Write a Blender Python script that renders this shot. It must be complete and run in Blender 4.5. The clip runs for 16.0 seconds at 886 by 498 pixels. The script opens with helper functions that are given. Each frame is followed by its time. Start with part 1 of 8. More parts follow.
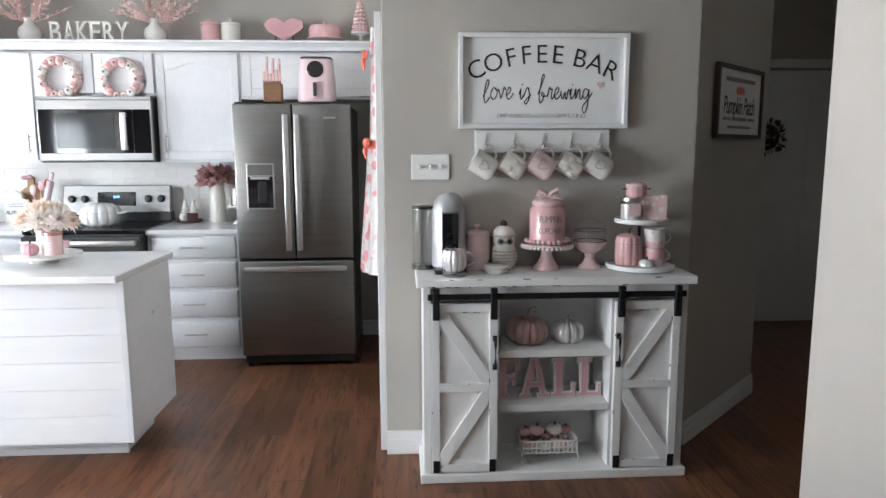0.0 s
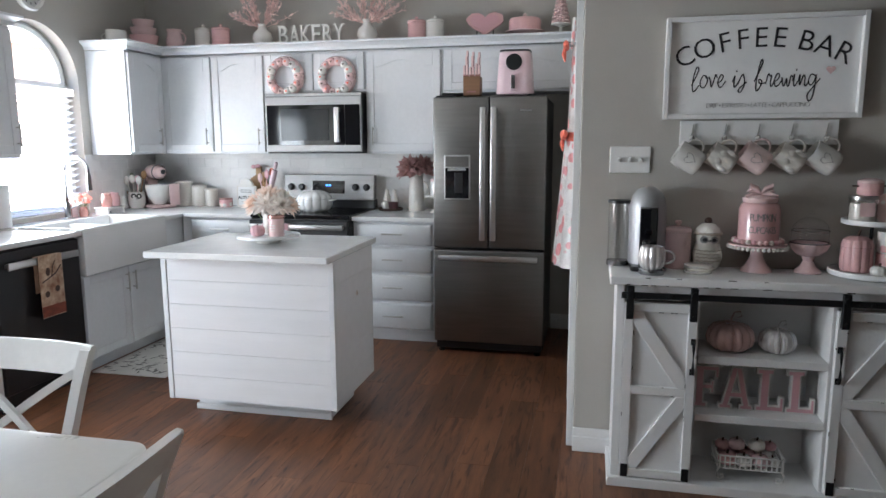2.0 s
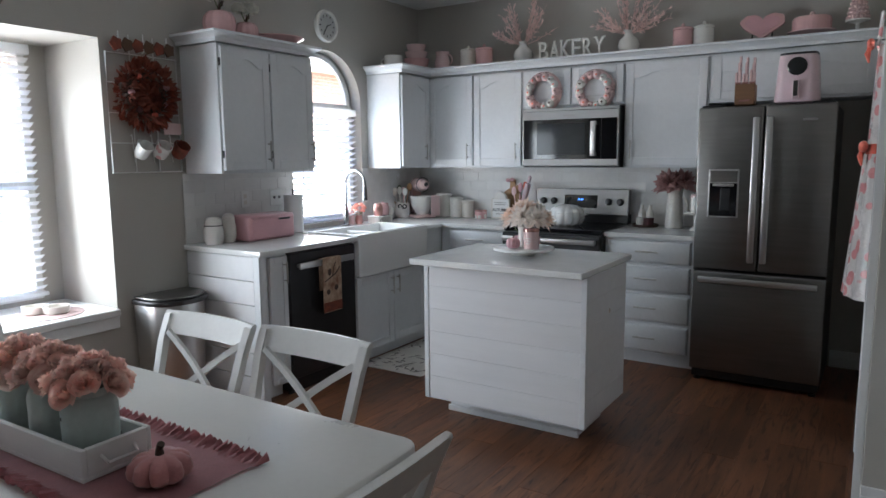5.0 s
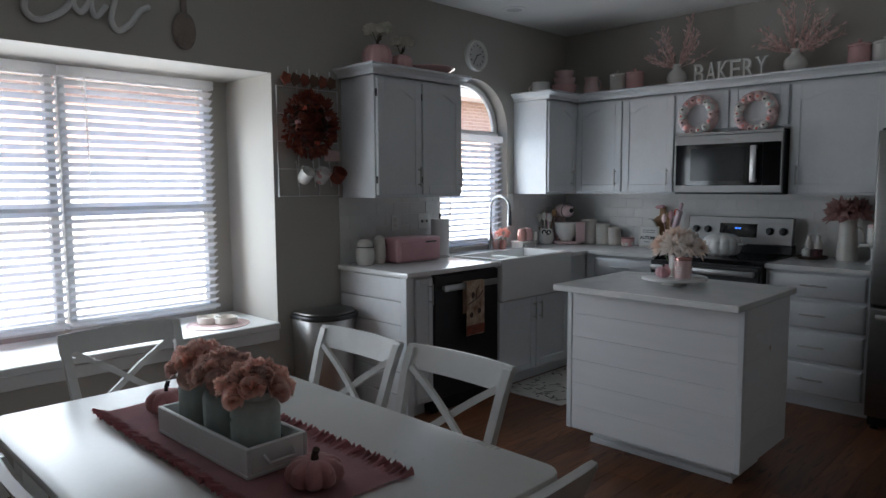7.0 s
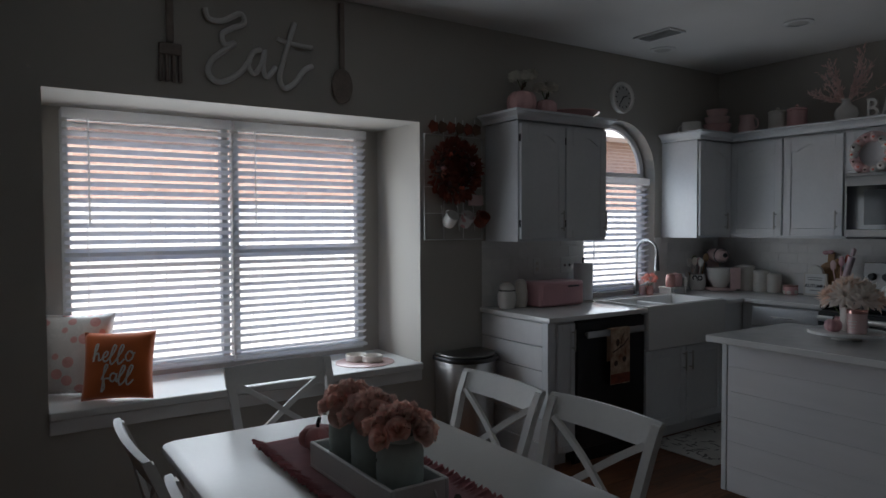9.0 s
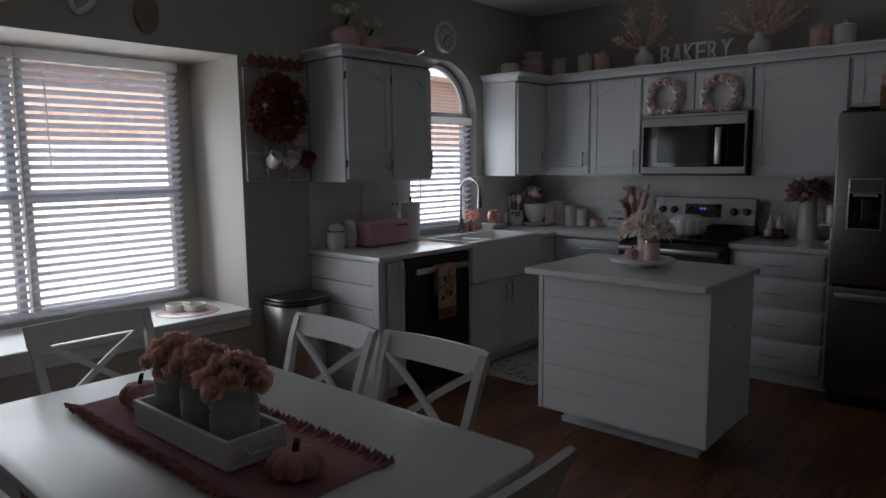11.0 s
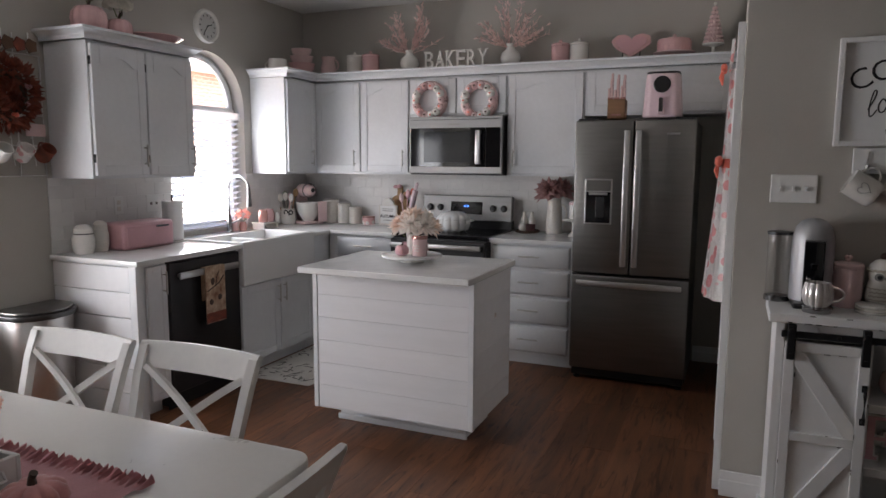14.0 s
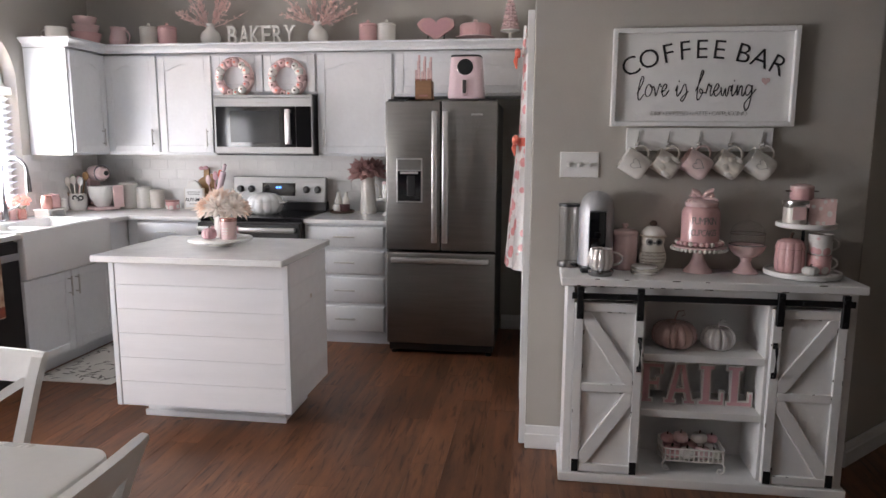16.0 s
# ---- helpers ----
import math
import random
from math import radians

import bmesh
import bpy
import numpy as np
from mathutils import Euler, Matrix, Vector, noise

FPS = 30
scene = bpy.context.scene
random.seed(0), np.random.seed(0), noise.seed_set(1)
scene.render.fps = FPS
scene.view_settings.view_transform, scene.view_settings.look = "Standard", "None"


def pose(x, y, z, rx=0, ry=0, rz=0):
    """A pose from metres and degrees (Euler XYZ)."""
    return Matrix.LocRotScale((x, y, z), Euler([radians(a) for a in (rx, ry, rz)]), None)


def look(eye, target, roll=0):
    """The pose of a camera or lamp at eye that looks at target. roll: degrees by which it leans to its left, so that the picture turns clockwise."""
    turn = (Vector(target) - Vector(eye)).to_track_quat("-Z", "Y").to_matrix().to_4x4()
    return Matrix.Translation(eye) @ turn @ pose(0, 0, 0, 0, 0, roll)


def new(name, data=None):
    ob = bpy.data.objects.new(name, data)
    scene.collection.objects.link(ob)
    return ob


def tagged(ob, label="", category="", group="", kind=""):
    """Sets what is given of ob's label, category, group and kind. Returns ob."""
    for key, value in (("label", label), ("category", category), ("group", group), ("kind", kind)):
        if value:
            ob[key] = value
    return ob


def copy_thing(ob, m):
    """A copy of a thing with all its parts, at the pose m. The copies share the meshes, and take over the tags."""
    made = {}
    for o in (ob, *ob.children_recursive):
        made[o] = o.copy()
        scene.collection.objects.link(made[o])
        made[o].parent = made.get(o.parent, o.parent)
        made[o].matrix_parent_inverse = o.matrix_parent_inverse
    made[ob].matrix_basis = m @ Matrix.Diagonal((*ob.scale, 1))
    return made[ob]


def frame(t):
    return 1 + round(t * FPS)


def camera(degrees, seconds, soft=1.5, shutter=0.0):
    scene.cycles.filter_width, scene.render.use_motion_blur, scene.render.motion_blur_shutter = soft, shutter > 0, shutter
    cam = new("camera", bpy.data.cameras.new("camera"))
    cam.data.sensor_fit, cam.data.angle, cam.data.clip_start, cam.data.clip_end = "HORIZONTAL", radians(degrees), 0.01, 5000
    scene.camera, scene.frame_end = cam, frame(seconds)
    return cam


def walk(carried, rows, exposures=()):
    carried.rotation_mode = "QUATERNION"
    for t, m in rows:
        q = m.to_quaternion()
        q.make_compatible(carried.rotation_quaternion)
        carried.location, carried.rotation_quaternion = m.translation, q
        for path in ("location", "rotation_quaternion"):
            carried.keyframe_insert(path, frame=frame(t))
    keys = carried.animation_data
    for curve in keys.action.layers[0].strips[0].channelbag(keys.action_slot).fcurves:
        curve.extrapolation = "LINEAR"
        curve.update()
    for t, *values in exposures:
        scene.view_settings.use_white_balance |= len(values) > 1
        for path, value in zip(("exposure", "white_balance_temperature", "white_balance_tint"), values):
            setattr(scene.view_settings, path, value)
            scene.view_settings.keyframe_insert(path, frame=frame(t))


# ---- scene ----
cam = camera(66.0, 16.0)
PATH = [
    (0, (0.213, 0.0, 1.435), (0.332, 1.975, 1.145), -0.2),
    (0.5, (0.213, 0.001, 1.441), (0.185, 1.979, 1.148), -0.4),
    (1, (0.207, 0.002, 1.434), (0.009, 1.971, 1.143), -0.5),
    (1.5, (0.196, 0.0, 1.432), (-0.126, 1.951, 1.129), -0.3),
    (2, (0.187, -0.001, 1.434), (-0.235, 1.929, 1.124), -0.2),
    (2.5, (0.184, -0.005, 1.436), (-0.322, 1.906, 1.132), -0.0),
    (3, (0.165, -0.014, 1.437), (-0.442, 1.867, 1.132), 0.0),
    (3.5, (0.153, -0.015, 1.441), (-0.562, 1.828, 1.142), 0.1),
    (4, (0.139, -0.009, 1.447), (-0.724, 1.771, 1.15), -0.0),
    (6.5, (0.114, 0.002, 1.421), (-1.182, 1.511, 1.218), -0.4),
    (7, (0.118, -0.023, 1.433), (-1.278, 1.397, 1.244), -0.3),
    (7.5, (0.115, -0.002, 1.442), (-1.367, 1.333, 1.288), -1.2),
    (8, (0.107, -0.016, 1.449), (-1.457, 1.226, 1.341), -0.5),
    (8.2, (0.118, -0.028, 1.448), (-1.474, 1.18, 1.367), -0.1),
    (9.2, (0.118, -0.036, 1.455), (-1.543, 1.065, 1.385), -0.3),
    (10.3, (0.113, -0.044, 1.462), (-1.362, 1.3, 1.321), -0.5),
    (10.5, (0.106, -0.041, 1.459), (-1.34, 1.329, 1.284), -0.9),
    (11, (0.103, -0.043, 1.46), (-1.219, 1.437, 1.21), -0.6),
    (11.5, (0.096, -0.045, 1.458), (-1.099, 1.538, 1.2), 0.2),
    (12, (0.089, -0.041, 1.455), (-1.016, 1.603, 1.179), 0.9),
    (12.5, (0.094, -0.036, 1.461), (-0.95, 1.647, 1.185), 0.7),
    (13, (0.1, -0.037, 1.462), (-0.88, 1.689, 1.212), 0.5),
    (13.5, (0.107, -0.032, 1.461), (-0.786, 1.739, 1.207), 0.4),
    (14, (0.122, -0.032, 1.461), (-0.654, 1.793, 1.204), 0.3),
    (14.5, (0.132, -0.029, 1.461), (-0.542, 1.835, 1.198), 0.3),
    (15, (0.149, -0.033, 1.46), (-0.375, 1.878, 1.188), 0.2),
    (15.5, (0.159, -0.039, 1.455), (-0.228, 1.904, 1.181), 0.4),
    (16, (0.161, -0.05, 1.445), (-0.109, 1.908, 1.14), 0.3),
]
EXPOSURES = [(0, 0.14, 6450, 12), (0.6, -0.06, 6450, 12), (1.5, -0.38, 6400, 12), (2.5, -0.66, 6350, 12), (3.5, -0.99, 6300, 11), (4, -1.14, 6300, 11), (6.5, -2.2, 6250, 11),
             (7, -2.55, 6250, 11), (8, -3.3, 6300, 12), (9.2, -3.7, 6300, 12), (10.5, -3.82, 6400, 13), (11, -3.58, 6500, 14), (11.5, -2.91, 6700, 16),
             (12, -2.34, 6850, 18), (12.5, -2.04, 6900, 18), (13.5, -1.62, 6950, 19), (14.5, -1.38, 7000, 20), (15.3, -1.02, 7050, 21), (16, -0.6, 7050, 21)]
GAIN = 4.2
walk(cam, [(t, look(eye, target, roll)) for t, eye, target, roll in PATH], [(t, GAIN + e, k, tint) for t, e, k, tint in EXPOSURES])

# ---- light ----
world = bpy.data.worlds.new("sky")
scene.world = world
world.use_nodes = True
wn = world.node_tree.nodes
sky = wn.new("ShaderNodeTexSky")
sky.sky_type = "NISHITA"
sky.sun_disc = False
sky.sun_elevation, sky.sun_rotation = radians(50), radians(113)
world.node_tree.links.new(sky.outputs[0], wn["Background"].inputs[0])
wn["Background"].inputs[1].default_value = 0.15

sun = new("sun", bpy.data.lights.new("sun", "SUN"))
sun.data.energy, sun.data.angle, sun.data.color = 5.0, radians(0.6), (1.0, 0.95, 0.88)
sun.matrix_basis = look((7, -3, 9.0), (0, 0, 0))


def window_light(name, x, y, z, wide, high, watts, tone, rise):
    """The sky's light that stands in a window's opening; the blind's slats send it upwards."""
    lamp = new(name, bpy.data.lights.new(name, "AREA"))
    lamp.data.shape, lamp.data.size, lamp.data.size_y = "RECTANGLE", wide, high
    lamp.data.energy, lamp.data.color = watts, tone
    lamp.matrix_basis = look((x, y, z), (x + 1, y, z + rise))
    return lamp


window_light("bay_daylight", -3.88, 1.18, 1.22, 1.74, 1.08, 8.7, (0.84, 0.94, 1.0), 0.05)
window_light("arch_daylight", -3.44, 3.99, 1.38, 0.70, 0.76, 1.85, (0.84, 0.94, 1.0), 0.12)


# ---- materials ----
def mat(name, colour, rough=0.5, metal=0.0, vary=0.06, scale=6.0, bump=0.0, grain=60.0, coat=0.0, stretch=(1, 1, 1), second=None,
        random_tone=0.0, glass=0.0, sheen=0.0, rough_vary=0.08):
    """Principled surface with tone that varies at a large and a fine scale, and fine relief."""
    m = bpy.data.materials.new(name)
    m.use_nodes = True
    n, l = m.node_tree.nodes, m.node_tree.links
    b = n["Principled BSDF"]
    co = n.new("ShaderNodeTexCoord")
    mp = n.new("ShaderNodeMapping")
    mp.inputs["Scale"].default_value = stretch
    l.new(co.outputs["Object"], mp.inputs[0])
    big = n.new("ShaderNodeTexNoise")
    big.inputs["Scale"].default_value, big.inputs["Detail"].default_value = scale, 4
    fine = n.new("ShaderNodeTexNoise")
    fine.inputs["Scale"].default_value, fine.inputs["Detail"].default_value = grain, 3
    for t in (big, fine):
        l.new(mp.outputs[0], t.inputs["Vector"])
    add = n.new("ShaderNodeMath")
    add.operation = "MULTIPLY_ADD"
    add.inputs[1].default_value = 0.35
    l.new(fine.outputs[0], add.inputs[0])
    l.new(big.outputs[0], add.inputs[2])
    ramp = n.new("ShaderNodeValToRGB")
    lo = second if second else tuple(c * (1 - vary * 2.2) for c in colour)
    hi = colour if second else tuple(min(1, c * (1 + vary)) for c in colour)
    ramp.color_ramp.elements[0].position, ramp.color_ramp.elements[1].position = 0.42, 0.92
    ramp.color_ramp.elements[0].color, ramp.color_ramp.elements[1].color = (*lo, 1), (*hi, 1)
    l.new(add.outputs[0], ramp.inputs[0])
    tone = ramp.outputs[0]
    if random_tone:
        info = n.new("ShaderNodeObjectInfo")
        far = n.new("ShaderNodeVectorMath")
        far.operation = "SCALE"
        far.inputs[0].default_value = (37.0, 53.0, 11.0)
        l.new(info.outputs["Random"], far.inputs["Scale"])
        l.new(far.outputs[0], mp.inputs["Location"])
        hsv = n.new("ShaderNodeHueSaturation")
        mr = n.new("ShaderNodeMapRange")
        mr.inputs["To Min"].default_value, mr.inputs["To Max"].default_value = 1 - random_tone, 1 + random_tone
        l.new(info.outputs["Random"], mr.inputs[0])
        l.new(mr.outputs[0], hsv.inputs["Value"])
        l.new(tone, hsv.inputs["Color"])
        tone = hsv.outputs[0]
    l.new(tone, b.inputs["Base Color"])
    b.inputs["Metallic"].default_value = metal
    rr = n.new("ShaderNodeMapRange")
    rr.inputs["To Min"].default_value, rr.inputs["To Max"].default_value = max(0.02, rough - rough_vary), min(1, rough + rough_vary)
    l.new(add.outputs[0], rr.inputs[0])
    l.new(rr.outputs[0], b.inputs["Roughness"])
    b.inputs["Coat Weight"].default_value = coat
    b.inputs["Coat Roughness"].default_value = 0.13
    if glass:
        b.inputs["Transmission Weight"].default_value = glass
    if sheen:
        b.inputs["Sheen Weight"].default_value = sheen
    if bump:
        bp = n.new("ShaderNodeBump")
        bp.inputs["Strength"].default_value, bp.inputs["Distance"].default_value = bump, 0.004
        l.new(add.outputs[0], bp.inputs["Height"])
        l.new(bp.outputs[0], b.inputs["Normal"])
    return m


M = {}
M["wall"] = mat("greige wall paint", (0.455, 0.43, 0.39), 0.75, vary=0.03, scale=1.2, bump=0.25, grain=140)
M["ceiling"] = mat("white ceiling texture", (0.74, 0.73, 0.71), 0.85, vary=0.03, scale=2, bump=0.5, grain=120)
M["trim"] = mat("white trim enamel", (0.78, 0.78, 0.77), 0.35, vary=0.025, scale=3)
M["cab"] = mat("white cabinet paint", (0.74, 0.755, 0.77), 0.36, vary=0.035, scale=2.5, bump=0.06, grain=40)
M["ship"] = mat("white shiplap paint", (0.78, 0.78, 0.79), 0.45, vary=0.018, scale=3, bump=0.07, grain=30, stretch=(1, 6, 6), random_tone=0.015)
M["knot"] = mat("stained knot", (0.62, 0.53, 0.46), 0.5, vary=0.2, scale=60)
M["quartz"] = mat("white quartz", (0.80, 0.80, 0.79), 0.14, vary=0.04, scale=7, grain=160, coat=0.2)
M["sink"] = mat("white fireclay", (0.83, 0.83, 0.82), 0.12, vary=0.02, scale=3, coat=0.3)
M["steel"] = mat("brushed stainless steel", (0.24, 0.23, 0.22), 0.34, 1.0, vary=0.06, scale=3, bump=0.05, grain=90, stretch=(1, 1, 14))
M["steel_h"] = mat("bright steel", (0.60, 0.59, 0.58), 0.33, 1.0, vary=0.04, scale=4, grain=80)
M["dark_steel"] = mat("black stainless steel", (0.085, 0.083, 0.085), 0.34, 0.9, vary=0.06, scale=3, grain=90, stretch=(1, 12, 1))
M["nickel"] = mat("satin nickel", (0.55, 0.54, 0.52), 0.28, 1.0, vary=0.03)
M["chrome"] = mat("chrome", (0.32, 0.32, 0.33), 0.16, 1.0, vary=0.02)
M["black"] = mat("black plastic", (0.018, 0.018, 0.02), 0.32, vary=0.1)
M["blackglass"] = mat("black glass", (0.006, 0.006, 0.008), 0.06, vary=0.1, rough_vary=0.02)
for k in ("blackglass",):
    M[k].node_tree.nodes["Principled BSDF"].inputs["Specular IOR Level"].default_value = 0.5
M["iron"] = mat("black iron", (0.022, 0.022, 0.024), 0.5, 0.6, vary=0.1, bump=0.2)
M["mwglass"] = mat("microwave window", (0.03, 0.032, 0.035), 0.08, vary=0.1, rough_vary=0.02)
M["mwglass"].node_tree.nodes["Principled BSDF"].inputs["Specular IOR Level"].default_value = 0.22
M["tile"] = mat("white glazed tile", (0.76, 0.75, 0.73), 0.34, vary=0.03, scale=9, random_tone=0.025, coat=0.1)
M["grout"] = mat("pale grout", (0.80, 0.79, 0.77), 0.9, vary=0.05)
M["floor_base"] = mat("dark floor joint", (0.08, 0.04, 0.025), 0.8)
M["pillow_o"] = mat("orange cotton", (0.62, 0.14, 0.03), 0.85, bump=0.3, grain=300, sheen=0.3)
M["table"] = mat("white lacquered table top", (0.76, 0.75, 0.72), 0.28, vary=0.03, scale=3)
M["chair"] = mat("white painted wood", (0.78, 0.77, 0.75), 0.36, vary=0.04, scale=5, bump=0.05)
M["distress"] = mat("distressed white paint", (0.80, 0.795, 0.785), 0.5, vary=0.022, scale=5, bump=0.10, grain=45)
M["chip"] = mat("worn bare wood", (0.06, 0.05, 0.045), 0.8)
M["steel_v"] = M["steel"]
M["steel_m"] = mat("satin steel", (0.32, 0.315, 0.31), 0.42, 1.0, vary=0.05, scale=4, grain=80, stretch=(1, 1, 10))
M["pink"] = mat("pink ceramic", (0.74, 0.445, 0.44), 0.2, vary=0.05, scale=8, coat=0.4)
M["pink2"] = mat("pale pink ceramic", (0.78, 0.56, 0.55), 0.2, vary=0.05, scale=8, coat=0.4)
M["blush"] = mat("blush pink ceramic", (0.79, 0.63, 0.61), 0.25, vary=0.04, scale=8, coat=0.3)
M["pinkm"] = mat("pink enamel", (0.68, 0.38, 0.41), 0.3, vary=0.05, scale=5, coat=0.2)
M["rose"] = mat("rose gold glass", (0.70, 0.36, 0.32), 0.2, 0.5, vary=0.1, scale=14, coat=0.3)
M["white"] = mat("white ceramic", (0.79, 0.77, 0.73), 0.2, vary=0.03, scale=8, coat=0.4)
M["cream"] = mat("cream ceramic", (0.74, 0.70, 0.64), 0.28, vary=0.05, scale=8, coat=0.3)
M["ink"] = mat("black lettering", (0.012, 0.012, 0.014), 0.6)
M["grey_ink"] = mat("grey lettering", (0.25, 0.24, 0.23), 0.6)
M["paper"] = mat("white sign board", (0.80, 0.80, 0.79), 0.6, vary=0.02)
M["wood"] = mat("honey wood", (0.42, 0.24, 0.11), 0.5, vary=0.1, scale=4, stretch=(1, 1, 12), grain=40, bump=0.15)
M["darkwood"] = mat("dark stained wood", (0.07, 0.035, 0.022), 0.5, vary=0.12, scale=5, grain=40, bump=0.15)
M["plate_sw"] = mat("white switch plastic", (0.80, 0.80, 0.78), 0.3, vary=0.01)


def floor_material():
    """Vinyl plank: long grain along y, with dark streaks and knots."""
    m = mat("reddish brown vinyl plank", (0.245, 0.102, 0.049), 0.36, vary=0.1, scale=2.0, bump=0.10, grain=22, stretch=(11, 1.2, 1),
            second=(0.092, 0.036, 0.018), random_tone=0.24)
    n, l = m.node_tree.nodes, m.node_tree.links
    b = n["Principled BSDF"]
    src = b.inputs["Base Color"].links[0].from_socket
    vec = [k for k in n if k.type == "MAPPING"][0].outputs[0]
    st = n.new("ShaderNodeTexNoise")
    st.inputs["Scale"].default_value, st.inputs["Detail"].default_value, st.inputs["Distortion"].default_value = 2.6, 5, 1.6
    l.new(vec, st.inputs["Vector"])
    rp = n.new("ShaderNodeValToRGB")
    rp.color_ramp.elements[0].position, rp.color_ramp.elements[1].position = 0.55, 0.68
    rp.color_ramp.elements[0].color, rp.color_ramp.elements[1].color = (1, 1, 1, 1), (0.38, 0.33, 0.30, 1)
    l.new(st.outputs[0], rp.inputs[0])
    mx = n.new("ShaderNodeMix")
    mx.data_type, mx.blend_type = "RGBA", "MULTIPLY"
    mx.inputs["Factor"].default_value = 1.0
    l.new(src, mx.inputs["A"])
    l.new(rp.outputs[0], mx.inputs["B"])
    l.new(mx.outputs["Result"], b.inputs["Base Color"])
    return m


M["floor"] = floor_material()


def glass_material(name, tint=(1, 1, 1), rough=0.0):
    m = bpy.data.materials.new(name)
    m.use_nodes = True
    n, l = m.node_tree.nodes, m.node_tree.links
    out = n["Material Output"]
    n.remove(n["Principled BSDF"])
    clear, gloss, mix, lw = n.new("ShaderNodeBsdfTransparent"), n.new("ShaderNodeBsdfGlossy"), n.new("ShaderNodeMixShader"), n.new("ShaderNodeLayerWeight")
    lw.inputs["Blend"].default_value = 0.5
    pw = n.new("ShaderNodeMath")
    pw.operation = "POWER"
    pw.inputs[1].default_value = 4.0
    sc = n.new("ShaderNodeMath")
    sc.operation = "MULTIPLY_ADD"
    sc.inputs[1].default_value, sc.inputs[2].default_value = 0.6, 0.04
    l.new(lw.outputs["Facing"], pw.inputs[0])
    l.new(pw.outputs[0], sc.inputs[0])
    clear.inputs[0].default_value = (*tint, 1)
    gloss.inputs["Roughness"].default_value = rough
    l.new(sc.outputs[0], mix.inputs[0])
    l.new(clear.outputs[0], mix.inputs[1])
    l.new(gloss.outputs[0], mix.inputs[2])
    l.new(mix.outputs[0], out.inputs[0])
    return m


def petal_mat(*args, **more):
    """Thin petals and leaves: light comes through them."""
    m = mat(*args, **more)
    n, l = m.node_tree.nodes, m.node_tree.links
    b = n["Principled BSDF"]
    tr, mix = n.new("ShaderNodeBsdfTranslucent"), n.new("ShaderNodeMixShader")
    l.new(b.inputs["Base Color"].links[0].from_socket, tr.inputs["Color"])
    mix.inputs[0].default_value = 0.45
    l.new(b.outputs[0], mix.inputs[1])
    l.new(tr.outputs[0], mix.inputs[2])
    l.new(mix.outputs[0], n["Material Output"].inputs[0])
    return m


M["slat"] = petal_mat("white vinyl blind slat", (0.95, 0.955, 0.96), 0.4, vary=0.01)
M["slat"].node_tree.nodes["Mix Shader"].inputs[0].default_value = 0.85
M["silver"] = mat("satin silver plastic", (0.42, 0.42, 0.43), 0.42, 0.5, vary=0.03)
M["pearl"] = mat("pearly glass", (0.80, 0.76, 0.74), 0.15, 0.35, vary=0.05, scale=12, coat=0.6)
M["tan"] = mat("tan glaze", (0.46, 0.40, 0.33), 0.4, vary=0.08)
M["glass"] = glass_material("window glass")
M["jar"] = glass_material("clear glass", (0.985, 0.985, 0.985), 0.03)


def brick_material():
    m = mat("red brick", (0.42, 0.19, 0.12), 0.9, vary=0.1, bump=0.4)
    n, l = m.node_tree.nodes, m.node_tree.links
    br = n.new("ShaderNodeTexBrick")
    br.inputs["Scale"].default_value = 1
    br.inputs["Brick Width"].default_value, br.inputs["Row Height"].default_value, br.inputs["Mortar Size"].default_value = 0.215, 0.075, 0.008
    br.inputs["Color1"].default_value, br.inputs["Color2"].default_value = (0.54, 0.37, 0.30, 1), (0.46, 0.30, 0.24, 1)
    br.inputs["Mortar"].default_value = (0.66, 0.52, 0.44, 1)
    co = n.new("ShaderNodeTexCoord")
    sep, com = n.new("ShaderNodeSeparateXYZ"), n.new("ShaderNodeCombineXYZ")
    l.new(co.outputs["Object"], sep.inputs[0])
    l.new(sep.outputs["Y"], com.inputs["X"])
    l.new(sep.outputs["Z"], com.inputs["Y"])
    l.new(com.outputs[0], br.inputs["Vector"])
    l.new(br.outputs[0], n["Principled BSDF"].inputs["Base Color"])
    return m


M["brick"] = brick_material()
M["ground"] = mat("pale concrete", (0.55, 0.53, 0.49), 0.9, vary=0.1, scale=0.7, bump=0.3)
M["roofing"] = mat("brown shingle", (0.16, 0.11, 0.085), 0.9, vary=0.15, scale=4)


# ---- building tools ----
def mesh_of(bm, name, material, smooth=True, angle=35):
    bmesh.ops.recalc_face_normals(bm, faces=bm.faces)
    me = bpy.data.meshes.new(name)
    bm.to_mesh(me)
    bm.free()
    me.materials.append(M[material] if isinstance(material, str) else material)
    if smooth:
        me.shade_smooth()
        me.set_sharp_from_angle(angle=radians(angle))
    return me


def thing(name, label, category, x=0, y=0, z=0, rz=0, group="", kind="", rx=0, ry=0):
    ob = new(name)
    ob.matrix_basis = pose(x, y, z, rx, ry, rz)
    ob.empty_display_size = 0.05
    return tagged(ob, label, category, group, kind)


def part(name, bm, material, parent, label="", smooth=True, angle=35):
    ob = new(name, mesh_of(bm, name, material, smooth, angle))
    ob.parent = parent
    return tagged(ob, label)


def solo(name, bm, material, label, category="", kind="", group="", at=(0, 0, 0), rz=0, smooth=True):
    ob = new(name, mesh_of(bm, name, material, smooth))
    ob.matrix_basis = pose(*at, 0, 0, rz)
    return tagged(ob, label, category, group, kind)


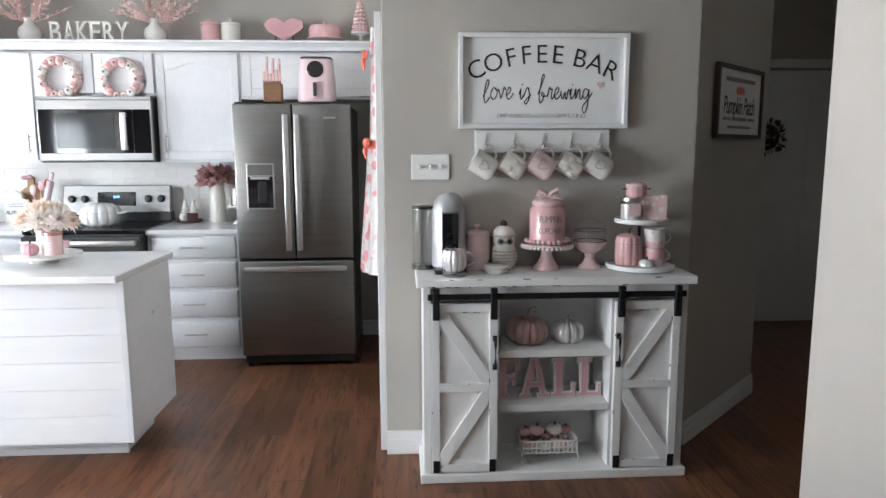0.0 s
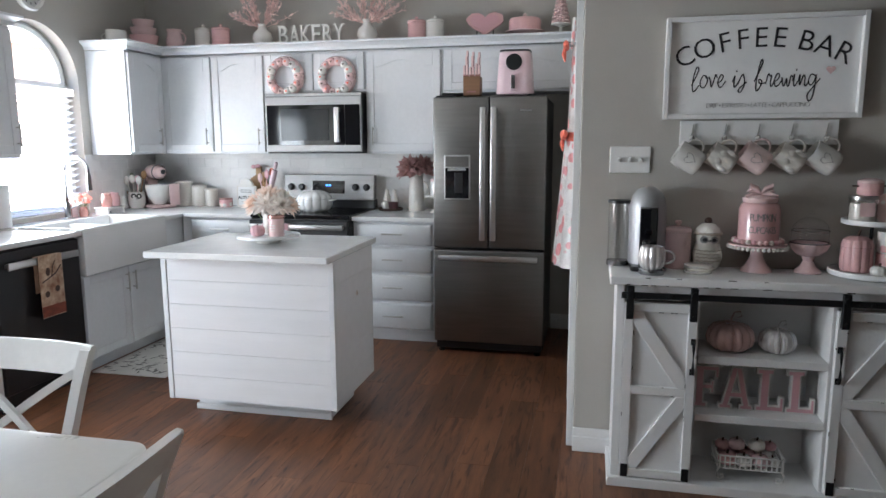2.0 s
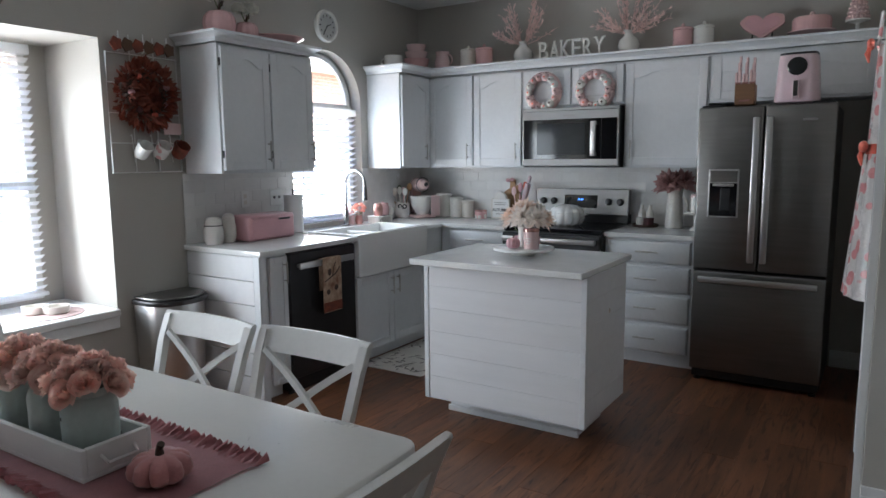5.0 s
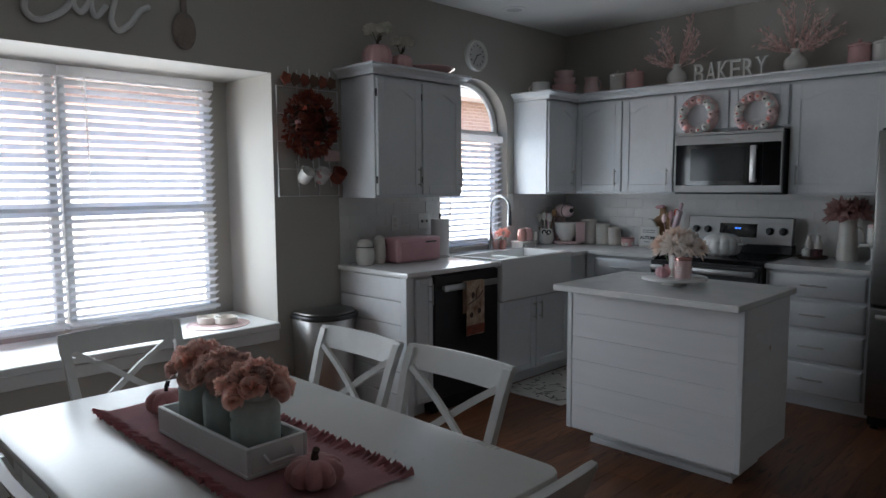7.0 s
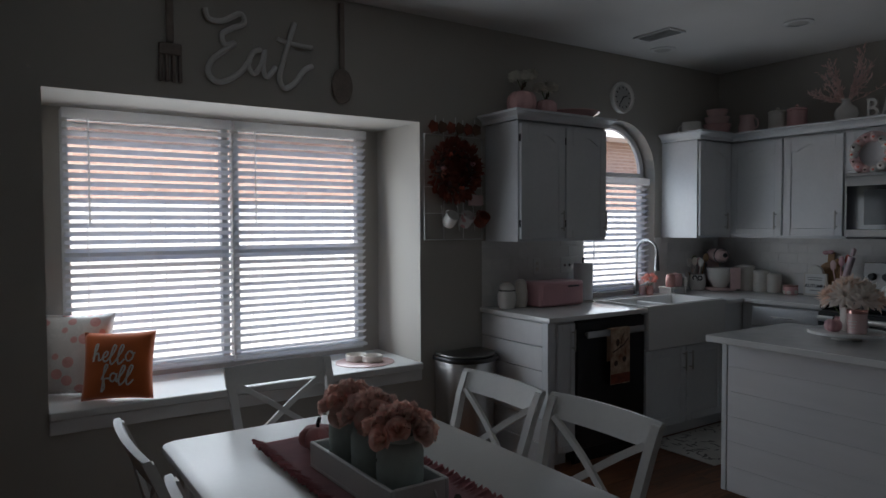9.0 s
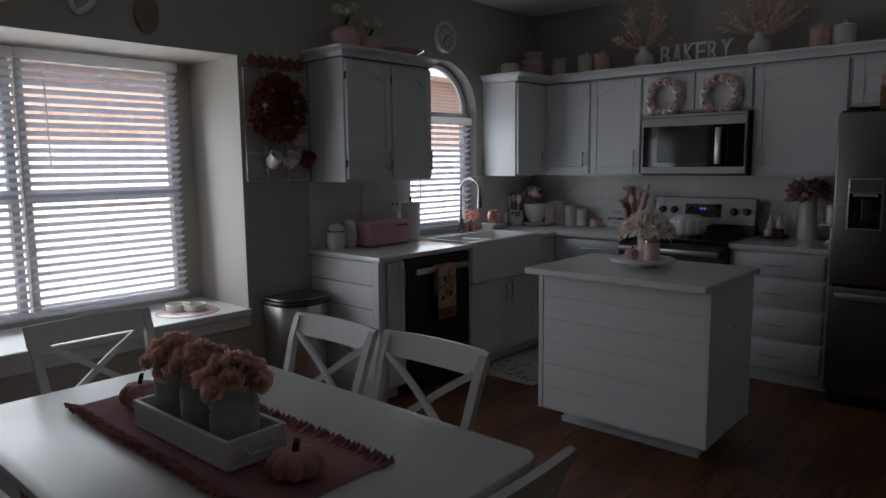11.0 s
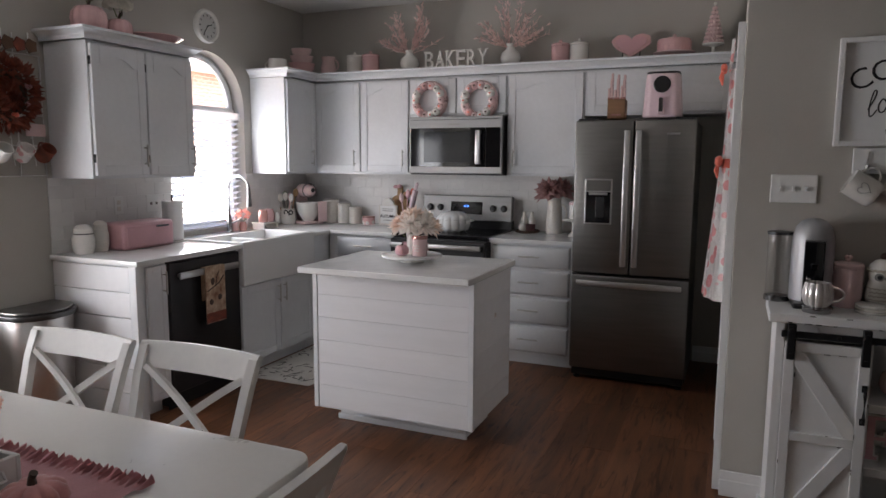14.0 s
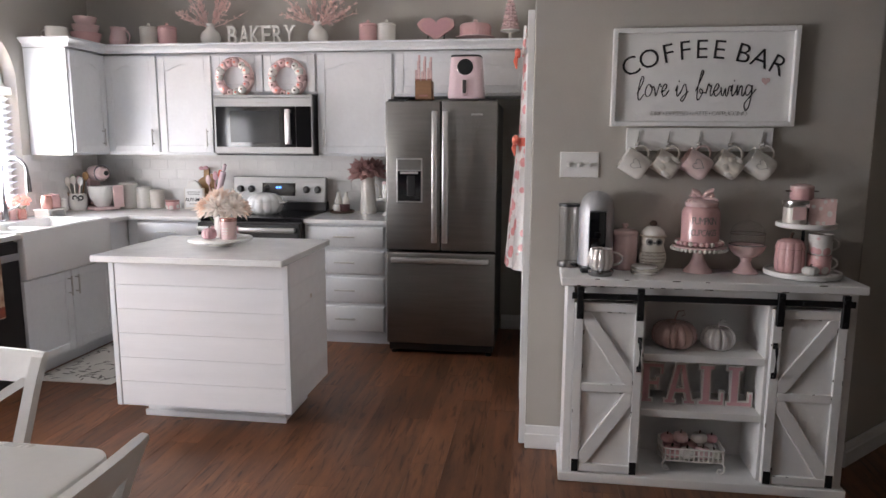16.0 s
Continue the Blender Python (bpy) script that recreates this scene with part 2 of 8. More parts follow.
def B(*boxes, bevel=0.0, seg=1):
    """A mesh of boxes (x0, x1, y0, y1, z0, z1)."""
    bm = bmesh.new()
    for x0, x1, y0, y1, z0, z1 in boxes:
        m = Matrix.LocRotScale(((x0 + x1) / 2, (y0 + y1) / 2, (z0 + z1) / 2), None, (abs(x1 - x0), abs(y1 - y0), abs(z1 - z0)))
        bmesh.ops.create_cube(bm, size=1, matrix=m)
    if bevel:
        bmesh.ops.bevel(bm, geom=list(bm.edges), offset=bevel, segments=seg, profile=0.5, affect="EDGES", clamp_overlap=True)
    return bm


def join(*bms):
    out = bmesh.new()
    for b in bms:
        me = bpy.data.meshes.new("t")
        b.to_mesh(me)
        b.free()
        out.from_mesh(me)
        bpy.data.meshes.remove(me)
    return out


def moved(bm, m):
    bmesh.ops.transform(bm, matrix=m, verts=bm.verts)
    return bm


def lathe(profile, n=32, lobes=0, depth=0.0):
    """Turns a profile of (radius, height) round z; lobes and depth give ribs."""
    bm = bmesh.new()
    rings = []
    for r, z in profile:
        if r < 1e-5:
            rings.append([bm.verts.new((0, 0, z))])
            continue
        ring = []
        for k in range(n):
            a = 2 * math.pi * k / n
            f = 1 - depth * (1 - abs(math.cos(lobes * a / 2)) ** 0.6) if lobes else 1
            ring.append(bm.verts.new((r * f * math.cos(a), r * f * math.sin(a), z)))
        rings.append(ring)
    for a, b in zip(rings, rings[1:]):
        if len(a) == 1 and len(b) == 1:
            continue
        for k in range(n):
            q = (k + 1) % n
            if len(a) == 1:
                bm.faces.new((a[0], b[k], b[q]))
            elif len(b) == 1:
                bm.faces.new((a[k], a[q], b[0]))
            else:
                bm.faces.new((a[k], a[q], b[q], b[k]))
    return bm


def tube(points, r, n=8, closed=False, radii=None, up=(0, 0, 1)):
    """A round bar along points."""
    bm = bmesh.new()
    pts = [Vector(p) for p in points]
    rings = []
    up = Vector(up)
    for k, p in enumerate(pts):
        a = pts[k - 1] if (k or closed) else p
        b = pts[(k + 1) % len(pts)] if (k < len(pts) - 1 or closed) else p
        d = (b - a).normalized()
        side = d.cross(up)
        side = d.cross(Vector((0, 1, 0))) if side.length < 1e-3 else side
        side.normalize()
        over = side.cross(d)
        rad = radii[k] if radii else r
        rings.append([bm.verts.new(p + rad * (math.cos(2 * math.pi * j / n) * side + math.sin(2 * math.pi * j / n) * over)) for j in range(n)])
    pairs = list(zip(rings, rings[1:])) + ([(rings[-1], rings[0])] if closed else [])
    for a, b in pairs:
        for j in range(n):
            bm.faces.new((a[j], a[(j + 1) % n], b[(j + 1) % n], b[j]))
    if not closed:
        bm.faces.new(rings[0][::-1])
        bm.faces.new(rings[-1])
    return bm


def plate(outline, depth, bevel=0.0):
    """A flat outline in x and z, thick towards -y."""
    bm = bmesh.new()
    f = bm.faces.new([bm.verts.new((x, 0, z)) for x, z in outline])
    out = bmesh.ops.extrude_face_region(bm, geom=[f])
    bmesh.ops.translate(bm, vec=(0, -depth, 0), verts=[v for v in out["geom"] if isinstance(v, bmesh.types.BMVert)])
    if bevel:
        bmesh.ops.bevel(bm, geom=list(bm.edges), offset=bevel, segments=1, profile=0.5, affect="EDGES", clamp_overlap=True)
    return bm


def ball(r, at=(0, 0, 0), squash=(1, 1, 1), sub=2):
    bm = bmesh.new()
    bmesh.ops.create_icosphere(bm, subdivisions=sub, radius=r, matrix=Matrix.Translation(at) @ Matrix.Diagonal((*squash, 1)))
    return bm


def words(text, size, depth=0.001, spacing=1.0, bold=0.0, bevel=0.0):
    """Letters in x and z that face -y, centred; the built-in font."""
    cu = bpy.data.curves.new("letters", "FONT")
    cu.body, cu.size, cu.extrude, cu.space_character, cu.offset = text, size, depth / 2, spacing, bold
    cu.align_x, cu.align_y, cu.resolution_u, cu.bevel_depth = "CENTER", "CENTER", 3, bevel
    ob = bpy.data.objects.new("letters", cu)
    scene.collection.objects.link(ob)
    dg = bpy.context.evaluated_depsgraph_get()
    me = bpy.data.meshes.new_from_object(ob.evaluated_get(dg))
    bm = bmesh.new()
    bm.from_mesh(me)
    bpy.data.objects.remove(ob)
    bpy.data.meshes.remove(me)
    return moved(bm, pose(0, 0, 0, 90, 0, 0))


def arc(cx, cz, r, a0, a1, n=12):
    return [(cx + r * math.cos(radians(a0 + (a1 - a0) * k / n)), cz + r * math.sin(radians(a0 + (a1 - a0) * k / n))) for k in range(n + 1)]


def ring(R, r, n=32, m=8):
    """A ring that stands in x and z."""
    return tube([(R * math.cos(2 * math.pi * k / n), 0, R * math.sin(2 * math.pi * k / n)) for k in range(n)], r, m, closed=True)


def stroke(points, w, steps=6):
    """A flowing wooden stroke in x and z through points (Catmull-Rom)."""
    out = []
    for k in range(len(points) - 1):
        p = [Vector(points[max(0, min(len(points) - 1, k + q))]) for q in (-1, 0, 1, 2)]
        for s_ in range(steps):
            u = s_ / steps
            out.append(0.5 * (2 * p[1] + (p[2] - p[0]) * u + (2 * p[0] - 5 * p[1] + 4 * p[2] - p[3]) * u * u + (3 * p[1] - p[0] - 3 * p[2] + p[3]) * u ** 3))
    out.append(Vector(points[-1]))
    return tube([(a.x, 0, a.y) for a in out], w, 8, up=(0, 1, 0))


# ---- structure ----
XW, YN, TOP = -3.47, 5.22, 2.74
ARCH_Y, ARCH_R, ARCH_Z, ARCH_SILL = 3.99, 0.395, 1.85, 0.945
BAY0, BAY1, BAY_SILL, BAY_TOP = 0.18, 2.19, 0.605, 2.09
WIN0, WIN1, WIN_MID = 0.29, 2.075, 1.187


def arch_head(y0, y1, z1, r, x0, x1):
    """A slab in y and z with a half round cut out of its underside."""
    out = [(y0, z1), (y0, ARCH_Z)] + arc(ARCH_Y, ARCH_Z, r, 180, 0, 24) + [(y1, ARCH_Z), (y1, z1)]
    bm = bmesh.new()
    f = bm.faces.new([bm.verts.new((x0, y, z)) for y, z in out])
    ext = bmesh.ops.extrude_face_region(bm, geom=[f])
    bmesh.ops.translate(bm, vec=(x1 - x0, 0, 0), verts=[v for v in ext["geom"] if isinstance(v, bmesh.types.BMVert)])
    return bm


a0, a1 = ARCH_Y - ARCH_R, ARCH_Y + ARCH_R
solo("wall_west", join(B((XW - 0.16, XW, -6.5, BAY0, 0, TOP), (XW - 0.16, XW, BAY0, BAY1, 0, BAY_SILL - 0.04), (XW - 0.16, XW, BAY0, BAY1, BAY_TOP, TOP),
                         (XW - 0.16, XW, BAY1, a0, 0, TOP), (XW - 0.16, XW, a0, a1, 0, ARCH_SILL), (XW - 0.16, XW, a1, YN + 0.15, 0, TOP),
                         (-4.02, XW - 0.16, BAY1, BAY1 + 0.12, 0.3, 2.3), (-4.02, XW - 0.16, BAY0 - 0.12, BAY0, 0.3, 2.3),
                         (-4.02, XW - 0.16, BAY0, BAY1, BAY_TOP, 2.3), (-4.02, XW - 0.16, BAY0, BAY1, 0.3, BAY_SILL - 0.04),
                         (-4.10, -4.02, WIN1, BAY1 + 0.12, 0.3, 2.3), (-4.10, -4.02, BAY0 - 0.12, WIN0, 0.3, 2.3),
                         (-4.10, -4.02, WIN0, WIN1, 2.075, 2.3), (-4.10, -4.02, WIN0, WIN1, 0.3, 0.63)),
                       arch_head(a0, a1, TOP, ARCH_R, XW - 0.16, XW)), "wall",
     "greige painted wall with a deep window bay and an arched opening", kind="structure", smooth=False)
solo("wall_north", B((XW, 0.132, YN, YN + 0.15, 0, TOP)), "wall", "greige painted kitchen wall behind the cabinets", kind="structure", smooth=False)
solo("wall_pantry", B((0.132, 1.56, 3.09, 3.21, 0, TOP), (0.132, 0.252, 3.21, YN + 0.15, 0, TOP), bevel=0.004), "wall",
     "greige painted wall behind the coffee bar", kind="structure")
bm = bmesh.new()
q = [(1.56, 3.09), (2.26, 3.77), (2.26, 5.40), (2.14, 5.40), (2.14, 3.82), (1.52, 3.21)]
f = bm.faces.new([bm.verts.new((x, y, 0)) for x, y in q])
ext = bmesh.ops.extrude_face_region(bm, geom=[f])
bmesh.ops.translate(bm, vec=(0, 0, TOP), verts=[v for v in ext["geom"] if isinstance(v, bmesh.types.BMVert)])
solo("wall_hall", bm, "wall", "greige painted angled wall that leads into the hall", kind="structure", smooth=False)
solo("wall_hall_end", B((2.14, 4.4, 5.40, 5.52, 0, TOP)), "wall",
     "greige painted wall round the entrance door", kind="structure", smooth=False)
solo("wall_divider", B((1.166, 1.30, -1.8, 1.50, 0, TOP), bevel=0.006), "wall", "greige painted end of a dividing wall", kind="structure")
solo("wall_east", B((4.2, 4.35, -6.5, 5.52, 0, TOP)), "wall", "greige painted wall", kind="structure", smooth=False)
solo("wall_south", B((XW - 0.16, 4.35, -6.65, -6.5, 0, TOP)), "wall", "greige painted wall", kind="structure", smooth=False)
solo("ceiling", B((XW - 0.16, 4.35, -6.65, 5.52, TOP, TOP + 0.1)), "ceiling", "white textured ceiling", kind="structure", smooth=False)


def skirting(x0, y0, x1, y1):
    """A moulded board from one point to another; its face is to the right of the way."""
    d = math.hypot(x1 - x0, y1 - y0)
    bm = B((0, d, 0, 0.012, 0, 0.115), (0, d, -0.004, 0.012, 0, 0.075), bevel=0.003)
    return moved(bm, pose(x0, y0, 0, 0, 0, math.degrees(math.atan2(y1 - y0, x1 - x0))))


solo("baseboard", join(skirting(0.130, 3.076, 1.555, 3.076), skirting(1.568, 3.080, 2.27, 3.762), skirting(-0.1, 5.206, 0.130, 5.206),
                       moved(skirting(0, 0, 3.1, 0), pose(XW + 0.014, -0.45, 0, 0, 0, 90)),
                       skirting(2.28, 5.386, 2.90, 5.386), skirting(3.92, 5.386, 4.2, 5.386)),
     "trim", "white moulded baseboard", kind="structure")

# bay sill, with a moulded front edge
solo("window_sill", join(B((-4.02, XW + 0.035, BAY0, BAY1, BAY_SILL - 0.04, BAY_SILL), bevel=0.005), B((XW, XW + 0.018, BAY0, BAY1, BAY_SILL - 0.11, BAY_SILL - 0.042), bevel=0.004)),
     "trim", "deep white painted bay sill", kind="structure")


def sash_window(name, y0, y1, z0, z1, x, rail):
    w = thing(name, "white vinyl single-hung window", "window", x, (y0 + y1) / 2, z0, 0, kind="structure")
    h, half = z1 - z0, (y1 - y0) / 2
    part("window_frame", B((-0.03, 0.03, -half, -half + 0.04, 0, h), (-0.03, 0.03, half - 0.04, half, 0, h), (-0.03, 0.03, -half + 0.04, half - 0.04, 0, 0.045),
                           (-0.03, 0.03, -half + 0.04, half - 0.04, h - 0.045, h), (-0.025, 0.025, -half + 0.04, half - 0.04, rail - 0.025, rail + 0.025), bevel=0.003), "trim", w)
    for lo, hi in ((0.045, rail - 0.025), (rail + 0.025, h - 0.045)):
        p = part("pane", B((-0.004, 0.004, -half + 0.04, half - 0.04, lo, hi)), "glass", w, smooth=False)
        p.visible_shadow = False
    return w


sash_window("window_1", WIN0, WIN_MID - 0.012, 0.63, 2.075, -4.05, 0.66)
sash_window("window_2", WIN_MID + 0.012, WIN1, 0.63, 2.075, -4.05, 0.66)


def blind(y0, y1, z0, z1, x, tilt, label):
    w = y1 - y0
    b = thing("window_blind", label, "blind", x, (y0 + y1) / 2, z1, 0, group="window blinds")
    part("headrail", B((-0.03, 0.03, -w / 2, w / 2, -0.055, 0), bevel=0.004), "slat", b)
    part("bottom_rail", B((-0.026, 0.026, -w / 2, w / 2, z0 - z1, z0 - z1 + 0.022), bevel=0.004), "slat", b)
    me = mesh_of(B((-0.024, 0.024, -w / 2 + 0.004, w / 2 - 0.004, -0.0015, 0.0015), bevel=0.0007), "slat", "slat")
    n = int((z1 - z0 - 0.09) / 0.0445)
    for k in range(n):
        s = new("slat", me)
        s.parent = b
        s.matrix_basis = pose(0, 0, -0.085 - k * 0.0445, 0, tilt + random.uniform(-2, 2), random.uniform(-0.15, 0.15))
    for side in (-w / 2 + 0.12, 0.0, w / 2 - 0.12):
        part("ladder_cord", B((-0.026, -0.0245, side - 0.001, side + 0.001, z0 - z1, -0.05), (0.0245, 0.026, side - 0.001, side + 0.001, z0 - z1, -0.05)), "slat", b)
    part("wand", tube([(0.04, w * -0.36, -0.05), (0.045, w * -0.36, -0.62)], 0.004, 6), "slat", b)
    return b


blind(WIN0 + 0.005, WIN_MID - 0.006, 0.655, 2.08, -3.975, -30, "white wooden slatted blind, lowered, slats open, in the bay")
blind(WIN_MID + 0.006, WIN1 - 0.005, 0.655, 2.08, -3.975, -30, "white wooden slatted blind, lowered, slats open, in the bay")

# arched window
w = thing("window_3", "white arched window over the sink", "window", XW - 0.12, ARCH_Y, ARCH_SILL, 0, kind="structure")
half, hz = ARCH_R - 0.005, ARCH_Z - ARCH_SILL
part("window_frame", join(B((-0.03, 0.03, -half, -half + 0.04, 0, hz), (-0.03, 0.03, half - 0.04, half, 0, hz), (-0.03, 0.03, -half + 0.04, half - 0.04, 0, 0.045),
                            (-0.03, 0.03, -half + 0.04, half - 0.04, hz - 0.045, hz + 0.01), bevel=0.003),
                          tube([(0, (half - 0.02) * math.cos(math.pi * k / 24), hz + (half - 0.02) * math.sin(math.pi * k / 24)) for k in range(25)], 0.026, 6)), "trim", w)
p = part("pane", B((-0.004, 0.004, -half + 0.04, half - 0.04, 0.045, hz - 0.045)), "glass", w, smooth=False)
p.visible_shadow = False
bm = bmesh.new()
f = bm.faces.new([bm.verts.new((0, y, z)) for y, z in arc(0, hz, half - 0.03, 0, 180, 24)])
ext = bmesh.ops.extrude_face_region(bm, geom=[f])
bmesh.ops.translate(bm, vec=(0.006, 0, 0), verts=[v for v in ext["geom"] if isinstance(v, bmesh.types.BMVert)])
p = part("pane", bm, "glass", w, smooth=False)
p.visible_shadow = False
blind(ARCH_Y - 0.375, ARCH_Y + 0.375, 0.955, 1.82, XW - 0.055, -24, "white slatted blind below the arch, slats open")

# ---- cabinets ----


def pull(parent, x, z, length=0.13, upright=True, y=-0.022):
    if upright:
        bm = join(tube([(x, y - 0.028, z - length / 2), (x, y - 0.028, z + length / 2)], 0.0055), tube([(x, y, z - length * 0.36), (x, y - 0.028, z - length * 0.36)], 0.004), tube([(x, y, z + length * 0.36), (x, y - 0.028, z + length * 0.36)], 0.004))
    else:
        bm = join(tube([(x - length / 2, y - 0.028, z), (x + length / 2, y - 0.028, z)], 0.0055), tube([(x - length * 0.36, y, z), (x - length * 0.36, y - 0.028, z)], 0.004), tube([(x + length * 0.36, y, z), (x + length * 0.36, y - 0.028, z)], 0.004))
    return part("handle", bm, "nickel", parent, "brushed nickel bar handle")


def door_leaf(parent, x0, x1, z0, z1, arched=True, s=0.055):
    """A raised-frame door in front of y=0: a panel, two stiles, a bottom rail and a top rail that may be arched."""
    t, u = 0.015, 0.022
    d = part("door", B((x0, x1, -t, 0, z0, z1), bevel=0.002), "cab", parent)
    for a, b in ((x0, x0 + s), (x1 - s, x1)):
        part("stile", B((a, b, -u, -t + 0.0005, z0, z1), bevel=0.0025), "cab", d)
    part("rail", B((x0 + s, x1 - s, -u, -t + 0.0005, z0, z0 + s), bevel=0.0025), "cab", d)
    if arched:
        w = x1 - x0 - 2 * s
        base, rise = z1 - s - 0.05, 0.045
        pts = [(x0 + s, z1), (x0 + s, base)]
        for k in range(1, 16):
            a = k / 16
            pts.append((x0 + s + w * a, base + rise * (max(0.0, math.sin(math.pi * (a - 0.12) / 0.76)) if 0.12 < a < 0.88 else 0.0)))
        pts += [(x1 - s, base), (x1 - s, z1)]
        part("rail", moved(plate(pts, u - t + 0.0005), pose(0, -t + 0.0005, 0)), "cab", d)
    else:
        part("rail", B((x0 + s, x1 - s, -u, -t + 0.0005, z1 - s, z1), bevel=0.0025), "cab", d)
    return d


def upper(name, label, x, y, z, rz, width, depth, height, doors, handles, arched=True, group="upper cabinets", hinged=False):
    """A wall unit: body, doors with handles. Front at local y=0."""
    c = thing(name, label, "cabinet", x, y, z, rz, group=group)
    part("body", B((0, width, 0, depth, 0, height), bevel=0.002), "cab", c)
    for (x0, x1), hx in zip(doors, handles):
        d = door_leaf(c, x0, x1, 0.018, height - 0.018, arched)
        if hx is not None:
            pull(d, hx, 0.13, 0.13)
            if not hinged:
                continue
            side = x0 - 0.004 if hx > (x0 + x1) / 2 else x1 - 0.002
            for z in (0.09, height - 0.13):
                part("hinge", B((side, side + 0.006, -0.016, 0.0, z, z + 0.045), bevel=0.001), "iron", d, "small dark hinge")
    return c


UB, UT, UF = 1.35, 2.10, 4.90
upper("wall_cabinet", "white painted wall cabinet with two arched-panel doors", -3.14, UF, UB, 0, 0.88, YN - UF, UT - UB, [(0.012, 0.43), (0.445, 0.868)], [0.39, 0.83])
c = upper("wall_cabinet", "white short cabinet above the microwave with two small doors", -2.26, UF, 1.80, 0, 0.80, YN - UF, UT - 1.80, [(0.008, 0.392), (0.404, 0.792)], [None, None], False)
upper("wall_cabinet", "white painted wall cabinet with one wide arched-panel door", -1.46, UF, UB, 0, 0.575, YN - UF, UT - UB, [(0.012, 0.563)], [0.06])
upper("wall_cabinet", "white painted cabinet above the refrigerator", -0.885, UF, 1.78, 0, 0.985, YN - UF, UT - 1.78, [(0.02, 0.95)], [None], True)
upper("wall_cabinet", "white painted corner wall cabinet beside the arched window", -3.14, 4.47, UB, 90, 0.43, 0.33, UT - UB, [(0.012, 0.40)], [0.32])
upper("wall_cabinet", "white painted wall cabinet with two arched-panel doors by the window bay", -3.132, 2.69, UB, 90, 0.77, 0.33, UT - UB, [(0.012, 0.38), (0.392, 0.758)], [0.345, 0.73], hinged=True)


def crown(points):
    """A stepped moulding that runs along points, set out to the right of the way."""
    bm = bmesh.new()
    prof = [(0.0, 0.0), (0.012, 0.0), (0.016, 0.03), (0.042, 0.062), (0.05, 0.066), (0.05, 0.085), (0.0, 0.085)]
    pts = [Vector((*p, 0)) for p in points]
    rows = []
    for k, p in enumerate(pts):
        d0 = (p - pts[k - 1]).normalized() if k else (pts[1] - p).normalized()
        d1 = (pts[k + 1] - p).normalized() if k < len(pts) - 1 else d0
        n0, n1 = Vector((d0.y, -d0.x, 0)), Vector((d1.y, -d1.x, 0))
        n = (n0 + n1)
        n = n / max(0.2, n.dot(n0))
        rows.append([bm.verts.new(p + n * o + Vector((0, 0, h))) for o, h in prof])
    for a, b in zip(rows, rows[1:]):
        for j in range(len(prof)):
            q = (j + 1) % len(prof)
            bm.faces.new((a[j], a[q], b[q], b[j]))
    bm.faces.new(rows[0])
    bm.faces.new(rows[-1][::-1])
    return bm


solo("crown_trim", moved(join(crown([(-3.46, 4.465), (-3.115, 4.465), (-3.115, UF - 0.025), (0.10, UF - 0.025)]), B((-3.465, -3.13, 4.48, 5.2, 0.02, 0.083), (-3.13, 0.105, UF - 0.02, 5.2, 0.02, 0.083))),
                         pose(0, 0, UT + 0.002) @ Matrix.Diagonal((1, 1, 0.75, 1))), "cab", "white crown moulding with a flat top over the wall cabinets", "moulding", kind="structure")
solo("crown_trim", moved(join(crown([(-3.46, 2.675), (-3.115, 2.675), (-3.115, 3.455), (-3.46, 3.455)]), B((-3.465, -3.13, 2.69, 3.44, 0.02, 0.083))),
                         pose(0, 0, UT + 0.002) @ Matrix.Diagonal((1, 1, 0.72, 1))), "cab", "white crown moulding with a flat top over the wall cabinet by the bay", "moulding", kind="structure")


def drawer_front(x0, x1, z0, z1):
    bm = B((x0, x1, -0.022, 0, z0, z1))
    front = [e for e in bm.edges if all(v.co.y < -0.02 for v in e.verts)]
    bmesh.ops.bevel(bm, geom=front, offset=0.014, segments=2, profile=0.35, affect="EDGES")
    return bm


# base run along the north wall
BF, CT = 4.59, 0.914
c = thing("drawer_base", "white painted base unit with four drawers beside the refrigerator", "cabinet", -1.47, BF, 0)
part("body", B((0, 0.595, 0, YN - BF, 0.09, 0.882), (0, 0.595, 0.07, YN - BF, 0, 0.09)), "cab", c)
for z0, z1 in ((0.715, 0.868), (0.522, 0.695), (0.315, 0.502), (0.105, 0.295)):
    d = part("drawer", drawer_front(0.018, 0.577, z0, z1), "cab", c)
    pull(d, 0.297, (z0 + z1) / 2 + 0.005, 0.15, False)
c = thing("base_cabinet", "white painted base unit with a drawer beside the range", "cabinet", -2.78, BF, 0)
part("body", B((0, 0.545, 0, YN - BF, 0.09, 0.882), (0, 0.545, 0.07, YN - BF, 0, 0.09)), "cab", c)
part("corner_filler", B((-0.049, -0.001, 0.002, 0.02, 0.0, 0.882)), "cab", c)
d = part("drawer", drawer_front(0.03, 0.525, 0.715, 0.868), "cab", c)
pull(d, 0.28, 0.80, 0.15, False)
door_leaf(c, 0.03, 0.525, 0.105, 0.695, False)

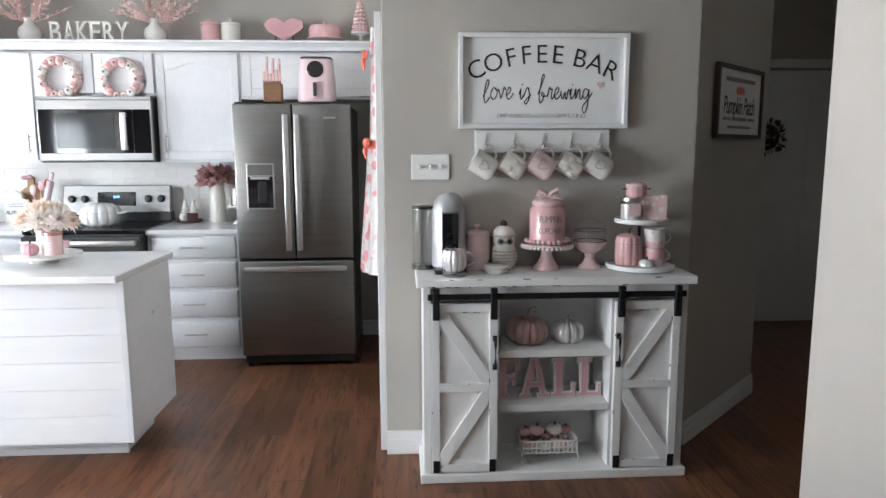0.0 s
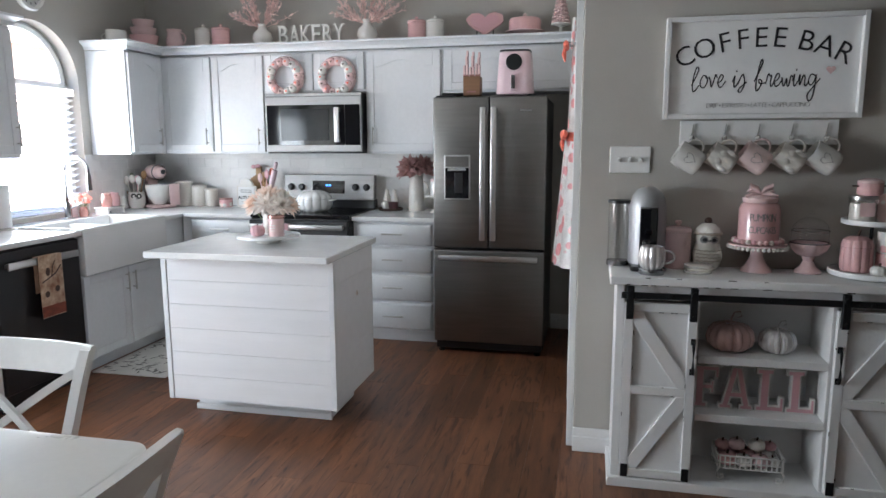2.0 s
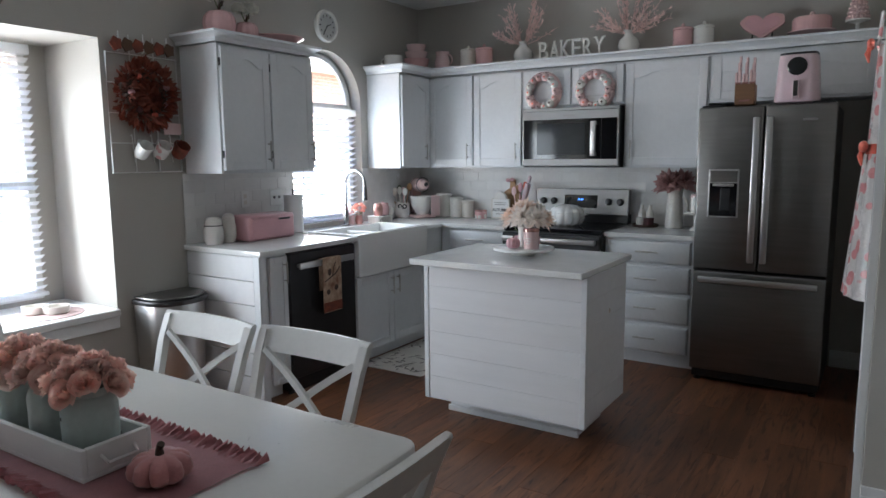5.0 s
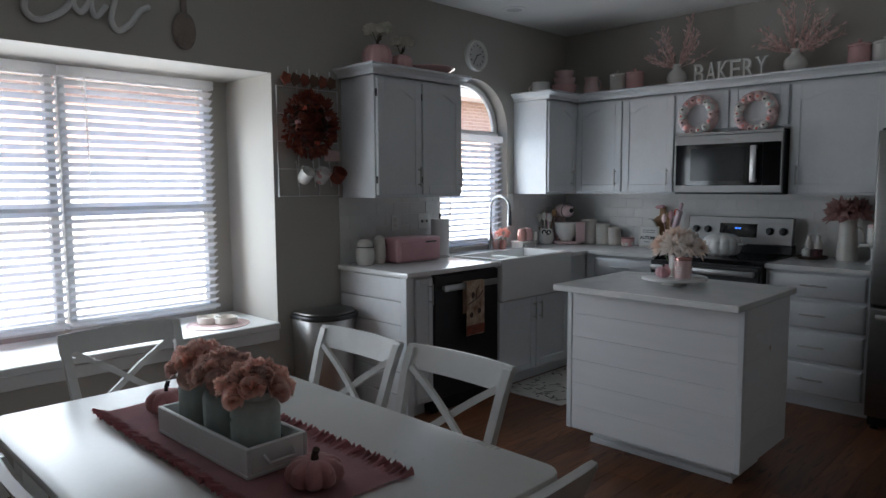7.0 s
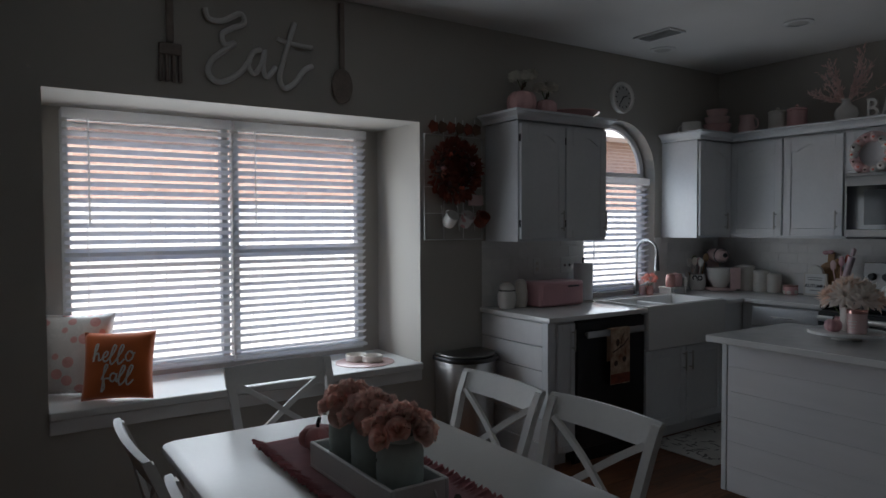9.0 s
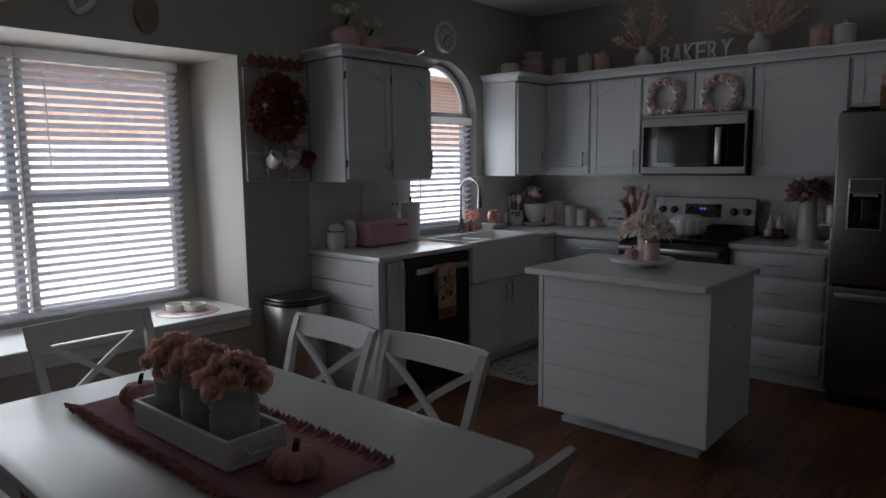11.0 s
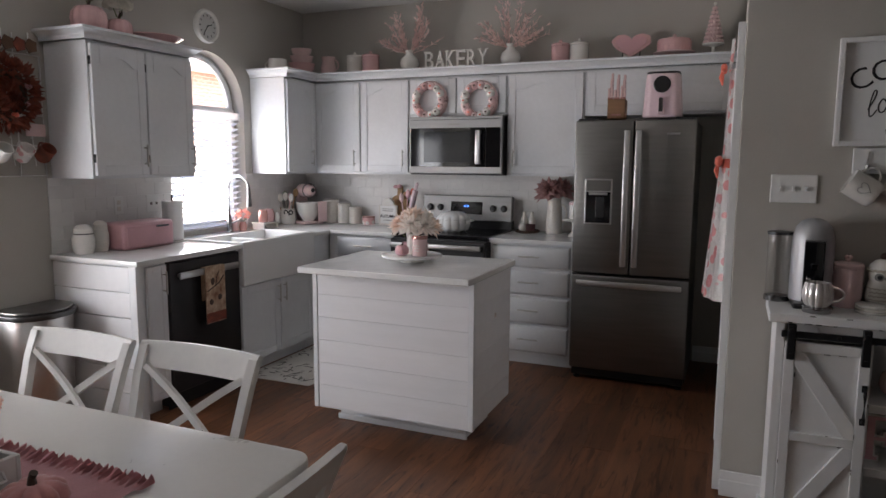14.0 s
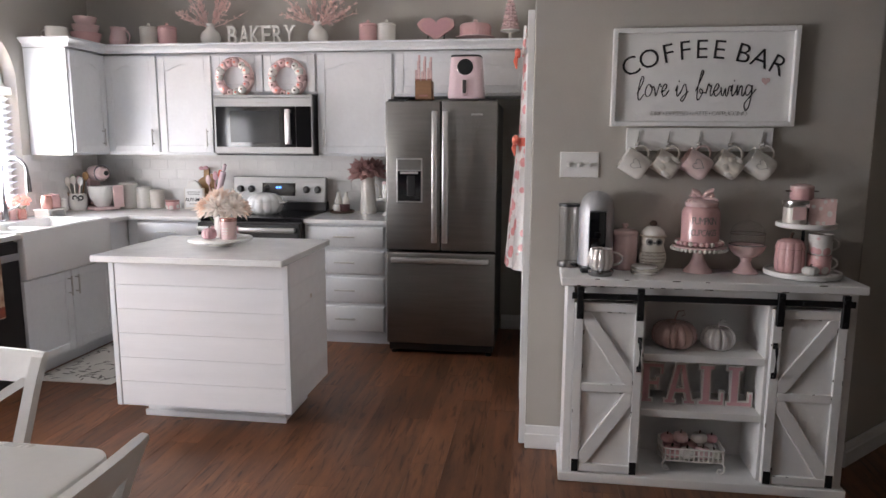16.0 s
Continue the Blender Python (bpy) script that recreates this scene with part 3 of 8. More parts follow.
# base run along the west wall (front faces +x)
LF = -2.835
c = thing("base_cabinet", "narrow white base unit with a shiplap end panel", "cabinet", LF, 2.68, 0, 90)
part("body", B((0, 0.198, 0, 0.63, 0.09, 0.882), (0, 0.198, 0.07, 0.63, 0, 0.09)), "cab", c)
d = door_leaf(c, 0.05, 0.188, 0.105, 0.868, False, 0.035)
pull(d, 0.16, 0.77, 0.13)
part("corner_post", B((-0.022, 0.03, -0.012, 0.04, 0, 0.882), bevel=0.002), "cab", c)
me = mesh_of(B((-0.018, 0, 0.042, 0.632, 0, 0.138), bevel=0.0025), "board", "ship")
for k in range(6):
    s = new("board", me)
    s.parent = c
    s.location = (0, 0, 0.02 + k * 0.1435)
part("plinth", B((-0.03, 0, 0.05, 0.632, 0, 0.018)), "trim", c)

c = thing("sink_cabinet", "white base unit with two doors under the farmhouse sink", "cabinet", LF, 3.482, 0, 90)
part("body", B((0, 0.86, 0, 0.63, 0.09, 0.634), (0, 0.86, 0.07, 0.63, 0, 0.09), (0, 0.02, 0, 0.63, 0.60, 0.882)), "cab", c)
d = door_leaf(c, 0.022, 0.43, 0.105, 0.628, False)
pull(d, 0.40, 0.53, 0.13)
d = door_leaf(c, 0.44, 0.85, 0.105, 0.628, False)
pull(d, 0.47, 0.53, 0.13)

c = thing("corner_base", "white corner base unit", "cabinet", LF, 4.345, 0, 90)
part("body", B((0, 0.24, 0, 0.63, 0.09, 0.882), (0, 0.24, 0.07, 0.63, 0, 0.09), (0.24, 0.87, 0.06, 0.63, 0, 0.882)), "cab", c)

# farmhouse sink
s = thing("farmhouse_sink", "white glazed apron-front double sink set in the worktop", "sink", LF, 3.505, 0, 90)
part("apron_front", B((0, 0.82, -0.045, 0.0, 0.635, 0.925), bevel=0.009, seg=3), "sink", s)
for x0, x1 in ((0, 0.02), (0.80, 0.82)):
    part("side_wall", B((x0, x1, 0.0, 0.42, 0.66, 0.925), bevel=0.004, seg=2), "sink", s)
part("back_wall", B((0.02, 0.80, 0.40, 0.42, 0.66, 0.922), bevel=0.004, seg=2), "sink", s)
part("basin_floor", B((0.02, 0.80, 0, 0.40, 0.66, 0.68)), "sink", s)
part("divider", B((0.395, 0.425, 0, 0.40, 0.68, 0.90), bevel=0.008, seg=3), "sink", s)
for x in (0.21, 0.61):
    part("drain", lathe([(0, 0.0), (0.045, 0.0), (0.045, 0.004), (0.03, 0.002), (0, 0.001)], 24), "nickel", s).location = (x, 0.2, 0.68)

# worktops
def outline_slab(pts, z0, z1, bevel):
    bm = bmesh.new()
    f = bm.faces.new([bm.verts.new((x, y, z0)) for x, y in pts])
    out = bmesh.ops.extrude_face_region(bm, geom=[f])
    bmesh.ops.translate(bm, vec=(0, 0, z1 - z0), verts=[v for v in out["geom"] if isinstance(v, bmesh.types.BMVert)])
    bmesh.ops.bevel(bm, geom=[e for e in bm.edges if abs(e.verts[0].co.z - e.verts[1].co.z) < 1e-6], offset=bevel, segments=2, profile=0.5, affect="EDGES", clamp_overlap=True)
    return bm


solo("worktop", outline_slab([(XW + 0.002, 2.648), (-2.80, 2.648), (-2.80, 3.502), (-3.262, 3.502), (-3.262, 4.328), (-2.80, 4.328), (-2.80, 4.555), (-2.236, 4.555),
                              (-2.236, YN - 0.002), (XW + 0.002, YN - 0.002)], 0.884, CT, 0.003),
     "quartz", "white quartz worktop that turns the corner round the sink", "worktop")
solo("worktop", B((-1.472, -0.872, 4.555, YN - 0.002, 0.884, CT), bevel=0.003), "quartz", "white quartz worktop beside the range", "worktop")

# ---- island ----
isl = thing("kitchen_island", "white shiplap island with a white quartz top", "island", -1.457, 3.29, 0)
part("top", B((-0.476, 0.475, -0.416, 0.315, 0.882, CT), bevel=0.004), "quartz", isl, "white quartz top")
part("core", B((-0.435, 0.437, -0.292, 0.285, 0.14, 0.880)), "cab", isl)
part("plinth", B((-0.42, 0.345, -0.10, 0.25, 0, 0.14), bevel=0.003), "cab", isl)
part("shoe_moulding", B((-0.43, 0.355, -0.114, -0.101, 0, 0.035), bevel=0.004), "cab", isl)
for x in (-0.455, 0.434):
    part("corner_post", B((x, x + 0.028, -0.310, -0.280, 0.135, 0.880), bevel=0.002), "cab", isl)
part("skirt_rail", B((-0.427, 0.434, -0.304, -0.292, 0.135, 0.142), bevel=0.001), "cab", isl)
edges = [0.1425, 0.262, 0.386, 0.510, 0.634, 0.756, 0.880]
for z0, z1 in zip(edges, edges[1:]):
    part("board", B((-0.426, 0.433, -0.306, -0.292, z0 + 0.0006, z1 - 0.0006), bevel=0.0011), "ship", isl)
    part("board", B((0.437, 0.456, -0.279, 0.285, z0 + 0.0004, z1 - 0.0004), bevel=0.0008), "ship", isl)
part("knot", lathe([(0, 0), (0.014, 0), (0.012, 0.0012), (0, 0.0015)], 18), "knot", isl, "faint brown wood knot showing through the paint").matrix_basis = pose(0.4558, 0.03, 0.655, 0, 90)


# ---- appliances ----
f = thing("refrigerator", "stainless steel french-door refrigerator with bottom freezer", "refrigerator", -0.4765, 4.44, 0)
part("body", B((-0.368, 0.368, 0.075, 0.76, 0.03, 1.715), bevel=0.006), "dark_steel", f, "dark grey cabinet sides")
part("base_grille", B((-0.36, 0.36, 0.03, 0.08, 0.025, 0.075), bevel=0.003), "black", f)
for x0, x1, hx in ((-0.372, -0.003, -0.035), (0.003, 0.372, 0.035)):
    d = part("door", B((x0, x1, 0.0, 0.07, 0.73, 1.722), bevel=0.012, seg=3), "steel", f)
    part("handle", join(B((hx - 0.019, hx + 0.019, -0.058, -0.038, 0.79, 1.655), bevel=0.008, seg=2), B((hx - 0.012, hx + 0.012, -0.04, 0.002, 0.80, 0.84), (hx - 0.012, hx + 0.012, -0.04, 0.002, 1.605, 1.645))), "steel_h", d, "bright steel bar handle")
d = part("freezer_drawer", B((-0.372, 0.372, 0.0, 0.07, 0.08, 0.718), bevel=0.012, seg=3), "steel", f)
part("handle", join(B((-0.33, 0.33, -0.058, -0.038, 0.652, 0.69), bevel=0.008, seg=2), B((-0.31, -0.27, -0.04, 0.002, 0.66, 0.682), (0.27, 0.31, -0.04, 0.002, 0.66, 0.682))), "steel_h", d, "bright steel bar handle")
d = part("dispenser", B((-0.298, -0.122, -0.006, 0.004, 1.055, 1.350), bevel=0.004), "steel_h", f, "water and ice dispenser")
part("recess", B((-0.288, -0.132, -0.009, -0.0045, 1.065, 1.265)), "blackglass", d)
part("control_panel", B((-0.288, -0.132, -0.010, -0.0045, 1.272, 1.340), bevel=0.002), "steel", d)
part("spout", B((-0.27, -0.15, -0.022, -0.008, 1.245, 1.262), bevel=0.003), "steel_h", d)
part("paddle", B((-0.225, -0.17, -0.016, -0.008, 1.10, 1.235), bevel=0.004), "black", d)
part("badge", B((0.20, 0.275, -0.002, 0.001, 1.628, 1.640)), "steel_h", f)
for x in (-0.33, 0.33):
    part("foot", lathe([(0, 0), (0.022, 0), (0.022, 0.012), (0.012, 0.016), (0.012, 0.04), (0, 0.04)], 14), "black", f).location = (x, 0.06, 0)
for x in (-0.36, 0.24):
    part("hinge_cover", B((x, x + 0.12, 0.03, 0.12, 1.715, 1.735), bevel=0.005), "black", f)

m = thing("microwave", "stainless steel over-the-range microwave with a dark glass door", "microwave", -1.845, 4.80, 1.352)
part("body", B((-0.378, 0.378, 0.03, 0.42, 0, 0.44), bevel=0.003), "black", m)
d = part("door", B((-0.378, 0.378, 0.0, 0.03, 0.012, 0.418), bevel=0.004), "steel_m", m, "steel-framed door")
part("door_glass", B((-0.362, 0.25, -0.006, -0.0005, 0.062, 0.355), bevel=0.002), "blackglass", d)
part("window", B((-0.25, 0.13, -0.009, -0.0062, 0.095, 0.325), bevel=0.001), "mwglass", d, "grey see-through mesh window")
part("control_panel", B((0.254, 0.366, -0.006, -0.0005, 0.062, 0.355), bevel=0.002), "blackglass", m)
part("handle", moved(join(B((-0.021, 0.021, -0.052, -0.040, -0.125, 0.125), bevel=0.005, seg=2), B((-0.014, 0.014, -0.041, -0.004, -0.122, -0.098), (-0.014, 0.014, -0.041, -0.004, 0.098, 0.122))), pose(0.205, 0, 0.208)), "steel_h", d, "pale flat bar handle")
part("vent_strip", B((-0.378, 0.378, 0.004, 0.03, 0.419, 0.44), bevel=0.002), "steel_m", m)
part("badge", B((-0.045, 0.045, -0.002, 0.001, 0.375, 0.386)), "grey_ink", m)

r = thing("range", "stainless steel electric range with black glass cooktop", "stove", -1.853, 4.515, 0)
part("body", B((-0.377, 0.377, 0.02, 0.655, 0.05, 0.895), bevel=0.003), "black", r)
part("cooktop", B((-0.379, 0.379, 0.0, 0.60, 0.896, 0.922), bevel=0.004), "blackglass", r, "black ceramic glass cooktop")
bg = part("backguard", moved(B((-0.379, 0.379, 0.0, 0.055, 0.0, 0.20), bevel=0.005), pose(0, 0.565, 0.985, -8)), "steel_m", r, "steel control panel")
part("riser", B((-0.379, 0.379, 0.575, 0.655, 0.922, 0.99), bevel=0.003), "black", r)
part("display", moved(B((-0.135, 0.135, -0.003, 0.001, 0.05, 0.15), bevel=0.001), pose(0, 0.565, 0.985, -8)), "blackglass", bg)
glow = bpy.data.materials.new("blue clock digits")
glow.use_nodes = True
gb = glow.node_tree.nodes["Principled BSDF"]
gb.inputs["Base Color"].default_value, gb.inputs["Emission Color"].default_value, gb.inputs["Emission Strength"].default_value = (0.02, 0.1, 0.4, 1), (0.05, 0.25, 1, 1), 0.5
M["glow"] = glow
part("digits", moved(join(*[B((x, x + 0.006, -0.005, -0.0035, 0.108, 0.122)) for x in (-0.022, -0.012, 0.003, 0.013)]), pose(0, 0.565, 0.985, -8)), "glow", bg)
for x in (-0.315, -0.225, 0.225, 0.315):
    part("knob", moved(lathe([(0, 0), (0.027, 0), (0.027, 0.006), (0.022, 0.01), (0.020, 0.028), (0, 0.03)], 20), pose(x, 0.565, 0.985, -8) @ pose(0, -0.001, 0.10, 90)), "black", bg)
d = part("oven_door", B((-0.374, 0.374, -0.03, 0.018, 0.20, 0.885), bevel=0.005), "black", r)
part("door_glass", B((-0.34, 0.34, -0.034, -0.0305, 0.24, 0.74)), "blackglass", d)
part("handle", join(B((-0.355, 0.355, -0.080, -0.062, 0.825, 0.862), bevel=0.006, seg=2), B((-0.35, -0.32, -0.063, -0.029, 0.832, 0.856), (0.32, 0.35, -0.063, -0.029, 0.832, 0.856))), "steel_h", d)
part("drawer", B((-0.374, 0.374, -0.02, 0.018, 0.06, 0.19), bevel=0.005), "steel", r)

d = thing("dishwasher", "black stainless dishwasher with a pale bar handle", "dishwasher", -2.832, 2.882, 0, 90)
part("door", B((0.003, 0.595, -0.025, 0.0, 0.10, 0.872), bevel=0.004), "dark_steel", d)
part("tub", B((0.003, 0.595, 0.0, 0.58, 0.02, 0.878)), "black", d)
part("toe_kick", B((0.003, 0.595, 0.02, 0.03, 0.0, 0.095)), "black", d)
part("handle", join(B((0.045, 0.55, -0.068, -0.05, 0.775, 0.815), bevel=0.006, seg=2), B((0.06, 0.09, -0.052, -0.024, 0.785, 0.805), (0.50, 0.53, -0.052, -0.024, 0.785, 0.805))), "steel_h", d, "pale steel bar handle")

# ---- dining table and chairs ----
TX0, TX1, TY0, TY1, TZ = -2.27, -0.795, 0.42, 1.335, 0.738


def rounded(x0, x1, y0, y1, r, n=6):
    pts = []
    for cx, cy, a in ((x1 - r, y1 - r, 0), (x0 + r, y1 - r, 90), (x0 + r, y0 + r, 180), (x1 - r, y0 + r, 270)):
        pts += [(cx + r * math.cos(radians(a + 90 * k / n)), cy + r * math.sin(radians(a + 90 * k / n))) for k in range(n + 1)]
    return pts


def slab(outline, z0, z1, bevel=0.0, seg=2):
    bm = bmesh.new()
    f = bm.faces.new([bm.verts.new((x, y, z0)) for x, y in outline])
    out = bmesh.ops.extrude_face_region(bm, geom=[f])
    vs = [v for v in out["geom"] if isinstance(v, bmesh.types.BMVert)]
    bmesh.ops.translate(bm, vec=(0, 0, z1 - z0), verts=vs)
    if bevel:
        top = [e for e in bm.edges if abs(e.verts[0].co.z - e.verts[1].co.z) < 1e-6]
        bmesh.ops.bevel(bm, geom=top, offset=bevel, segments=seg, profile=0.5, affect="EDGES", clamp_overlap=True)
    return bm


cx, cy = (TX0 + TX1) / 2, (TY0 + TY1) / 2
hx, hy = (TX1 - TX0) / 2, (TY1 - TY0) / 2
t = thing("dining_table", "white painted wooden dining table with rounded corners", "table", cx, cy, 0)
part("tabletop", slab(rounded(-hx, hx, -hy, hy, 0.06), TZ - 0.028, TZ, 0.008), "table", t)
part("apron", B((-hx + 0.10, hx - 0.10, -hy + 0.09, -hy + 0.11, TZ - 0.11, TZ - 0.028), (-hx + 0.10, hx - 0.10, hy - 0.11, hy - 0.09, TZ - 0.11, TZ - 0.028), (-hx + 0.09, -hx + 0.11, -hy + 0.10, hy - 0.10, TZ - 0.11, TZ - 0.028), (hx - 0.11, hx - 0.09, -hy + 0.10, hy - 0.10, TZ - 0.11, TZ - 0.028)), "chair", t)
for sx in (-1, 1):
    for sy in (-1, 1):
        part("leg", moved(B((-0.036, 0.036, -0.036, 0.036, 0, TZ - 0.028), bevel=0.006), pose(sx * (hx - 0.10), sy * (hy - 0.10), 0)), "chair", t)


def dining_chair():
    """Front towards +y; the back leans towards -y. Origin on the floor under the seat's centre."""
    c = thing("dining_chair", "white painted wooden dining chair with a crossed back", "chair", 0, 0, 0, group="chairs round the dining table")
    part("seat", slab([(-0.215, 0.21), (-0.195, -0.20), (0.195, -0.20), (0.215, 0.21)], 0.43, 0.455, 0.008), "chair", c)
    part("seat_frame", B((-0.19, 0.19, 0.16, 0.18, 0.37, 0.43), (-0.19, -0.17, -0.18, 0.16, 0.37, 0.43), (0.17, 0.19, -0.18, 0.16, 0.37, 0.43), (-0.17, 0.17, -0.19, -0.17, 0.37, 0.43)), "chair", c)
    for sx in (-1, 1):
        part("front_leg", moved(B((-0.018, 0.018, -0.018, 0.018, 0, 0.43), bevel=0.003), pose(sx * 0.185, 0.175, 0)), "chair", c)
        prof = [(0.0, -0.235), (0.43, -0.185), (0.60, -0.195), (0.80, -0.255), (0.885, -0.290)]
        bm = bmesh.new()
        rows = []
        for z, y in prof:
            x = sx * (0.185 + 0.035 * min(1, max(0, (z - 0.4) / 0.45)))
            rows.append([bm.verts.new((x + dx, y + dy, z)) for dx, dy in ((-0.016, -0.014), (0.016, -0.014), (0.016, 0.014), (-0.016, 0.014))])
        for a, b in zip(rows, rows[1:]):
            for j in range(4):
                bm.faces.new((a[j], a[(j + 1) % 4], b[(j + 1) % 4], b[j]))
        bm.faces.new(rows[0])
        bm.faces.new(rows[-1])
        part("back_leg", bm, "chair", c)
    bm = bmesh.new()
    rows = []
    for k in range(13):
        x = -0.236 + 0.472 * k / 12
        bow = -0.016 * (1 - (x / 0.236) ** 2)
        lift = 0.004 * (1 - (x / 0.236) ** 2)
        rows.append([bm.verts.new((x, y + bow, z)) for y, z in ((-0.252, 0.815), (-0.272, 0.815), (-0.305, 0.892 + lift), (-0.285, 0.896 + lift))])
    for a, b in zip(rows, rows[1:]):
        for j in range(4):
            bm.faces.new((a[j], a[(j + 1) % 4], b[(j + 1) % 4], b[j]))
    bm.faces.new(rows[0])
    bm.faces.new(rows[-1])
    bmesh.ops.bevel(bm, geom=[e for e in bm.edges if abs(e.verts[0].co.x - e.verts[1].co.x) > 0.01], offset=0.004, segments=1, affect="EDGES")
    part("top_rail", bm, "chair", c)
    part("lower_rail", B((-0.19, 0.19, -0.205, -0.185, 0.535, 0.57), bevel=0.004), "chair", c)
    for sx in (-1, 1):
        pts = []
        for k in range(9):
            a = k / 8
            pts.append((sx * (-0.19 + 0.385 * a + 0.006 * math.sin(2 * math.pi * a)), -0.20 - 0.062 * a - 0.012 * math.sin(math.pi * a) + (0.004 if sx > 0 else -0.004), 0.56 + 0.262 * a))
        bm = bmesh.new()
        rows = [[bm.verts.new((x + dx, y + dy, z + dz)) for dx, dy, dz in ((-0.009 * sx, -0.007, 0.008), (0.009 * sx, -0.007, -0.008), (0.009 * sx, 0.007, -0.008), (-0.009 * sx, 0.007, 0.008))] for x, y, z in pts]
        for a, b in zip(rows, rows[1:]):
            for j in range(4):
                bm.faces.new((a[j], a[(j + 1) % 4], b[(j + 1) % 4], b[j]))
        part("cross_brace", bm, "chair", c)
    for sx in (-1, 1):
        part("stretcher", B((sx * 0.185 - 0.01, sx * 0.185 + 0.01, -0.21, 0.165, 0.18, 0.21), bevel=0.003), "chair", c)
    return c


ch = dining_chair()
for o in ch.children:
    for v in o.data.vertices:
        v.co.z *= 0.972
CH = [(-1.905, 1.29, 180), (-1.41, 1.31, 180), (-2.42, 1.0, -90), (-0.90, 0.915, 90), (-1.92, 0.575, 0), (-1.33, 0.60, 0)]
ch.matrix_basis = pose(CH[0][0], CH[0][1], 0, 0, 0, CH[0][2])
for x, y, a in CH[1:]:
    copy_thing(ch, pose(x, y, 0, 0, 0, a))

# ---- coffee bar cabinet ----
cb = thing("coffee_bar_cabinet", "distressed white sideboard with sliding barn doors", "cabinet", 0.865, 2.785, 0)
W2, DP, HT = 0.572, 0.30, 0.900
part("top", B((-W2 - 0.024, W2 + 0.024, -0.02, DP - 0.01, HT - 0.035, HT), bevel=0.004), "distress", cb)
part("side", B((-W2 + 0.004, -W2 + 0.03, 0.022, DP - 0.012, 0.04, HT - 0.035), bevel=0.002), "distress", cb)
part("side", B((W2 - 0.03, W2 - 0.004, 0.022, DP - 0.012, 0.04, HT - 0.035), bevel=0.002), "distress", cb)
part("back_panel", B((-W2 + 0.03, W2 - 0.03, DP - 0.025, DP - 0.013, 0.04, HT - 0.035)), "distress", cb)
part("base", B((-W2 - 0.012, W2 + 0.012, -0.012, DP - 0.012, 0, 0.040), bevel=0.003), "distress", cb)
part("header", B((-W2 + 0.03, W2 - 0.03, 0.024, 0.042, 0.80, HT - 0.035), bevel=0.002), "distress", cb)
for x in (-0.262, 0.242):
    part("divider", B((x, x + 0.02, 0.03, DP - 0.025, 0.040, 0.80), bevel=0.002), "distress", cb)
for z in (0.300, 0.545):
    part("shelf", B((-0.242, 0.242, 0.026, DP - 0.025, z, z + 0.032), bevel=0.002), "distress", cb)
part("rail", B((-W2 + 0.022, W2 - 0.022, -0.020, -0.013, 0.812, 0.838), bevel=0.002), "iron", cb, "flat black iron rail")
for x in (-0.36, 0.0, 0.36):
    part("bolt", moved(lathe([(0, 0), (0.008, 0), (0.007, 0.004), (0, 0.005)], 10), pose(x, -0.02, 0.825, 90)), "iron", cb)
for x in (-W2 + 0.004, W2 - 0.034):
    part("face_stile", B((x, x + 0.030, 0.006, 0.0215, 0.041, HT - 0.036), bevel=0.0015), "distress", cb)


def barn_door(x0, x1, mirror):
    z0, z1, t = 0.047, 0.792, 0.018
    d = part("door", B((x0, x1, 0.008, 0.02, z0, z1), bevel=0.002), "distress", cb)
    s = 0.036
    part("frame", B((x0, x0 + s, -0.006, 0.008, z0, z1), (x1 - s, x1, -0.006, 0.008, z0, z1), (x0 + s, x1 - s, -0.006, 0.008, z0, z0 + s), (x0 + s, x1 - s, -0.006, 0.008, z1 - s, z1),
                    (x0 + s, x1 - s, -0.006, 0.008, 0.408, 0.408 + s), bevel=0.002), "distress", d)
    for lo, hi, flip in ((z0 + s, 0.408, False), (0.408 + s, z1 - s, True)):
        xa, xb = (x0 + s, x1 - s) if flip == mirror else (x1 - s, x0 + s)
        # from the bottom at xa to the top at xb
        sg = 1 if xb > xa else -1
        w = 0.045
        out = [(xa, lo), (xa + sg * w * 0.7, lo), (xb, hi - w * 1.1), (xb, hi), (xb - sg * w * 0.7, hi), (xa, lo + w * 1.1)]
        part("brace", moved(plate(out, 0.013, 0.0015), pose(0, 0.008, 0)), "distress", d)
    for hx in (x0 + 0.02, x1 - 0.02):
        part("hanger", join(B((hx - 0.014, hx + 0.014, -0.026, -0.0065, 0.728, 0.862), bevel=0.002), moved(lathe([(0, 0), (0.011, 0), (0.011, 0.006), (0, 0.008)], 12), pose(hx, -0.026, 0.838, 90)), moved(lathe([(0, 0), (0.006, 0), (0.006, 0.004), (0, 0.005)], 8), pose(hx, -0.026, 0.748, 90))), "iron", d, "black iron strap hanger")
        part("corner_strap", B((hx - 0.014, hx + 0.014, -0.009, -0.0062, z0, z0 + 0.055)), "iron", d)
    px = x1 - 0.014 if not mirror else x0 + 0.014
    part("handle", join(tube([(px, -0.006, 0.515), (px, -0.026, 0.52), (px, -0.03, 0.54), (px, -0.03, 0.62), (px, -0.026, 0.64), (px, -0.006, 0.645)], 0.006, 8), B((px - 0.009, px + 0.009, -0.009, -0.006, 0.505, 0.53), (px - 0.009, px + 0.009, -0.009, -0.006, 0.63, 0.655))), "iron", d)
    return d


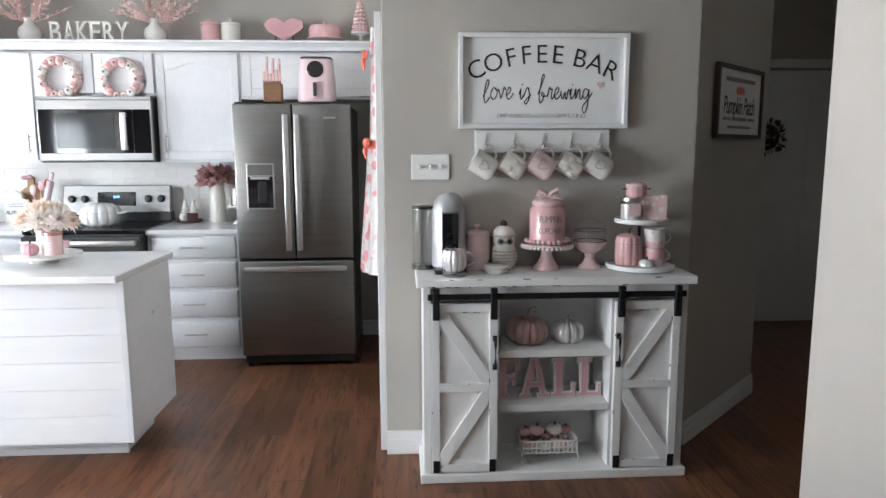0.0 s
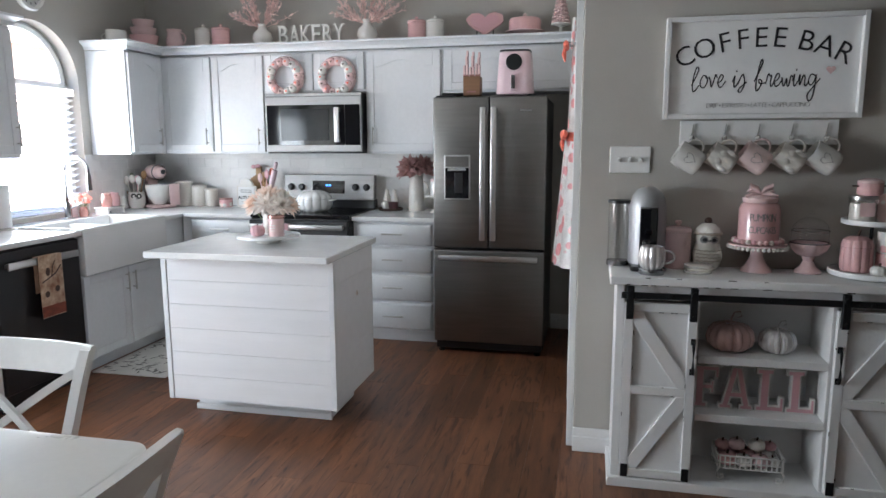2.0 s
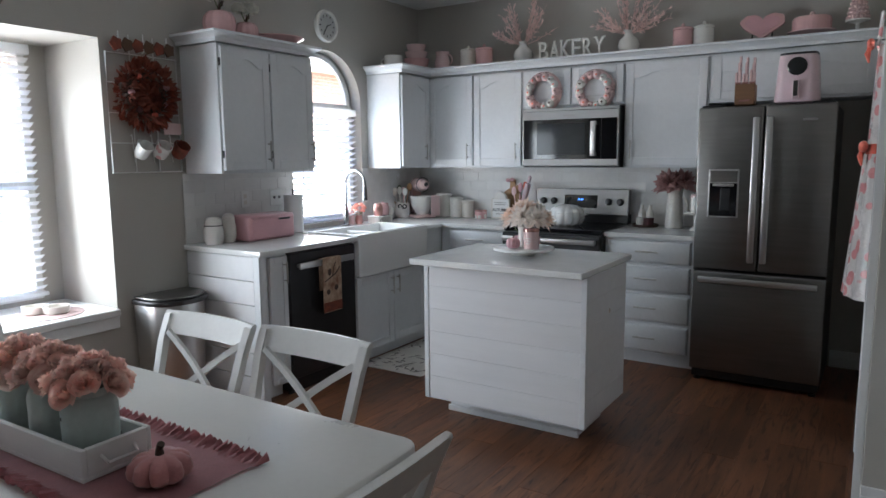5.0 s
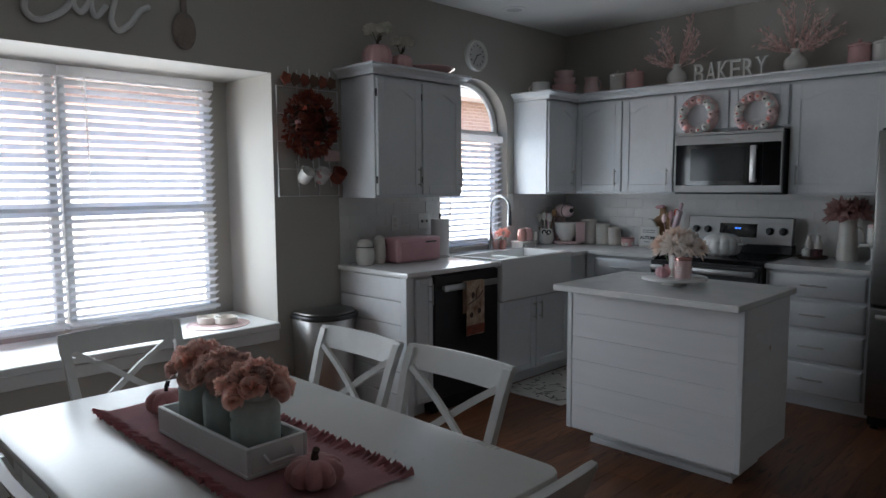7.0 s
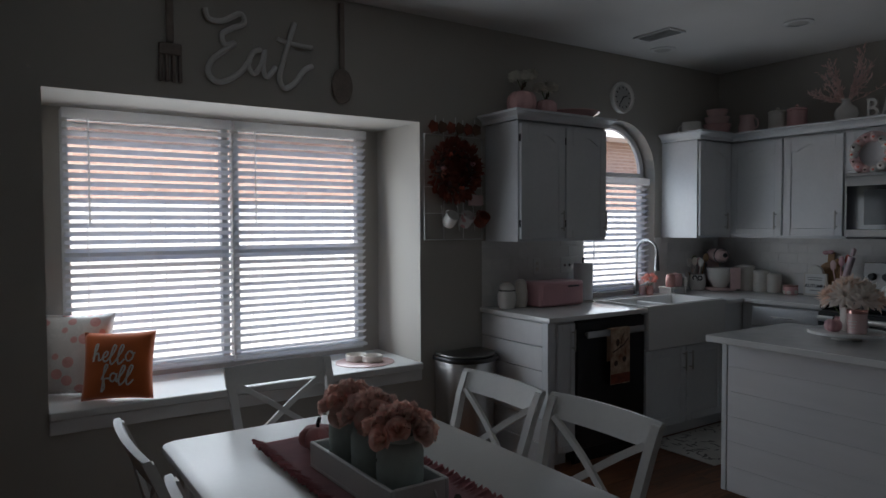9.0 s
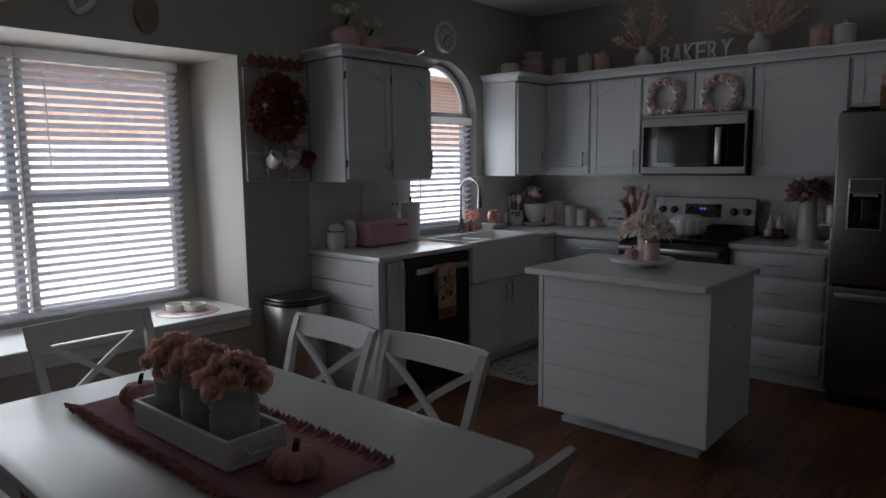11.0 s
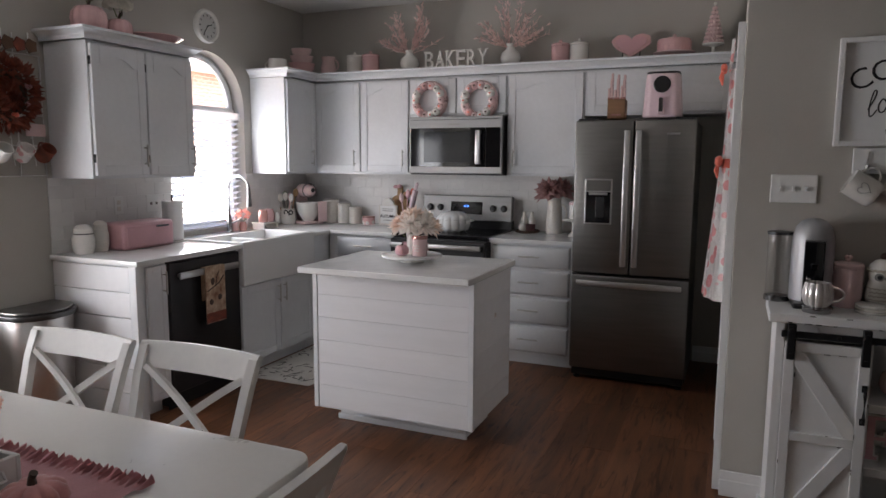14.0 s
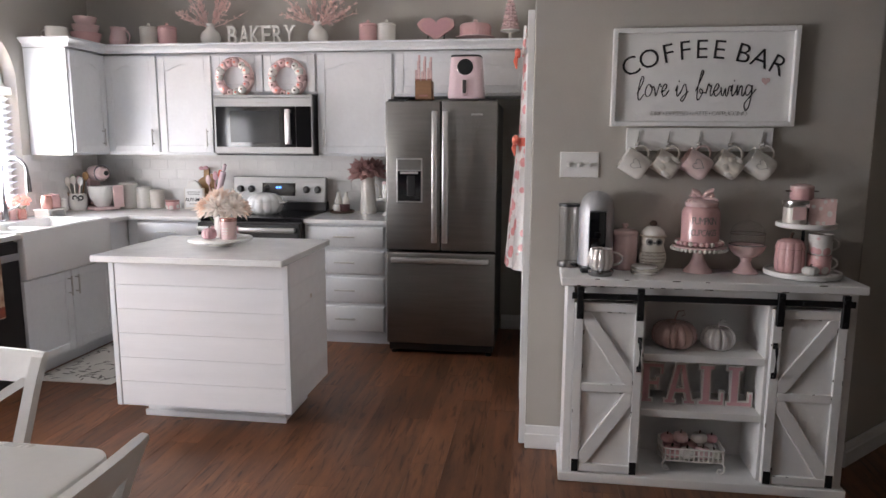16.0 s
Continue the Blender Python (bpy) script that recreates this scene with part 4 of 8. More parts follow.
d1 = barn_door(-W2 + 0.037, -0.252, False)
d2 = barn_door(0.252, W2 - 0.037, True)
for d, xs in ((d1, (-0.532, -0.496, -0.288, -0.252)), (d2, (0.252, 0.288, 0.496, 0.532))):
    chips = []
    for x in xs:
        for k in range(random.choice((1, 2, 3))):
            z, e_ = random.uniform(0.1, 0.72), random.uniform(0.0008, 0.0022)
            chips.append(B((x - e_, x + e_, -0.0072, -0.0058, z, z + random.uniform(0.004, 0.022))))
    for k in range(5):
        x = random.uniform(xs[1], xs[2])
        for z in (0.083, 0.408, 0.444, 0.756):
            if random.random() < 0.28:
                chips.append(B((x, x + random.uniform(0.006, 0.022), -0.0072, -0.0058, z - 0.0012, z + 0.0012)))
    tagged(part("wear", join(*chips), "chip", d, "chipped paint that shows dark wood", smooth=False), kind="stuff")
chips = []
for k in range(16):
    x, w_ = random.uniform(-W2, W2), random.uniform(0.008, 0.03)
    z = random.choice((HT - 0.034, HT - 0.004))
    chips.append(B((x, x + w_, -0.0207, -0.0195, z, z + random.uniform(0.002, 0.005))))
tagged(part("wear", join(*chips), "chip", cb, smooth=False), kind="stuff")


# ---- outside ----
solo("ground", B((-400, -4.2, -400, 400, -0.35, -0.15)), "ground", "pale sunlit yard outside the windows", kind="structure", smooth=False)
fence = thing("garden_fence", "pale sunlit board fence across the yard", "fence", -7.6, 2.0, -0.15)
me = mesh_of(B((-0.012, 0.012, 0, 0.146, 0, 1.85), bevel=0.003), "board", mat("pale weathered fence paint", (0.82, 0.81, 0.79), 0.8, vary=0.06, random_tone=0.05, stretch=(1, 1, 0.1)))
for k in range(130):
    o = new("board", me)
    o.parent = fence
    o.location = (0, -6 + k * 0.15, random.uniform(-0.006, 0.006))
part("fence_rail", B((-0.05, -0.014, -6, 13.5, 0.3, 0.38), (-0.05, -0.014, -6, 13.5, 1.4, 1.48)), "trim", fence)
h = thing("neighbour_house", "red brick neighbouring house with a pale eave", "house", -10.5, 6.0, -0.15)
part("wall", B((-4, 0, -12, 12, 0, 3.6)), "brick", h)
part("fascia", B((0.0, 0.55, -12.2, 12.2, 3.45, 3.65), bevel=0.01), "trim", h, "pale painted eave")
bm = bmesh.new()
vs = [bm.verts.new(p) for p in ((0.6, -12.4, 3.66), (0.6, 12.4, 3.66), (-4, 12.4, 5.8), (-4, -12.4, 5.8))]
f0 = bm.faces.new(vs)
ext = bmesh.ops.extrude_face_region(bm, geom=[f0])
bmesh.ops.translate(bm, vec=(0, 0, 0.08), verts=[v for v in ext["geom"] if isinstance(v, bmesh.types.BMVert)])
part("roof", bm, "roofing", h)


# ---- small shapes used more than once ----
def pumpkin(name, label, x, y, z, r, material, stem="darkwood", high=0.78, lobes=10, curl=True, rz=0, group="", rib=0.10, thin=1.0):
    p = thing(name, label, "pumpkin", x, y, z, rz, group=group)
    prof = [(0, 0.02 * r), (0.35 * r, 0), (0.72 * r, 0.10 * r), (0.95 * r, 0.40 * r), (1.0 * r, 0.75 * r), (0.93 * r, 1.15 * r), (0.70 * r, 1.45 * r), (0.38 * r, 1.56 * r), (0.12 * r, 1.50 * r), (0, 1.46 * r)]
    part("body", lathe([(a, b * high) for a, b in prof], 60, lobes, rib), material, p)
    s = 1.48 * r * high
    if curl:
        pts = [(0, 0, s - 0.01), (0.02 * r, 0, s + 0.25 * r), (0.12 * r, 0.02 * r, s + 0.5 * r), (0.36 * r, 0, s + 0.55 * r), (0.42 * r, -0.04 * r, s + 0.36 * r), (0.26 * r, -0.04 * r, s + 0.30 * r)]
        part("stem", tube(pts, 0.07 * r, 8, radii=[q * thin * r for q in (0.11, 0.09, 0.075, 0.06, 0.05, 0.035)]), stem, p)
    else:
        part("stem", tube([(0, 0, s - 0.01), (0.02 * r, 0, s + 0.2 * r), (0.12 * r, 0, s + 0.38 * r)], 0.1 * r, 8, radii=[0.17 * r, 0.11 * r, 0.12 * r]), stem, p)
    return p


def cup_body(r, h, wall=0.004):
    return [(0, 0), (r * 0.86, 0), (r * 0.95, 0.006), (r, 0.02), (r, h), (r - wall, h), (r - wall, 0.02), (0, 0.012)]


def handle_loop(r, z0, z1, out, thick=0.005):
    """A mug's ear at +x."""
    n = 10
    pts = []
    for k in range(n + 1):
        a = math.pi * k / n
        pts.append((r - 0.003 + out * math.sin(a), 0, (z0 + z1) / 2 - (z1 - z0) / 2 * math.cos(a)))
    return tube(pts, thick, 8)


def mug(name, label, m, r, h, material, out=0.032, lobes=0, group="", heart=None, ear=None, round_=False):
    g = new(name)
    g.matrix_basis = m
    tagged(g, label, "mug", group)
    profile = cup_body(r, h)
    if round_:
        profile = [(0, 0), (r * 0.75, 0), (r * 0.95, h * 0.1), (r * 1.08, h * 0.35), (r * 1.1, h * 0.55), (r * 1.0, h * 0.82), (r * 0.9, h), (r * 0.84, h), (r * 0.95, h * 0.7), (0, h * 0.15)]
    part("cup", lathe(profile, 72 if lobes else 28, lobes, 0.09 if lobes else 0), material, g)
    part("handle", handle_loop(r, h * 0.22, h * 0.82, out), ear or material, g)
    if heart:
        pts = []
        for k in range(26):
            a = 2 * math.pi * k / 26
            hx, hz = 0.021 * math.sin(a) ** 3, 0.0016 * (13 * math.cos(a) - 5 * math.cos(2 * a) - 2 * math.cos(3 * a) - math.cos(4 * a))
            ang = -math.pi / 2 + hx / r
            pts.append((r * 1.004 * math.cos(ang), r * 1.004 * math.sin(ang), h * 0.5 + hz))
        part("heart_motif", tube(pts, 0.0011, 5, closed=True), heart, g)
    return g


def canister(name, label, x, y, z, r, h, material, knob="ball", lid=None, group=""):
    c = thing(name, label, "canister", x, y, z, group=group)
    part("jar", lathe([(0, 0), (r * 0.95, 0), (r, 0.006), (r, h - 0.004), (r * 0.96, h), (0, h)], 32), material, c)
    part("lid", lathe([(0, h + 0.001), (r * 1.03, h + 0.001), (r * 1.03, h + 0.012), (r * 0.9, h + 0.02), (r * 0.4, h + 0.026), (0, h + 0.028)], 32), lid or material, c)
    if knob == "heart":
        part("knob", join(ball(0.009, (-0.006, 0, h + 0.042)), ball(0.009, (0.006, 0, h + 0.042)), ball(0.009, (0, 0, h + 0.033))), lid or material, c)
    elif knob:
        part("knob", ball(r * 0.2, (0, 0, h + 0.03 + r * 0.1)), lid or material, c)
    return c


def bent_words(text, size, r, spacing=1.0):
    """Lettering wrapped round a jar of that radius, on its -y side."""
    bm = words(text, size, 0.0008, spacing)
    for v in bm.verts:
        a = v.co.x / r
        rad = r + 0.0006 - v.co.y
        v.co.x, v.co.y = rad * math.sin(a), -rad * math.cos(a)
    return bm


# ---- coffee bar wall ----
s = thing("wall_sign", "white framed coffee bar sign with black lettering", "sign", 0.849, 3.088, 1.731)
hw, hh = 0.380, 0.206
part("board", B((-hw + 0.015, hw - 0.015, -0.012, 0, -hh + 0.015, hh - 0.015)), "paper", s)
part("frame", B((-hw, -hw + 0.02, -0.034, 0, -hh, hh), (hw - 0.02, hw, -0.034, 0, -hh, hh), (-hw + 0.02, hw - 0.02, -0.034, 0, hh - 0.02, hh), (-hw + 0.02, hw - 0.02, -0.034, 0, -hh, -hh + 0.02), bevel=0.002), "trim", s)
text, R = "COFFEE BAR", 0.70
steps = [0.0, 0.074, 0.146, 0.208, 0.270, 0.334, 0.385, 0.424, 0.490, 0.558]
for ch_, d in zip(text, steps):
    if ch_ == " ":
        continue
    a = (d - 0.279) * 1.115 / R
    part("letter", moved(words(ch_, 0.114, 0.001, bold=-0.0007), pose(R * math.sin(a), -0.0128, 0.116 - R + R * math.cos(a) - 0.002) @ Matrix.Rotation(a, 4, "Y")), "ink", s, smooth=False)
GLYPHS = {
    "l": (0.55, [(-0.08, 0.2), (0.28, 0.95), (0.42, 1.5), (0.27, 1.58), (0.1, 1.0), (0.0, 0.3), (0.05, -0.25), (0.22, -0.22), (0.5, 0.2)]),
    "o": (0.68, [(0.5, 0.85), (0.25, 0.95), (0.03, 0.45), (0.15, 0.02), (0.42, 0.1), (0.58, 0.6), (0.42, 0.95), (0.5, 0.75), (0.72, 0.8)]),
    "v": (0.62, [(0.0, 0.85), (0.12, 0.5), (0.2, 0.05), (0.35, 0.45), (0.5, 1.02), (0.62, 0.75)]),
    "e": (0.62, [(0.0, 0.35), (0.3, 0.5), (0.45, 0.85), (0.28, 0.98), (0.08, 0.5), (0.18, 0.03), (0.4, 0.1), (0.65, 0.5)]),
    "i": (0.42, [(0.0, 0.4), (0.15, 0.9), (0.1, 0.3), (0.18, 0.0), (0.4, 0.35)]),
    "s": (0.68, [(-0.05, 0.2), (0.28, 0.98), (0.42, 0.7), (0.45, 0.15), (0.2, -0.38), (0.02, -0.3), (0.2, 0.0), (0.62, 0.4)]),
    "b": (0.78, [(-0.05, 0.4), (0.3, 1.3), (0.5, 1.9), (0.38, 2.05), (0.2, 1.2), (0.08, 0.2), (0.15, -0.32), (0.4, 0.0), (0.5, 0.42), (0.3, 0.58), (0.35, 0.25), (0.75, 0.3)]),
    "r": (0.55, [(0.0, 0.2), (0.18, 0.98), (0.3, 0.8), (0.42, 0.85), (0.35, 0.3), (0.42, 0.0), (0.6, 0.3)]),
    "w": (0.76, [(0.0, 0.7), (0.08, 0.15), (0.2, 0.05), (0.35, 0.6), (0.4, 0.1), (0.52, 0.05), (0.65, 0.78), (0.8, 0.7)]),
    "n": (0.72, [(0.0, 0.3), (0.12, 0.88), (0.12, 0.05), (0.35, 0.78), (0.48, 0.7), (0.48, 0.1), (0.6, 0.02), (0.75, 0.35)]),
    "g": (0.85, [(0.5, 0.75), (0.2, 0.88), (0.02, 0.4), (0.2, 0.05), (0.45, 0.4), (0.55, 0.85), (0.5, 0.0), (0.35, -0.9), (0.12, -1.15), (0.0, -0.7), (0.3, -0.2), (0.85, 0.55)]),
}
pen, unit = -0.266, 0.0520
for ch_ in "love is brewing":
    if ch_ == " ":
        pen += 0.55 * unit
        continue
    step_, pts = GLYPHS[ch_]
    bm = stroke([(x * unit, z * unit) for x, z in pts], 0.0024, 5)
    for v in bm.verts:
        v.co.y *= 0.25
    part("letter", moved(bm, pose(pen, -0.0128, -0.078)), "ink", s, "black handwritten letter")
    if ch_ == "i":
        part("letter_dot", moved(ball(0.0034, (0.014, 0, 0.064), (1, 0.2, 1.2), 1), pose(pen, -0.0128, -0.078)), "ink", s)
    pen += step_ * unit
part("small_lettering", moved(words("DRIP • ESPRESSO • LATTE • CAPPUCCINO", 0.027, 0.001, 0.80, bold=-0.0006), pose(-0.008, -0.0128, -0.152)), "grey_ink", s, smooth=False)
hp = [(0.0175 * math.sin(a) ** 3, 0.0011 * (13 * math.cos(a) - 5 * math.cos(2 * a) - 2 * math.cos(3 * a) - math.cos(4 * a))) for a in (2 * math.pi * k / 30 for k in range(30))]
part("heart", moved(plate(hp, 0.001), pose(0.258, -0.0125, -0.016)), "pink2", s)

hb = thing("hook_board", "white board with five metal hooks for mugs", "hook rack", 0.848, 3.088, 1.468)
part("board", B((-0.305, 0.305, -0.018, 0, -0.05, 0.05), bevel=0.002), "trim", hb)
for k in range(5):
    x = -0.258 + k * 0.129
    part("hook", join(tube([(x + 0.006, -0.024, 0.035), (x, -0.022, -0.008), (x - 0.002, -0.03, -0.030), (x - 0.002, -0.05, -0.036), (x - 0.002, -0.062, -0.020)], 0.003, 6), ball(0.0115, (x, -0.03, -0.022)), ball(0.0055, (x - 0.002, -0.063, -0.018))), "nickel", hb, "small metal hook")
for k in range(5):
    x = 0.848 - 0.258 + k * 0.129
    m = pose(x + 0.030, 3.035, 1.433) @ pose(0, 0, 0, 0, -58, 0) @ pose(-0.083, 0, -0.055)
    if k % 2 == 0:
        mug("mug", ("pink" if k == 2 else "white") + " ceramic mug with an outlined heart hung on a hook", m, 0.053, 0.110, "blush" if k == 2 else "white", 0.036, group="mugs on the hook board", heart="grey_ink")
    else:
        g = mug("mug", "cream owl-shaped ceramic mug hung on a hook", m, 0.050, 0.106, "cream", 0.038, lobes=5, group="mugs on the hook board")
        for sx in (-1, 1):
            part("owl_eye", moved(lathe([(0, 0), (0.013, 0), (0.014, 0.004), (0.008, 0.006), (0, 0.006)], 16), pose(sx * 0.017, -0.043, 0.066, 90)), "cream", g)
        part("wing", join(ball(0.02, (-0.032, -0.032, 0.034), (0.8, 0.5, 1.2)), ball(0.02, (0.032, -0.032, 0.034), (0.8, 0.5, 1.2))), "white", g)

sw = thing("switch_plate", "white triple light switch plate", "light switch", 0.3435, 3.088, 1.355)
part("plate", B((-0.0855, 0.0855, -0.006, 0, -0.057, 0.057), bevel=0.003), "plate_sw", sw)
for x in (-0.046, 0, 0.046):
    part("toggle", moved(B((-0.005, 0.005, -0.014, 0, -0.005, 0.011), bevel=0.0015), pose(x, -0.005, 0, 20)), "plate_sw", sw)
    part("surround", B((x - 0.009, x + 0.009, -0.0068, -0.006, -0.016, 0.016)), "grout", sw)

# ---- things on the coffee bar ----
ZB = 0.901
cm = thing("coffee_machine", "silver capsule coffee machine with a clear water tank", "coffee maker", 0.421, 2.985, ZB)
part("base", B((-0.07, 0.07, -0.11, 0.09, 0, 0.02), bevel=0.006), "black", cm)
body = lathe([(0, 0.02), (0.068, 0.02), (0.068, 0.24), (0.066, 0.27), (0.058, 0.305), (0.042, 0.33), (0.02, 0.342), (0, 0.345)], 36)
part("body", moved(body, pose(0, 0.02, 0) @ Matrix.Diagonal((1.12, 1.12, 1, 1))), "silver", cm, "silver rounded body")
part("front_panel", B((-0.035, 0.035, -0.0675, -0.03, 0.022, 0.258), bevel=0.004, seg=2), "blackglass", cm)
part("trim_line", tube([(-0.037, -0.064, 0.262), (0.0, -0.068, 0.262), (0.037, -0.064, 0.262)], 0.003, 6), "chrome", cm)
part("spout", B((-0.014, 0.014, -0.082, -0.066, 0.15, 0.175), bevel=0.004), "blackglass", cm)
part("drip_tray", lathe([(0, 0.0), (0.05, 0.0), (0.052, 0.018), (0.044, 0.022), (0, 0.022)], 28), "chrome", cm).location = (0.012, -0.135, 0)
tk = part("water_tank", moved(lathe([(0.045, 0.015), (0.045, 0.27), (0.043, 0.27), (0.043, 0.018), (0, 0.018)], 28), pose(-0.116, 0.06, 0)), "jar", cm, "clear water tank")
part("tank_lid", moved(lathe([(0, 0.27), (0.048, 0.27), (0.048, 0.282), (0, 0.285)], 28), pose(-0.116, 0.06, 0)), "black", tk)
part("tank_base", moved(lathe([(0, 0), (0.049, 0), (0.049, 0.02), (0, 0.022)], 28), pose(-0.116, 0.06, 0)), "chrome", tk)
mug("mug", "pearly white pumpkin-shaped mug on the drip tray", pose(0.433, 2.852, ZB + 0.0225), 0.050, 0.090, "pearl", 0.040, lobes=12, round_=True)

canister("canister", "pink ceramic canister with a heart knob", 0.549, 3.022, ZB, 0.056, 0.152, "pink2", "heart")

owl = thing("owl_jar", "cream ceramic owl cookie jar with a knitted hat", "cookie jar", 0.668, 3.015, ZB)
owl.scale = (0.9, 0.9, 0.84)
part("body", lathe([(0, 0), (0.045, 0.002), (0.058, 0.02), (0.064, 0.06), (0.060, 0.10), (0.052, 0.13), (0, 0.13)], 36), "cream", owl)
part("head", lathe([(0, 0.125), (0.050, 0.128), (0.056, 0.155), (0.052, 0.182), (0, 0.186)], 36), "cream", owl)
part("hat", lathe([(0.056, 0.172), (0.058, 0.186), (0.052, 0.205), (0.032, 0.226), (0, 0.236)], 72, 24, 0.06), "white", owl)
part("hat_brim", tube([(0.058 * math.cos(2 * math.pi * k / 36), 0.058 * math.sin(2 * math.pi * k / 36), 0.178 + 0.003 * (k % 2)) for k in range(36)], 0.007, 7, closed=True), "tan", owl)
part("pompom", ball(0.018, (0, 0, 0.242)), "darkwood", owl)
for sx in (-1, 1):
    e = part("eye", moved(lathe([(0, 0), (0.019, 0), (0.017, 0.006), (0, 0.008)], 20), pose(sx * 0.021, -0.046, 0.152, 90, 0, sx * 14)), "grey_ink", owl)
    part("pupil", moved(lathe([(0, 0), (0.010, 0), (0.009, 0.004), (0, 0.005)], 16), pose(sx * 0.021, -0.0535, 0.152, 90, 0, sx * 14)), "ink", e)
    part("wing", ball(0.028, (sx * 0.052, -0.018, 0.065), (0.45, 0.7, 1.4)), "cream", owl)
    part("foot", ball(0.014, (sx * 0.02, -0.045, 0.008), (1, 1.2, 0.6)), "cream", owl)
part("beak", moved(lathe([(0.007, 0), (0, 0.014)], 8), pose(0, -0.056, 0.148, 120)), "grey_ink", owl)
for z in (0.045, 0.062, 0.079, 0.096):
    part("knit_row", tube([(0.0645 * (1 - abs(z - 0.06) * 1.6) * math.cos(2 * math.pi * k / 40), 0.0645 * (1 - abs(z - 0.06) * 1.6) * math.sin(2 * math.pi * k / 40), z + 0.004 * (k % 2)) for k in range(40)], 0.0025, 5, closed=True), "tan", owl)

for k in range(3):
    solo("coaster", lathe([(0, 0), (0.052, 0), (0.056, 0.004), (0.056, 0.009), (0.052, 0.011), (0, 0.0105)], 32), "white" if k != 1 else "cream", "round white ceramic coaster in a small stack", "coaster", group="stacked coasters", at=(0.622, 2.915, ZB + k * 0.0115))

cs = thing("cake_stand", "pink pedestal cake stand with a scalloped white edge", "cake stand", 0.860, 2.995, ZB)
part("pedestal", lathe([(0, 0), (0.062, 0), (0.060, 0.008), (0.040, 0.03), (0.026, 0.06), (0.022, 0.09), (0.035, 0.105), (0, 0.105)], 36), "pink2", cs)
part("plate", lathe([(0, 0.105), (0.10, 0.106), (0.112, 0.109), (0.112, 0.116), (0, 0.118)], 44), "pink2", cs)
part("scalloped_rim", join(*[ball(0.0085, (0.112 * math.cos(2 * math.pi * k / 36), 0.112 * math.sin(2 * math.pi * k / 36), 0.103), (1, 1, 1.1), 1) for k in range(36)]), "white", cs, "white lace-like scalloped rim")
bd = thing("bead_garland", "ring of pink and white wooden beads", "garland", 0.860, 2.995, ZB + 0.1185)
for k in range(26):
    a = 2 * math.pi * k / 26
    part("bead", ball(0.0105, (0.092 * math.cos(a), 0.092 * math.sin(a), 0.0105), (1, 1, 1), 2), ("pink", "pink2", "pinkm", "cream")[(k * 7) % 4], bd)
cj = thing("cookie_jar", "pink ceramic jar lettered pumpkin cupcakes with a bow on its lid", "cookie jar", 0.860, 2.995, ZB + 0.119)
part("jar", lathe([(0, 0), (0.072, 0), (0.079, 0.008), (0.079, 0.14), (0.072, 0.158), (0.062, 0.166), (0, 0.166)], 44), "pink", cj)
part("lid", lathe([(0, 0.166), (0.066, 0.166), (0.068, 0.172), (0.068, 0.184), (0.05, 0.194), (0, 0.198)], 40), "pink2", cj)
for text_, size_, z in (("PUMPKIN", 0.030, 0.108), ("CUPCAKES", 0.027, 0.058)):
    part("lettering", moved(bent_words(text_, size_, 0.079, 0.79), pose(0, 0, z) @ Matrix.Diagonal((1, 1, 1.45, 1))), "grey_ink", cj, smooth=False)
bow = []
for sx in (-1, 1):
    bow.append(tube([(0, 0, 0.20), (sx * 0.018, -0.004, 0.222), (sx * 0.04, 0, 0.232), (sx * 0.045, 0.004, 0.215), (sx * 0.02, 0.002, 0.203), (0, 0, 0.20)], 0.008, 8, radii=[0.006, 0.011, 0.013, 0.012, 0.008, 0.005]))
    bow.append(tube([(0, 0, 0.20), (sx * 0.03, -0.012, 0.199), (sx * 0.062, -0.02, 0.192)], 0.006, 6, radii=[0.005, 0.009, 0.006]))
part("bow", join(*bow), "pink2", cj, "pink satin bow")

cd = thing("candy_dish", "pink fluted pedestal dish with a clear glass dome", "candy dish", 1.058, 3.0, ZB)
part("pedestal", lathe([(0, 0), (0.052, 0), (0.050, 0.008), (0.030, 0.025), (0.020, 0.05), (0.026, 0.068), (0, 0.068)], 36), "pink2", cd)
part("bowl", lathe([(0.018, 0.066), (0.045, 0.075), (0.066, 0.095), (0.078, 0.122), (0.074, 0.122), (0.06, 0.10), (0, 0.082)], 60, 12, 0.06), "pink2", cd)
dm = part("dome", lathe([(0.070, 0.122), (0.071, 0.165), (0.064, 0.195), (0.045, 0.216), (0.018, 0.226), (0, 0.227)], 64, 16, 0.05), "jar", cd, "clear glass dome")
part("knob", lathe([(0, 0.225), (0.006, 0.226), (0.005, 0.234), (0.010, 0.242), (0.007, 0.252), (0, 0.254)], 18), "jar", dm)
part("dome_rim", tube([(0.0715 * math.cos(2 * math.pi * k / 36), 0.0715 * math.sin(2 * math.pi * k / 36), 0.124) for k in range(36)], 0.0022, 6, closed=True), "chrome", dm)
part("dome_band", tube([(0.0705 * math.cos(2 * math.pi * k / 36), 0.0705 * math.sin(2 * math.pi * k / 36), 0.172) for k in range(36)], 0.0016, 6, closed=True), "chrome", dm)

